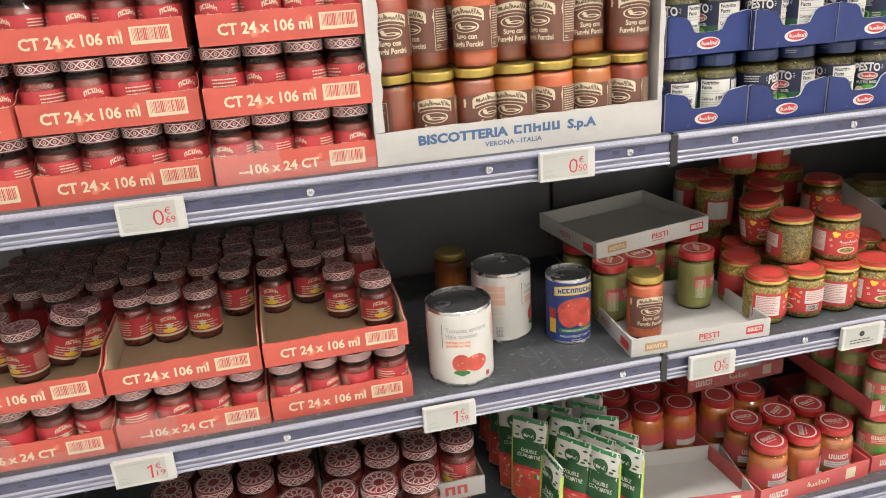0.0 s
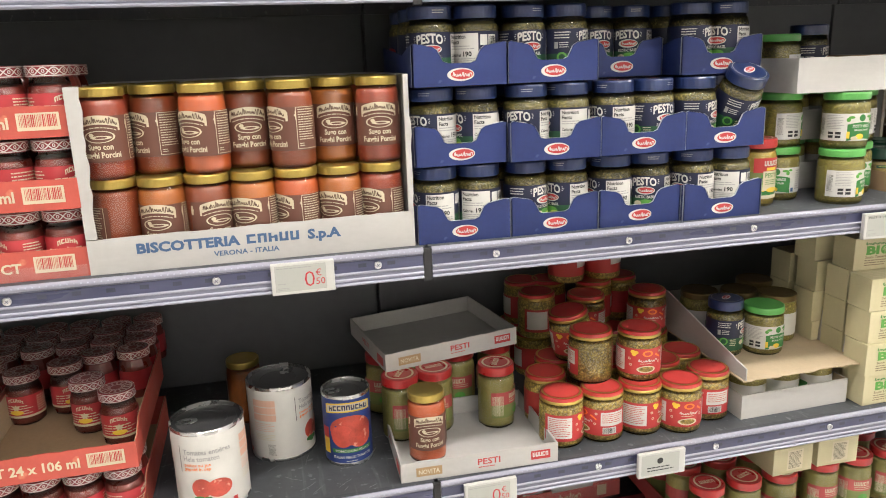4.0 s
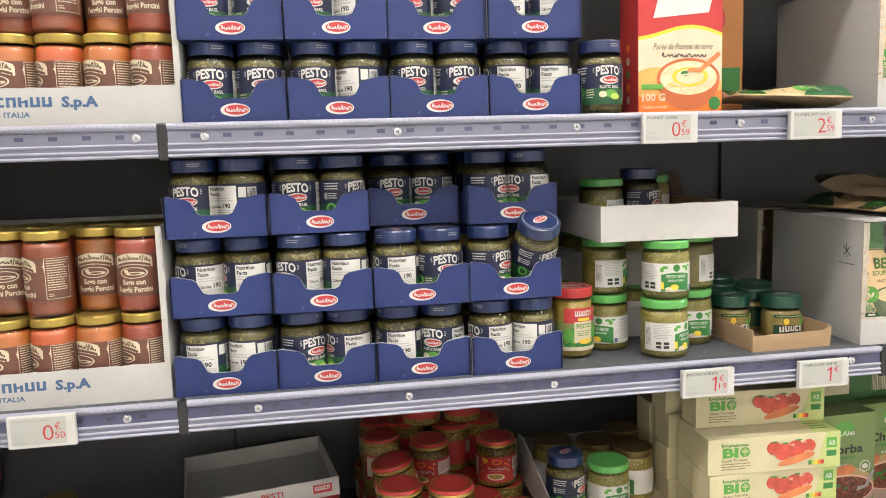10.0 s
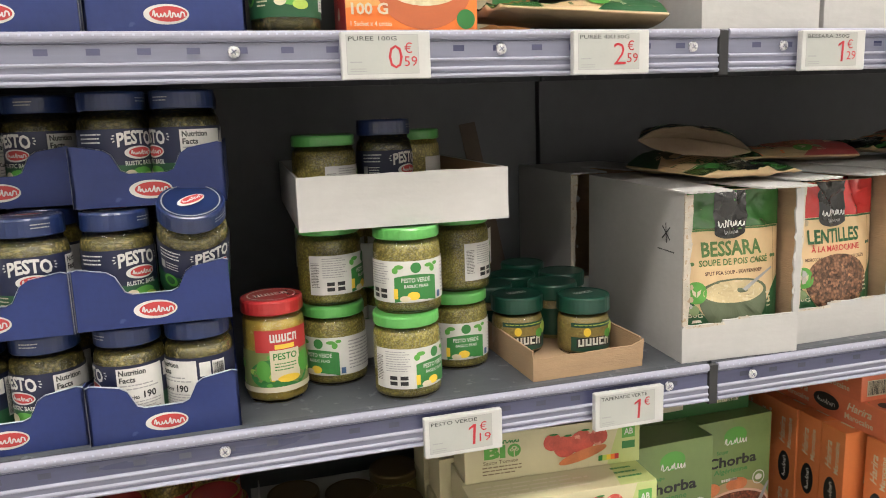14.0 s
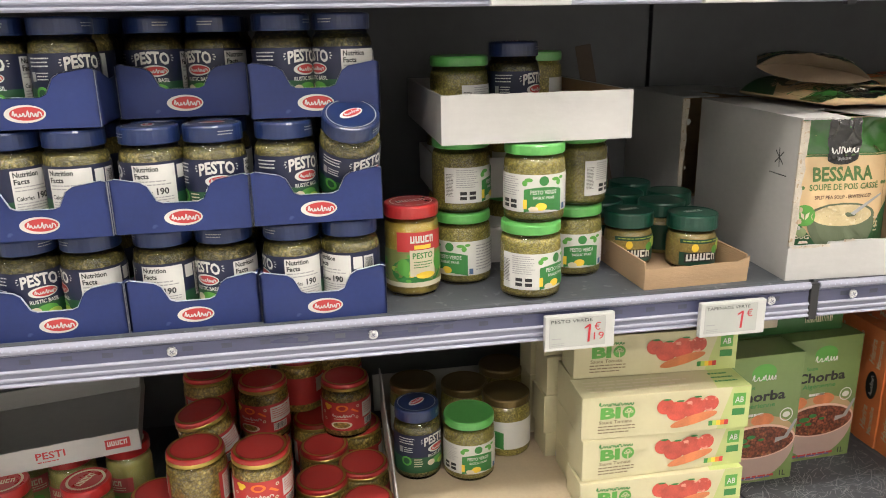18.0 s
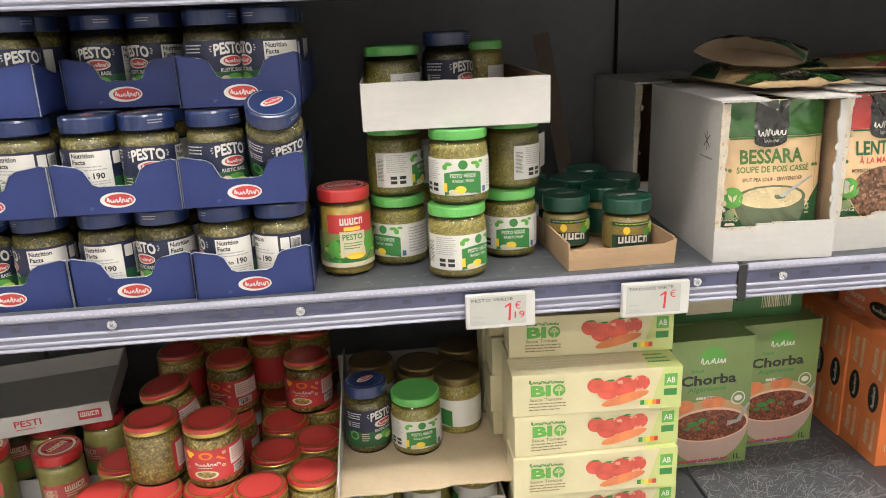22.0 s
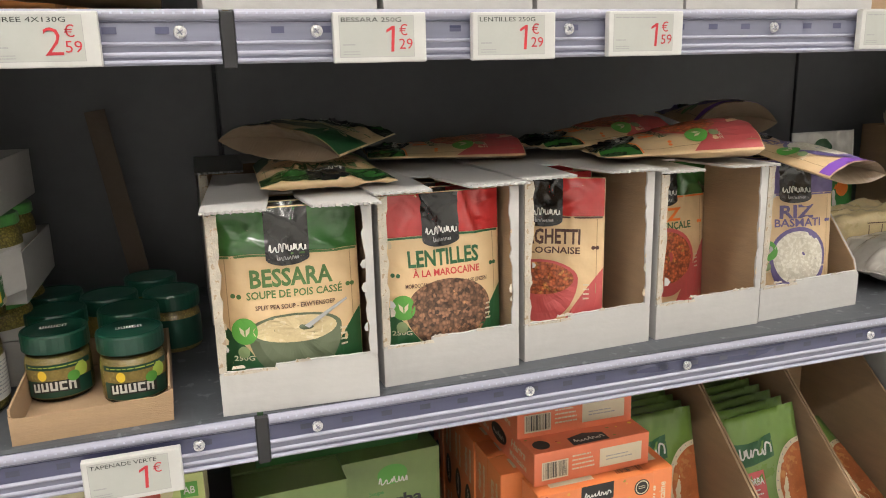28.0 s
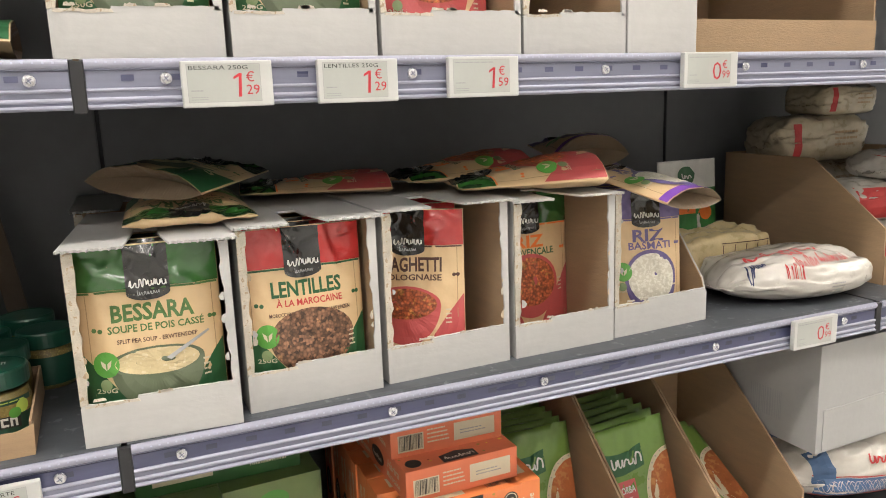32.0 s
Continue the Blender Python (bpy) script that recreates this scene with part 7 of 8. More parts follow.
        part("score_round", disc_patch(sf, -0.045 * w / 0.128, 0.0505, 0.0052, 0.0056, 0.0020, 16, 1), BADGE_PALE, b)
        words(sf, "250G", -0.045 * w / 0.128, 0.0425, 0.0045, INK_CREAM, b, 0.0010, width=0.018)
        bars(sf, 0.043 * w / 0.128, 0.050 * w / 0.128, 0.046, 0.066, 4, INK_CREAM, b, 0.0016, seed=8)
        return t
    return make


def poly_patch_grid(sf, u0, u1, v0, v1, o, left, n=8):
    """A corner field whose upper edge falls away towards the middle."""
    bm = bmesh.new()
    rows = []
    for i in range(n + 1):
        s = i / n
        u = u0 + (u1 - u0) * s
        k = (1 - s) if left else s
        rows.append([bm.verts.new(sf(u, v0 + (v1 - v0) * k ** 0.8 * j / 3, o)) for j in range(4)])
    for a, b in zip(rows, rows[1:]):
        for j in range(3):
            bm.faces.new((a[j], b[j], b[j + 1], a[j + 1]))
    return bm


BADGE = mat("glossy_black_film", (0.016, 0.016, 0.016), 0.26, coat=0.6, var=0.1, bump=0.8, bump_scale=42)
VIOLET = ink("violet_print", (0.20, 0.07, 0.42), coat=0.3)
BADGE_PALE = ink("sage_print", (0.22, 0.30, 0.14))
INK_MID = ink("mid_green_print", (0.07, 0.15, 0.04))
DKG = ink("dark_green_print", (0.018, 0.095, 0.032), coat=0.2)
MP1 = Kind(meal_pouch("soup_pouch", "kraft pouch of split pea soup with green top", POUCH_GREEN, INK_MID, "BESSARA", (("SOUPE DE POIS CASSÉ", INK_MID, 0.0068, 0.086), ("SPLIT PEA SOUP - ERWTENSOEP", INK_BROWN, 0.0040, 0.072)), SOUP, INK_BOWL, DKG, 1.0, (0.002, 0.069, 0.038, 0.0125)))
MP1F = Kind(meal_pouch("soup_pouch", "kraft pouch of split pea soup with green top", POUCH_GREEN, INK_MID, "BESSARA", (("SOUPE DE POIS CASSÉ", INK_MID, 0.0068, 0.086), ("SPLIT PEA SOUP - ERWTENSOEP", INK_BROWN, 0.0040, 0.072)), SOUP, INK_BOWL, DKG, 1.0, (0.002, 0.069, 0.038, 0.0125), bulge=0.020))
MP2 = Kind(meal_pouch("lentil_pouch", "kraft pouch of Moroccan lentils with red top", POUCH_RED, DKG, "LENTILLES", (("À LA MAROCAINE", INK_RED, 0.0068, 0.070), ("MOROCCAN LENTILS - MAROKKAANSE LINZEN", INK_BROWN, 0.0040, 0.086)), LENTIL, LENTIL, DKG, 2.0, (0.004, 0.065, 0.040, 0.026)))
MP3 = Kind(meal_pouch("spaghetti_pouch", "kraft pouch of spaghetti bolognese with red ends", POUCH_RED, INK_BROWN, "SPAGHETTI", (("BOLOGNAISE", INK_BROWN, 0.0068, 0.070),), SOUP_RED, INK_PINK, INK_PINK, 3.0, (-0.004, 0.071, 0.037, 0.018)))
MP4 = Kind(meal_pouch("rice_pouch", "kraft pouch of Provencal rice with red and green", POUCH_GREEN, INK_ORANGE, "RIZ", (("PROVENÇALE", DKG, 0.0085, 0.070),), SOUP_RED, INK_PINK, INK_PINK, 4.0, (0.0, 0.064, 0.037, 0.032)))
MP4F = Kind(meal_pouch("rice_pouch", "kraft pouch of Provencal rice with red and green", POUCH_GREEN, INK_ORANGE, "RIZ", (("PROVENÇALE", DKG, 0.0085, 0.070),), SOUP_RED, INK_PINK, INK_PINK, 4.0, (0.0, 0.064, 0.037, 0.032), bulge=0.027))
MP5 = Kind(meal_pouch("rice_pouch", "beige pouch of basmati rice with purple print", INK_PURPLE, INK_PURPLE, "RIZ", (("BASMATI", INK_PURPLE, 0.0095, 0.060),), RICE, INK_PURPLE, None, 5.0, (0.004, 0.060, 0.033, 0.033), 0.104))
MP5F = Kind(meal_pouch("rice_pouch", "beige pouch of basmati rice with purple print", INK_PURPLE, INK_PURPLE, "RIZ", (("BASMATI", INK_PURPLE, 0.0095, 0.060),), RICE, INK_PURPLE, None, 5.0, (0.004, 0.060, 0.033, 0.033), 0.104, bulge=0.027))


def display_case(w, h, d, seed, topped=True):
    t = thing("display_case", "white corrugated display case with torn front opening" if topped else "white corrugated display case cut low at the side", "box", "white display cases")
    r_ = random.Random(seed)
    th, lip = 0.0032, 0.045
    part("base", cuboid(0.001, w - 0.001, 0.001, d, 0, 0.002), KRAFT, t)
    panel(t, "front_lip", [(0, 0), (w, 0), (w, lip - 0.006)] + torn((w - 0.004, lip), (w * 0.35, lip - 0.001), 12, 0.0005, r_) + torn((w * 0.34, lip - 0.005), (0.004, lip - 0.003), 6, 0.0008, r_) + [(0, lip - 0.006)], (0, 0, 0), (1, 0, 0), (0, 0, 1), th, WCARD)
    part("torn_paper", prism(torn((0.004, lip - 0.0065), (w * 0.36, lip - 0.0065), 9, 0.0007, r_) + torn((w * 0.35, lip - 0.0035), (0.004, lip - 0.004), 9, 0.0007, r_), -0.0006), TORN, t, "brown torn paper layer")
    for o, u, left in (((w, th + 0.0002, 0), (0, 1, 0), 0), ((0, d, 0), (0, -1, 0), 1)):
        dd = d - th
        pts = rect(dd, h) if topped or left else [(0, 0), (dd, 0), (dd, h), (dd * 0.55, h), (0.004, lip + 0.012), (0, lip)]
        panel(t, "side_panel", pts, o, u, (0, 0, 1), th * 0.6, WCARD)
        panel(t, "liner", [(a, max(0, b - 0.0006)) for a, b in pts], (o[0] + (0.0021 if left else -0.0021), o[1], 0), u, (0, 0, 1), th * 0.4, KRAFT, "bare brown inside of the card")
    panel(t, "back_panel", rect(w - 2 * th, h), (w - th, d, 0), (-1, 0, 0), (0, 0, 1), th, KRAFT)
    for side in (0, 1):
        x0 = 0 if not side else w
        k = 1 if not side else -1
        edge = torn((0.0095, h - 0.002), (0.0065, lip - 0.004), 16, 0.0016, r_)
        if topped or not side:
            pts = [(0, lip - 0.004), (0, h - 0.002)] + edge
            part("torn_edge", prism([(x0 + k * a, b) for a, b in pts], th * 0.8), WCARD if side else TORN, t, "ragged torn card edge")
    for i in range(6 if topped else 3):
        side, z, s = r_.choice((0, 1)) if topped else 0, r_.uniform(lip + 0.01, h - 0.02), r_.uniform(0.002, 0.0048)
        k, x0 = (1, 0.008) if not side else (-1, w - 0.008)
        pts = [(x0, z - s), (x0 + k * s * 0.7, z - s * 0.8), (x0 + k * s * r_.uniform(0.8, 1.3), z + s * 0.1), (x0 + k * s * 0.6, z + s * 0.9), (x0, z + s * 1.1)]
        part("torn_flake", prism(pts, 0.0006, lambda a, b, q, x0=x0: (a, -0.0012 - abs(a - x0) * 0.5 + q, b)), r_.choice((TORN, WCARD, WCARD, KRAFT_PALE)), t, "curled flake of torn card")
    for i in range(3):
        u, s = r_.uniform(0.01, w - 0.02), r_.uniform(0.003, 0.007)
        part("torn_flake", prism(torn((u, lip - 0.0012), (u + s * 2.4, lip - 0.0010), 4, 0.0004, r_) + torn((u + s * 2.2, lip + 0.0012), (u + 0.001, lip + 0.0016), 4, 0.0008, r_), -0.0007), TORN, t, "torn paper on the lip")
    if topped:
        f = lambda u, v, hh: (u, v, h + hh)

        def notched(a, b, n):
            """A flap edge torn along its perforation: rounded teeth of uneven depth."""
            out = []
            for i in range(n * 4 + 1):
                k = i / (n * 4)
                tooth = 0.0055 * max(0.0, math.sin(i * math.pi / 2 + 0.4)) * r_.uniform(0.4, 1.3)
                out.append((a[0] + (b[0] - a[0]) * k, a[1] + (b[1] - a[1]) * k - tooth + r_.uniform(-0.0008, 0.0008)))
            return out
        part("top_flap", prism(notched((-0.004, -0.003), (w * 0.36, -0.005), 9) + [(w * 0.40, 0.075), (w * 0.40, d), (0, d)], 0.0022, f), WCARD, t)
        part("top_flap", prism(notched((w * 0.63, -0.002), (w + 0.008, -0.007), 10) + [(w - 0.001, d), (w * 0.56, d), (w * 0.56, 0.06)], 0.0022, f), WCARD, t)
        part("top_panel", prism([(w * 0.402, 0.085), (w * 0.558, 0.085), (w * 0.558, d), (w * 0.402, d)], 0.0022, f), WCARD, t)
    return t


CASES = ((0.968, 0.0125, -3.2, 0.142, 0.1845, 21), (1.1195, 0.022, 1.8, 0.1425, 0.1885, 22), (1.271, 0.032, 2.4, 0.1525, 0.1905, 23), (1.432, 0.038, 1.4, 0.1405, 0.186, 24))
for (x, y, a, w, h, sd), kk, (px, py) in zip(CASES, (MP1, MP2, MP3, MP4), ((0.0675, 0.0245), (0.0685, 0.0245), (0.052, 0.056), (0.072, 0.098))):
    c = display_case(w, h, 0.245, sd)
    c.matrix_basis = pose(x, y, S2, 0, 0, a)
    if sd == 21:
        side = [q for q in c.children if q.name.startswith("side_panel")][1]
        sf = plane_at((0, 0.245, 0), (0, -1, 0), (0, 0, 1))
        for q in (40, -40, 85):
            bm = grid_patch(sf, -0.011, 0.011, -0.0008, 0.0008, 0.0006)
            bmesh.ops.rotate(bm, verts=bm.verts, cent=(0, 0.245, 0), matrix=Matrix.Rotation(radians(q), 3, "X"))
            bmesh.ops.translate(bm, verts=bm.verts, vec=(0, -0.208, 0.138))
            part("no_knife_mark", bm, INK_BLACK, side)
        bars(sf, 0.190, 0.228, 0.116, 0.120, 1, INK_BLACK, side, 0.0006, seed=4)
    m = pose(x, y, S2, 0, 0, a)
    for n in range(3):
        p = m @ Vector((px, py + 0.03 * n, 0.0022))
        kk.put(p.x + (0.012 * n if kk is MP3 else 0), p.y + (0.012 * n if kk is MP3 else 0), p.z, a + ((0, 2, -2)[n] if kk is not MP3 else (-34, -18, 0)[n]), -2 - n)
c = display_case(0.155, 0.185, 0.2, 25, topped=False)
c.matrix_basis = pose(1.5775, 0.046, S2, 0, 0, 3.2)
for n in range(3):
    MP5.put(1.655 + 0.006 * n, 0.086 + 0.03 * n, S2 + 0.0022, -12, -4 - n)

# pouches thrown on top of the cases
MP1F.put(1.090, 0.236, S2 + 0.196, 178, -90, 0, label="plump kraft and green pouch lying on the cases")
MP1F.put(1.043, 0.111, S2 + 0.2270, -32, -88, 7, label="plump kraft and green pouch lying on another")
MP4.put(1.335, 0.215, S2 + 0.201, 82, -89, 0, label="kraft, green and red pouch lying on the cases")
MP4F.put(1.568, 0.096, S2 + 0.206, 80, -91, 0, label="plump rice pouch lying on the cases")
MP4F.put(1.520, 0.215, S2 + 0.207, 98, -90, 2, label="plump rice pouch lying on the cases")
MP5F.put(1.612, 0.150, S2 + 0.222, -18, -87, -2, label="pale rice pouch lying on the cases")
MP5.put(1.668, 0.010, S2 + 0.171, 12, -79, 3, label="rice pouch with purple edge lying on the cases")
display_case(0.142, 0.186, 0.185, 77).matrix_basis = pose(0.966, 0.280, S2, 0, 0, 1)
# The strip's brown is darkened to carry the deep shade at the shelf back.
strip = thing("cardboard_strip", "narrow brown cardboard strip leaning at the back, darkened for shade", "cardboard")
part("strip", cuboid(-0.012, 0.012, -0.0015, 0.0015, 0, 0.265, 0.0006), SHADED_KRAFT, strip)
strip.matrix_basis = pose(0.893, 0.350, S2, -8, -9, 0)


def bag(name, label, material, w, d, h, seed, category="bag", q=2.6, crease=0.06):
    t = thing(name, label, category)
    bm = bmesh.new()
    bmesh.ops.create_icosphere(bm, subdivisions=6 if w > 0.24 else 5, radius=1)
    for v in bm.verts:
        p = v.co.copy()
        k = (abs(p.x) ** q + abs(p.y) ** q + abs(p.z) ** q) ** (-1 / q)
        p *= k
        edge = max(0.0, abs(p.x) - 0.75) / 0.25 * (1 if q < 4 else 0.3)
        z = p.z * (1 - 0.75 * edge ** 1.5)
        wob = 0.10 * noise.noise(p * 1.7 + Vector((seed, 0, 0))) + 0.05 * noise.noise(p * 4.5 + Vector((0, seed, 0)))
        ridge = max(0.0, 1 - 3.0 * abs(noise.noise(Vector((p.x * 2.6 + p.y, p.y * 3.4 - p.x, p.z * 3 + seed))))) ** 2
        ridge += 0.6 * max(0.0, 1 - 4.0 * abs(noise.noise(Vector((p.x * 7, p.y * 5 + p.x * 3, p.z * 5 + seed + 7))))) ** 2
        wob -= crease * ridge * (0.6 + edge)
        fin = max(0.0, abs(p.x) - 0.92) / 0.08 * (1 if q < 4 else 0)
        v.co = (p.x * w / 2 * (1 + wob * 0.4), p.y * d / 2 * (1 + wob * 0.5 + 0.12 * fin), max(0.0, (z * (1 - 0.8 * fin) * 0.5 + 0.5 - 0.12 * edge + wob * (p.z > -0.2))) * h)
    tree = BVHTree.FromBMesh(bm)

    def front(u, v, o=0.0):
        hit = tree.ray_cast(Vector((u, -1, v)), Vector((0, 1, 0)))[0]
        return (hit or Vector((u, 0, v))) - Vector((0, o, 0))

    def above(u, v, o=0.0):
        hit = tree.ray_cast(Vector((u, v, 1)), Vector((0, -0.25, -1)).normalized())[0]
        return (hit or Vector((u, v, h * 0.5))) + Vector((0, -o * 0.4, o))
    b = part("sack", bm, material, t, smooth=True)
    return t, b, front, above


flour, fb, ff, fa_ = bag("flour_bag", "white plastic bag with red writing lying on the shelf", BAG, 0.268, 0.150, 0.070, 3, q=2.3, crease=0.022)
flour.matrix_basis = pose(1.922, 0.098, S2, 0, 0, -11)
for i, (u, v, w_) in enumerate(((-0.065, 0.215, 0.020), (-0.03, 0.222, 0.018), (-0.018, 0.200, 0.014), (0.012, 0.212, 0.016))):
    scrawl(lambda a, b, o=0.0: fa_(a, b, o), u - w_, u + w_, v - 0.010, v + 0.012, 3, INK_RED, fb, 0.0012, seed=i)
for i in range(7):
    u = -0.060 + 0.020 * i
    scrawl(lambda a, b, o=0.0: fa_(a, b + 0.25 * (a - 0.0), o), u - 0.008, u + 0.007, 0.172, 0.190, 3, INK_RED, fb, 0.0012, seed=20 + i)
scrawl(fa_, -0.095, -0.070, 0.185, 0.200, 4, INK_NAVY, fb, 0.0012)
bars(ff, 0.020, 0.045, 0.014, 0.034, 4, INK_GREY, fb, 0.0012, seed=4)
pasta, pb, pf, _ = bag("semolina_bag", "block-shaped clear bag of yellow semolina", SEMO, 0.168, 0.080, 0.088, 6, q=6.0, crease=0.03)
pasta.matrix_basis = pose(1.885, 0.205, S2, 0, 0, -4)
for z0, z1, u0, u1 in ((0.046, 0.0475, -0.02, 0.072), (0.071, 0.0725, -0.02, 0.072)):
    part("print_rule", grid_patch(pf, u0, u1, z0, z1, 0.0012, 14, 1), INK_BROWN, pb)
for i in range(5):
    part("print_tick", grid_patch(pf, -0.018 + 0.0215 * i, -0.0165 + 0.0215 * i, 0.050, 0.069, 0.0012, 1, 5), INK_BROWN, pb)


def grain_pouch():
    t = thing("grain_pouch", "upright white and green pouch of grains", "pouch")
    b, sf = pouch_body(t, 0.125, 0.188, 0.012, 9.0, INK_WHITE)
    part("green_field", grid_patch(sf, -0.062, 0.062, 0.02, 0.138, 0.0006, 12, 8), INK_GREEN, b)
    part("brand_round", disc_patch(sf, -0.006, 0.160, 0.017, 0.017, 0.0016, 26, 9), DKG, b)
    scrawl(sf, -0.016, 0.004, 0.156, 0.165, 3, INK_WHITE, b, 0.0035)
    bars(sf, -0.02, 0.035, 0.12, 0.135, 1, INK_WHITE, b, 0.001, seed=2)
    part("orange_band", grid_patch(sf, -0.03, 0.02, 0.095, 0.112, 0.001, 4, 1), INK_ORANGE, b)
    part("orange_round", disc_patch(sf, 0.034, 0.095, 0.015, 0.013, 0.0012, 18, 1), INK_ORANGE, b)
    return t


grain_pouch().matrix_basis = pose(1.925, 0.312, S2, -4, 0, 0)


def sloped_carton(w, d, hb, hf, slope_y, material, label, lip_mat=None):
    t = thing("display_carton", label, "box", "brown display cartons")
    part("base", cuboid(0.001, w - 0.001, 0.001, d, 0, 0.002), material, t)
    for x, u in ((w, 1), (0, -1)):
        pts = [(0, 0), (d - 0.004, 0), (d - 0.004, hb), (slope_y, hb), (0.0, hf)]
        if u < 0:
            pts = [(d - 0.004 - a, b) for a, b in pts][::-1]
        panel(t, "side_panel", pts, (x, 0.003 if u > 0 else d - 0.001, 0), (0, u, 0), (0, 0, 1), 0.003, material)
    panel(t, "front_lip", rect(w, 0.045), (0, 0, 0), (1, 0, 0), (0, 0, 1), 0.0025, lip_mat or material)
    panel(t, "back_panel", rect(w, hb), (w, d, 0), (-1, 0, 0), (0, 0, 1), 0.003, material)
    if lip_mat:
        sf = plane_at((0, 0, 0), (1, 0, 0), (0, 0, 1))
        part("brand_flag", poly_patch(sf, [(0.016, 0.012), (0.060, 0.016), (0.064, 0.036), (0.018, 0.032)], 0.0005), INK_WHITE, t)
        scrawl(sf, 0.022, 0.058, 0.018, 0.029, 5, INK_GREEN, t, 0.0009)
        words(sf, "SOUPE", 0.095, 0.016, 0.012, INK_WHITE, t, 0.0005, width=0.050)
    return t


SACHET_GREEN = mat("green_sachet_film", (0.135, 0.235, 0.045), 0.3, coat=0.4, var=0.18, scale=14, bump=0.4, bump_scale=40)
SACHET_SOUP = mat("printed_sachet_soup", (0.40, 0.12, 0.04), 0.4, var=0.35, scale=45, spot=(0.50, 0.22, 0.08), spot_scale=60, spot_at=0.56)


def soup_sachet():
    t = thing("soup_sachet", "flat green sachet of soup with bowl picture", "pouch", "green soup sachets")
    b, sf = pouch_body(t, 0.115, 0.185, 0.005, 12.0, SACHET_GREEN, gusset=False)
    part("brand_flag", grid_patch(lambda u, v, o=0.0: sf(u, v + 0.004 * math.sin(u * 60), o), -0.050, 0.012, 0.118, 0.150, 0.0006, 8, 3), DKG, b)
    scrawl(sf, -0.042, 0.008, 0.126, 0.142, 5, INK_WHITE, b, 0.0014)
    part("red_field", grid_patch(sf, -0.050, -0.008, 0.062, 0.106, 0.0006, 4, 2), INK_PINK, b)
    words(sf, "CHORBA", -0.029, 0.088, 0.010, INK_WHITE, b, 0.0010, width=0.036, bold=0.02)
    bars(sf, -0.047, -0.012, 0.066, 0.083, 3, INK_WHITE, b, 0.001, seed=3)
    half = (math.pi / 2, math.pi * 1.5)
    part("bowl_rim", disc_patch(sf, 0.0565, 0.074, 0.050, 0.064, 0.0012, 28, 4, *half), INK_CREAM, b, "white crimped dish")
    part("soup", disc_patch(sf, 0.0567, 0.074, 0.0435, 0.057, 0.0016, 28, 4, *half), SACHET_SOUP, b)
    for i in range(15):
        a = math.pi * (0.53 + 0.94 * i / 14)
        part("crimp", disc_patch(sf, 0.0565 + 0.0475 * math.cos(a), 0.074 + 0.0610 * math.sin(a), 0.0012, 0.0012, 0.0018, 6, 1), INK_GREY, b)
    part("tomato", disc_patch(sf, 0.010, 0.008, 0.024, 0.007, 0.0020, 18, 1), TOMATO, b)
    return t


KS = Kind(soup_sachet)
for i, x in enumerate((1.458, 1.6035, 1.7485)):
    sloped_carton(0.1435, 0.28, 0.215, 0.075, 0.165, KRAFT, "brown display carton with green printed front lip", DKGREENCARD).matrix_basis = pose(x, 0.012, S3)
    for n in range((5, 6, 2)[i]):
        if i < 2:
            KS.put(x + 0.0715, (0.132, 0.085)[i] + (0.020, 0.022)[i] * n, S3 + 0.003, 0, -14, (0, -4)[i])
        else:
            KS.put(x + 0.072, 0.072 + 0.02 * n, S3 + 0.003, 0, -62)


def rice_box():
    t = thing("carton", "white corrugated carton resting on a rice bag", "box")
    # White card greyed: the shade on this carton is put into its colour.
    b = part("box", cuboid(0, 0.30, 0, 0.32, 0, 0.165, 0.001), SHADED_BOX, t)
    f = plane_at((0, 0, 0), (1, 0, 0), (0, 0, 1))
    part("perforated_flap", prism(torn((0.012, 0.004), (0.298, 0.004), 6, 0.0004, random.Random(2)) + torn((0.298, 0.072), (0.155, 0.062), 6, 0.001, random.Random(3)) + torn((0.15, 0.068), (0.012, 0.066), 6, 0.001, random.Random(4)), -0.0015), SHADED_BOX, b, "perforated tear-off panel")
    l = plane_at((0, 0.32, 0), (0, -1, 0), (0, 0, 1))
    bars(l, 0.20, 0.26, 0.03, 0.075, 16, INK_GREY, b, 0.0006, upright=True, name="barcode")
    return t


rice_box().matrix_basis = pose(1.905, 0.012, S3 + 0.128, 0, 0, 2)
rb, rbb, rf, _ = bag("rice_bag", "large white bag of rice with blue patterned border", BAG, 0.42, 0.33, 0.132, 11, crease=0.03)
rb.matrix_basis = pose(2.115, 0.170, S3, 0, 0, 1)
part("blue_band", grid_patch(rf, -0.165, 0.14, 0.036, 0.062, 0.0015, 26, 3), INK_BLUE, rbb, "blue border band")
part("red_line", grid_patch(rf, -0.165, 0.14, 0.031, 0.034, 0.0015, 26, 1), INK_RED, rbb)
part("blue_band", grid_patch(lambda u, v, o=0.0: rf(-0.163 - 0.012 * v + u, 0.062 + 0.050 * v, o), 0.0, 0.026, 0.0, 1.0, 0.0018, 3, 8), INK_BLUE, rbb, "blue border band")
for k in range(2):
    pts = [(-0.163 + 0.0035 * i, 0.049 + 0.0095 * math.sin(i * 0.9 + k * math.pi)) for i in range(86)]
    for r_off in (0.0, 0.0045):
        bm = bmesh.new()
        for (a, c), (e, g) in zip(pts, pts[1:]):
            bm.faces.new([bm.verts.new(rf(p, q, 0.0022)) for p, q in ((a + r_off, c - 0.0006), (e + r_off, g - 0.0006), (e + r_off, g + 0.0006), (a + r_off, c + 0.0006))])
        part("wave_print", bm, LACE, rbb, "fine pale lattice line")
part("red_line", grid_patch(rf, -0.165, 0.14, 0.0635, 0.0655, 0.0015, 26, 1), INK_RED, rbb)
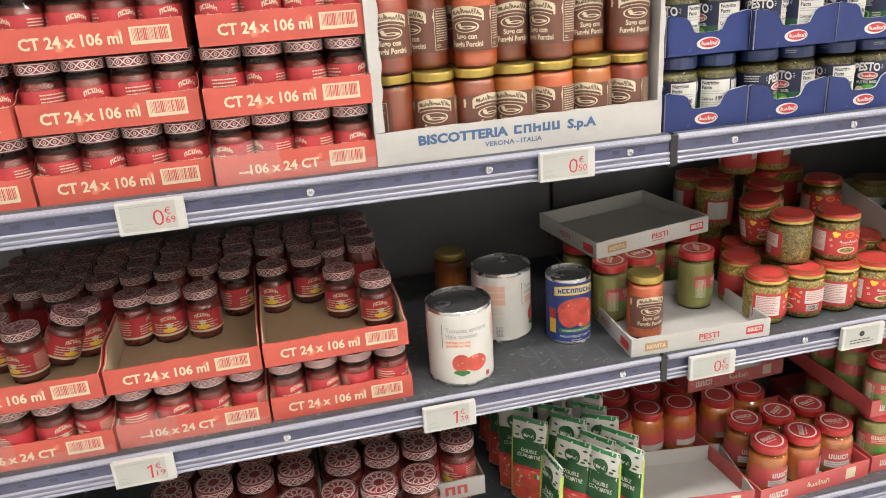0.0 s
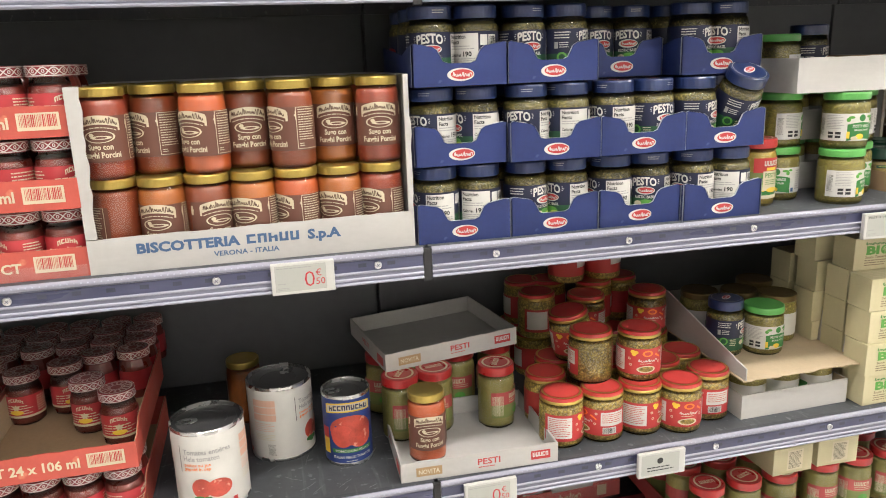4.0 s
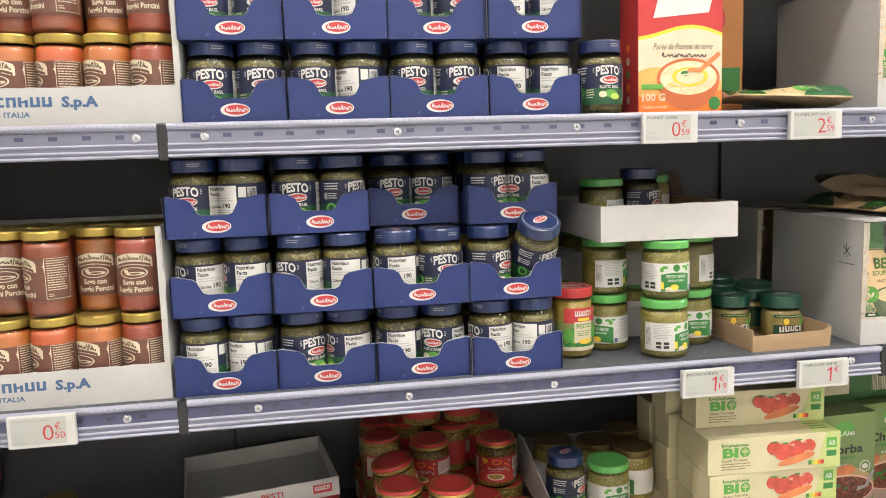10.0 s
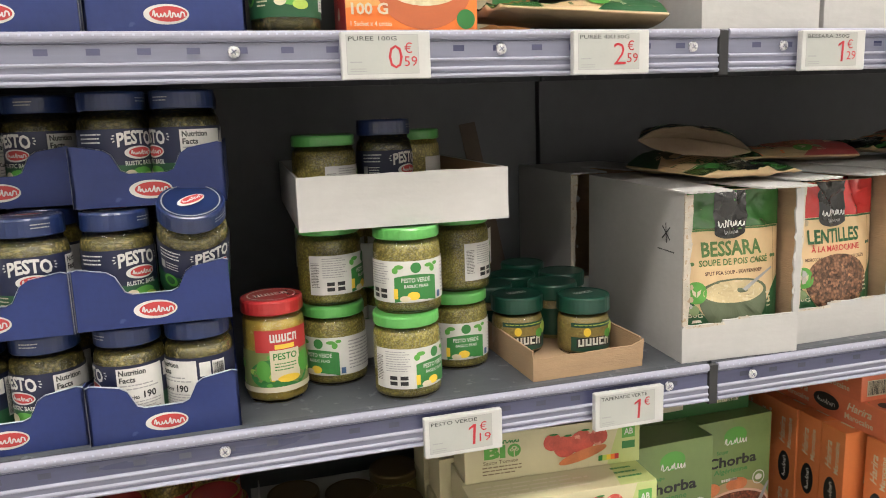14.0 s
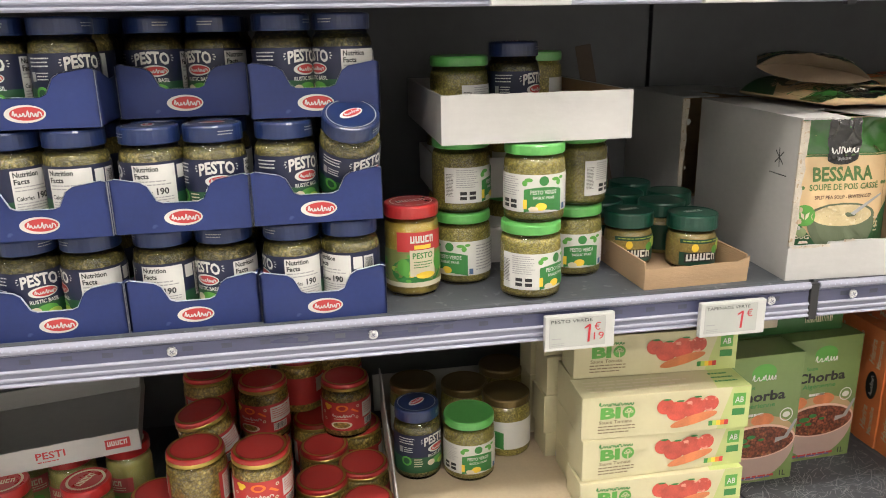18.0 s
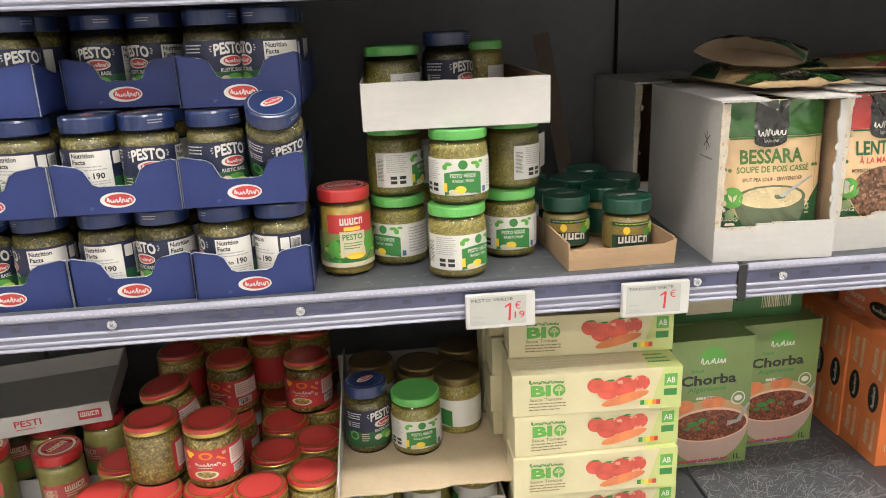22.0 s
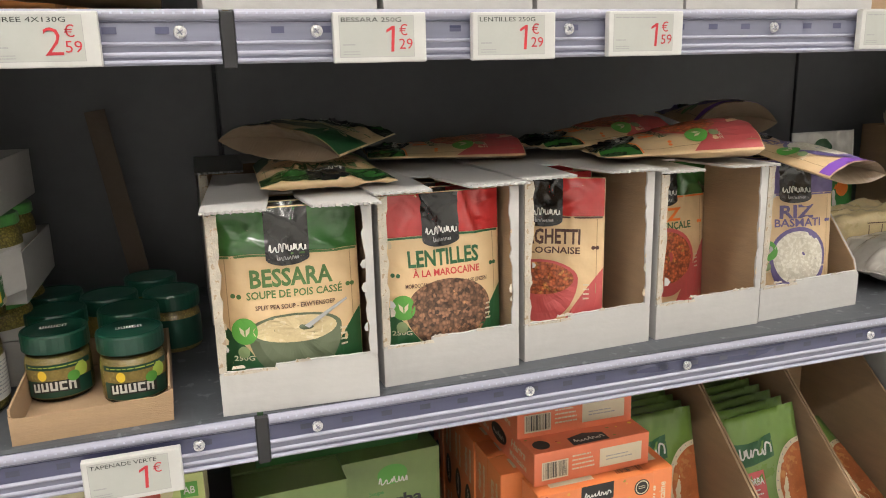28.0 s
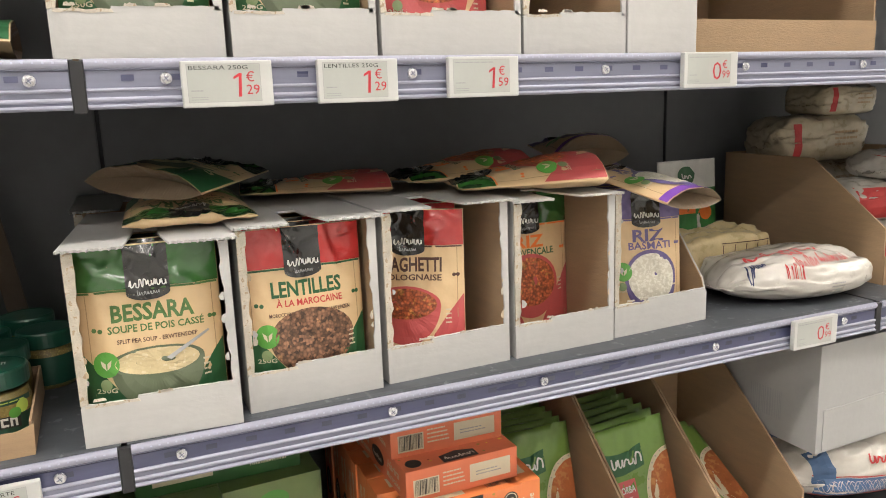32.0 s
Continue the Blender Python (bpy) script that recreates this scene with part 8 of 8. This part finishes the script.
scrawl(rf, -0.09, -0.055, 0.085, 0.100, 3, INK_RED, rbb, 0.002)
sloped_carton(0.32, 0.34, 0.188, 0.088, 0.14, KRAFT, "brown display carton of bagged dry goods").matrix_basis = pose(2.085, 0.060, S2)
for i, (x, y, z, w, d, h) in enumerate(((2.20, 0.18, 0.003, 0.18, 0.13, 0.075), (2.235, 0.345, 0.003, 0.23, 0.12, 0.083), (2.235, 0.345, 0.085, 0.23, 0.12, 0.083), (2.228, 0.345, 0.167, 0.215, 0.12, 0.084),
                                        (2.285, 0.345, 0.250, 0.15, 0.11, 0.060), (2.21, 0.19, 0.077, 0.17, 0.12, 0.070), (2.255, 0.185, 0.145, 0.15, 0.11, 0.050), (2.33, 0.20, 0.003, 0.10, 0.13, 0.12))):
    g, gb, gf, ga = bag("dry_goods_packet", "clear film packet of dry goods with red print", PASTA if i in (1, 2, 3, 4) else BAG, w, d, h, 20 + 3 * i, q=5.0 if i < 5 else 3.2, crease=0.06)
    g.matrix_basis = pose(x, y, S2 + z, 0, 0, (4, 0, 1, -2, 3, -8, 6, 0)[i])
    part("red_band", grid_patch(gf, -w * 0.40, -w * (0.33 if i in (1, 2, 3, 4) else 0.05), h * 0.14, h * 0.86, 0.0012, 5, 8), INK_RED, gb)
    bars(gf, w * 0.02, w * 0.3, h * 0.3, h * 0.7, 3, INK_PINK if i not in (1, 2, 3, 4) else INK_TAN, gb, 0.0014, seed=i)


# ---- top shelf ----
PEACH_GLOW = mat("printed_orange_landscape", (0.72, 0.36, 0.10), 0.45, var=0.25, scale=14)

def puree_carton():
    w, d, h = 0.125, 0.062, 0.185
    t, b, f, l, top = carton("puree_carton", "red and orange carton of mashed potato flakes", w, d, h, INK_RED, "puree cartons")
    wave = [(0.0005 + (w - 0.001) * i / 14, 0.108 + 0.010 * math.sin(i / 14 * 4.2 - 1.2) - 0.006 * i / 14) for i in range(15)]
    part("cream_field", prism([(0.0005, 0.001), (w - 0.0005, 0.001)] + wave[::-1], -0.0003), INK_CREAM, b)
    part("yellow_wave", prism(wave + [(a, v + 0.005) for a, v in wave[::-1]], -0.0004), INK_YELLOW, b)
    hill = [(0.0005 + (w - 0.001) * i / 14, 0.050 + 0.012 * math.sin(i / 14 * 5.0 + 0.6)) for i in range(15)]
    part("orange_field", prism([(0.0005, 0.001), (w - 0.0005, 0.001)] + hill[::-1], -0.0006), PEACH_GLOW, b, "warm orange landscape print")
    part("orange_ground", prism([(0.0005, 0.001), (w - 0.0005, 0.001), (w - 0.0005, 0.030), (0.0005, 0.022)], -0.0008), INK_ORANGE, b)
    part("brand_bar", poly_patch(f, [(0.022, 0.128), (0.104, 0.136), (0.112, 0.166), (0.030, 0.158)], 0.0005), INK_WHITE, b, "white brand shape")
    words(f, "Purée de Pomme de terre", 0.066, 0.0860, 0.0085, INK_BROWN, b, 0.0008, width=0.088, shear=0.3, bold=0.0)
    scrawl(f, 0.034, 0.100, 0.0755, 0.0825, 9, INK_BROWN, b, 0.0008)
    part("bowl", disc_patch(f, 0.074, 0.046, 0.047, 0.043, 0.0012, 30, 2, math.pi, 2 * math.pi), TERRACOTTA, b, "red bowl printed on the front")
    part("bowl_rim", disc_patch(f, 0.074, 0.047, 0.047, 0.027, 0.0014, 30, 2), TERRACOTTA, b)
    part("mash", disc_patch(f, 0.074, 0.047, 0.0425, 0.0232, 0.0017, 30, 3), PUREE, b)
    part("mash_swirl", disc_patch(f, 0.076, 0.049, 0.027, 0.013, 0.0020, 26, 2, inner=0.78), INK_YELLOW, b)
    part("mash_swirl", disc_patch(f, 0.073, 0.046, 0.016, 0.007, 0.0021, 26, 2, inner=0.70), INK_CREAM, b)
    part("mash_swirl", disc_patch(f, 0.066, 0.040, 0.022, 0.006, 0.0021, 26, 2, math.pi, 2 * math.pi, inner=0.80), INK_YELLOW, b)
    part("spoon", poly_patch(f, [(0.070, 0.056), (0.092, 0.054), (0.122, 0.078), (0.118, 0.083), (0.090, 0.061), (0.074, 0.060)], 0.0024), CARROT, b)
    part("parsley", disc_patch(f, 0.068, 0.053, 0.006, 0.004, 0.002, 7, 1), INK_GREEN, b)
    part("quality_bar", grid_patch(f, 0.004, 0.036, 0.032, 0.039, 0.0020), INK_LEAF, b)
    words(f, "100 G", 0.022, 0.0165, 0.0095, INK_CREAM, b, 0.0024, width=0.034, bold=0.03)
    words(f, "1 Sachet x 4 unités", 0.023, 0.006, 0.0042, INK_CREAM, b, 0.0024, width=0.038)
    part("green_round", disc_patch(f, 0.113, 0.012, 0.009, 0.009, 0.0020, 18, 1), INK_GREEN, b)
    for i in range(5):
        part("side_mark", disc_patch(l, 0.03, 0.02 + 0.018 * i, 0.006, 0.006, 0.0006, 12, 1), (INK_CREAM, INK_ORANGE, INK_LEAF)[i % 3], b)
    return t


puree_carton().matrix_basis = pose(0.6265, 0.030, S1, 0, 0, 0.5)
for i in range(2):
    t, b, f, l, top = carton("puree_carton", "orange-brown carton of mashed potato standing behind", 0.135, 0.06, 0.20, mat("amber_carton", (0.5, 0.2, 0.05), 0.45, var=0.15, scale=12, coat=0.2), "puree cartons")
    t.matrix_basis = pose(0.722 + 0.02 * i, 0.16 + 0.07 * i, S1, 0, 0, -2)
    part("mash", disc_patch(f, 0.06, 0.05, 0.05, 0.034, 0.0006, 28, 2), PUREE, b)
    part("brand_round", disc_patch(f, 0.06, 0.15, 0.045, 0.035, 0.0006, 28, 1, inner=0.55), INK_RED, b)
    part("green_panel", grid_patch(f, 0.09, 0.13, 0.03, 0.075, 0.0010), INK_GREEN, b)
MP1F.put(0.950, 0.088, S1 + 0.016, 92, -88, 0, label="kraft and green pouch lying flat on the shelf")
for (x, w, kk) in ((0.983, 0.142, MP1), (1.131, 0.139, MP1), (1.275, 0.1555, MP3), (1.434, 0.131, None), (1.568, 0.098, None)):
    if x == 1.568:
        t, b, f, l, top = carton("carton", "plain white cardboard carton on the top shelf", w, 0.2, 0.15, WCARD, "white cartons")
        t.matrix_basis = pose(x, 0.014, S1)
        continue
    c = display_case(w, 0.187, 0.245, int(x * 100))
    c.matrix_basis = pose(x, 0.014, S1, 0, 0, 0)
    if kk:
        for n in range(2):
            kk.put(x + w / 2, 0.045 + (0.02 if x > 1.2 else 0) + 0.03 * n, S1 + 0.0022, 0, -3)
        if x < 1.0:
            continue
sloped_carton(0.34, 0.34, 0.2, 0.1, 0.1, KRAFT, "brown display carton on the top shelf").matrix_basis = pose(1.70, 0.07, S1)

# ---- lowest shelf in view ----
def big_jam(kind, x, y, z):
    kind.put(x, y, z, rg.uniform(-60, 60)).scale = (1.22, 1.22, 1.22)


for row in range(4):
    for j in range(9):
        big_jam(JJ if row == 0 and j > 6 else JJ2, -0.833 + 0.0625 * j + 0.004 * (row % 2), 0.034 + 0.062 * row, S4)
for x in (-0.392, -0.456, -0.519, -0.582, -0.711, -0.775):
    big_jam(JJ, x, 0.041, S4 + 0.0964)
for n in range(2):
    x0 = -0.808 + 0.268 * n
    tray = white_tray(0.264, 0.24, 0.036, KRAFT_PALE, "white tray with red geometric print on jars")
    tray.matrix_basis = pose(x0, 0.082, S4 + 0.0966)
    front = [c for c in tray.children if c.name.startswith("front_panel")][0]
    tf = plane_at((0, 0, 0), (1, 0, 0), (0, 0, 1))
    for u in (0.030, 0.105, 0.195):
        blockmark(tf, u, u + 0.042, 0.009, 0.026, 2, INK_PINK, front, 0.0006, seed=3)
    for row in range(3):
        for j in range(4):
            big_jam(JJ if row == 0 else JJ2, x0 + 0.036 + 0.064 * j, 0.120 + 0.064 * row, S4 + 0.0990)


SEAL_GREEN = ink("bright_green_seal", (0.03, 0.24, 0.075), coat=0.4)


def paste_pouch():
    t = thing("paste_pouch", "upright green and white pouch of tomato concentrate", "pouch", "tomato paste pouches")
    w, h = 0.066, 0.165
    b, sf = pouch_body(t, w, h, 0.007, 15.0, INK_WHITE, gusset=False)
    part("lime_side", grid_patch(lambda u, v, o=0.0: Vector((w / 2 + 0.0006, u, v)), -0.004, 0.003, 0.004, 0.150, 0.0, 1, 6), INK_LIME, b)
    part("lime_side", grid_patch(lambda u, v, o=0.0: Vector((-w / 2 - 0.0006, u, v)), 0.003, -0.004, 0.004, 0.150, 0.0, 1, 6), INK_LIME, b)
    part("dark_field", grid_patch(sf, -w / 2 + 0.0005, w / 2 - 0.0005, 0.070, 0.122, 0.0006, 8, 6), DKG, b, smooth=True)
    part("tomato_field", grid_patch(sf, -w / 2 + 0.0005, w / 2 - 0.0005, 0.003, 0.064, 0.0006, 8, 6), TOMATO, b, smooth=True)
    part("red_band", grid_patch(sf, -w / 2 + 0.0005, w / 2 - 0.0005, 0.064, 0.0705, 0.0010, 8, 1), INK_RED, b)
    part("brand_round", disc_patch(sf, 0, 0.135, 0.0145, 0.0145, 0.0012, 22, 1), DKG, b)
    scrawl(sf, -0.010, 0.010, 0.1300, 0.1370, 5, INK_WHITE, b, 0.0016)
    for u, v in ((-0.023, 0.130), (-0.021, 0.146), (0.020, 0.128), (0.024, 0.134), (0.022, 0.149)):
        part("leaf", disc_patch(sf, u, v, 0.0042, 0.0020, 0.0010, 10, 1), DKG, b)
    part("green_edge", grid_patch(sf, -w / 2 + 0.0005, w / 2 - 0.0005, 0.157, h - 0.0003, 0.0006, 8, 1), SEAL_GREEN, b)
    words(sf, "DOUBLE", 0, 0.0985, 0.0065, INK_WHITE, b, 0.0012, width=0.030, bold=0.02)
    words(sf, "CONCENTRÉ", 0, 0.0885, 0.0065, INK_WHITE, b, 0.0012, width=0.044, bold=0.02)
    for i, m in enumerate((INK_GREEN, INK_WHITE, INK_RED)):
        part("flag_stripe", grid_patch(sf, 0.012 + 0.005 * i, 0.017 + 0.005 * i, 0.050, 0.058, 0.0012, 1, 1), m, b)
    for u, v in ((-0.018, 0.052), (-0.012, 0.034), (0.008, 0.028)):
        part("stalk", disc_patch(sf, u, v, 0.0045, 0.0018, 0.0012, 7, 1), INK_LEAF, b)
    return t


PP, PP2 = Kind(paste_pouch), Kind(paste_pouch, ("film", "dark_field", "brand_round", "green_edge", "tomato_field", "lettering", "red_band"))
# front pouches stand askew, those behind in leaning ranks
for x, y, a in ((-0.131, 0.058, -47), (-0.091, 0.010, -55), (-0.050, 0.010, -62), (-0.092, 0.056, -50), (-0.050, 0.058, -44), (-0.181, 0.020, -84)):
    PP.put(x, y + 0.018, S4 + 0.002, a, -6 + rg.uniform(-2, 2), rg.uniform(-3, 4))
for row in range(6):
    for j in range(3):
        (PP if row == 0 else PP2).put(-0.182 + 0.062 * j + rg.uniform(-0.006, 0.006), 0.150 + 0.038 * row - 0.014 * j, S4 + 0.002 + rg.uniform(0, 0.004), -36 + rg.uniform(-6, 6), -8 + rg.uniform(-3, 3), rg.uniform(-3, 4))


def red_low_tray(w, d, h, label, bare=False):
    t = thing("jar_tray", label, "tray", "red sauce trays")
    part("base", cuboid(0.001, w - 0.001, 0.001, d, 0, 0.002), WCARD if bare else KRAFT_PALE, t)
    fr = panel(t, "front_panel", rect(w, h), (0, 0, 0), (1, 0, 0), (0, 0, 1), 0.0025, INK_PINK)
    sf = plane_at((0, 0, 0), (1, 0, 0), (0, 0, 1))
    blockmark(sf, w * 0.08, w * 0.25, h * 0.30, h * 0.68, 5, INK_WHITE, fr, 0.0005)
    scrawl(sf, w * 0.42, w * 0.62, h * 0.35, h * 0.75, 7, INK_CREAM, fr, 0.0005)
    part("lime_mark", grid_patch(sf, w * 0.78, w * 0.87, h * 0.2, h * 0.85, 0.0005), INK_CREAM, fr)
    for o, u in (((w, 0.0027, 0), (0, 1, 0)), ((0, d, 0), (0, -1, 0))):
        panel(t, "side_panel", rect(d - 0.003, h), o, u, (0, 0, 1), 0.0025, WCARD if bare else INK_PINK)
    panel(t, "back_panel", rect(w, h), (w, d, 0), (-1, 0, 0), (0, 0, 1), 0.0025, WCARD if bare else INK_PINK)
    return t


red_low_tray(0.238, 0.24, 0.036, "low red printed tray of red-lidded jars").matrix_basis = pose(0.204, 0.008, S4, 0, 0, 4)
for x, y, a in ((0.2525, 0.062, 10), (0.3240, 0.067, 60), (0.3960, 0.072, -15), (0.2520, 0.136, -5), (0.3220, 0.136, 30), (0.3920, 0.140, 12)):
    BJ.put(x, y, S4 + 0.0022, a)
for x, y in ((0.030, 0.225), (0.099, 0.229), (0.168, 0.226), (-0.010, 0.298), (0.061, 0.300), (0.132, 0.301), (0.203, 0.300), (0.25, 0.222), (0.32, 0.224), (0.03, 0.372), (0.10, 0.373), (0.172, 0.373), (0.275, 0.298), (0.345, 0.300)):
    BJ2.put(x, y, S4 + (0.0022 if x > 0.24 and y < 0.24 else 0), rg.uniform(-20, 20))
red_low_tray(0.225, 0.30, 0.034, "red printed tray of green sauce jars").matrix_basis = pose(0.452, 0.03, S4, 0, 0, 0)
for k in range(2):
    for row in range(3):
        for j in range(3):
            (TJ if row == 0 else TJ2).put(0.490 + 0.072 * j, 0.075 + 0.072 * row, S4 + 0.0022 + 0.108 * k, rg.uniform(-30, 30))
red_low_tray(0.225, 0.30, 0.034, "red printed tray stacked on green sauce jars").matrix_basis = pose(0.452, 0.05, S4 + 0.1073, 0, 0, -1)
red_low_tray(0.225, 0.30, 0.034, "red printed tray of green sauce jars").matrix_basis = pose(0.690, 0.04, S4, 0, 0, 0)
for k in range(2):
    for row in range(2):
        for j in range(3):
            (TJ if row == 0 else TJ2).put(0.728 + 0.072 * j, 0.085 + 0.072 * row, S4 + 0.0022 + 0.108 * k, rg.uniform(-30, 30))


def end_carton():
    t, b, f, l, top = carton("sauce_carton", "cream carton turned to its barcode end, lying on jars", 0.080, 0.208, 0.050, BIOCARD, "tomato sauce cartons")
    part("barcode_panel", grid_patch(f, 0.028, 0.060, 0.006, 0.044, 0.0004), INK_CREAM, b)
    bars(f, 0.031, 0.057, 0.009, 0.041, 14, INK_BLACK, b, 0.0007, name="barcode")
    return t


EC = Kind(end_carton)
EC.put(0.604, 0.055, S4 + 0.2154, 2), EC.put(0.697, 0.060, S4 + 0.2154, -2)
red_low_tray(0.195, 0.142, 0.034, "empty white-lined tray with red printed front", True).matrix_basis = pose(0.004, 0.042, S4, 0, 0, -8)
wrapped = red_low_tray(0.222, 0.15, 0.034, "red printed tray in clear film stacked on jars")
wrapped.matrix_basis = pose(0.198, 0.246, S4 + 0.0965, 0, 0, 2)
wf = plane_at((0, 0, 0), (1, 0, 0), (0, 0, 1))
part("film", grid_patch(lambda u, v, o=0.0: wf(u, v, 0.003 + 0.004 * abs(noise.noise(Vector((u * 30, v * 40, 3.0))))), 0.001, 0.221, 0.002, 0.096, 0.0, 20, 10), FILM, wrapped, "clear shrink film", smooth=True)
wl = part("paper_label", grid_patch(wf, 0.075, 0.160, 0.036, 0.064, 0.0085), INK_GREY, wrapped, "grey paper label")
bars(wf, 0.080, 0.155, 0.054, 0.062, 2, INK_BLACK, wl, 0.0090, seed=6)
for row in range(2):
    for j in range(3):
        BJ2.put(0.236 + 0.072 * j, 0.288 + 0.066 * row, S4 + 0.0988, rg.uniform(-20, 20))
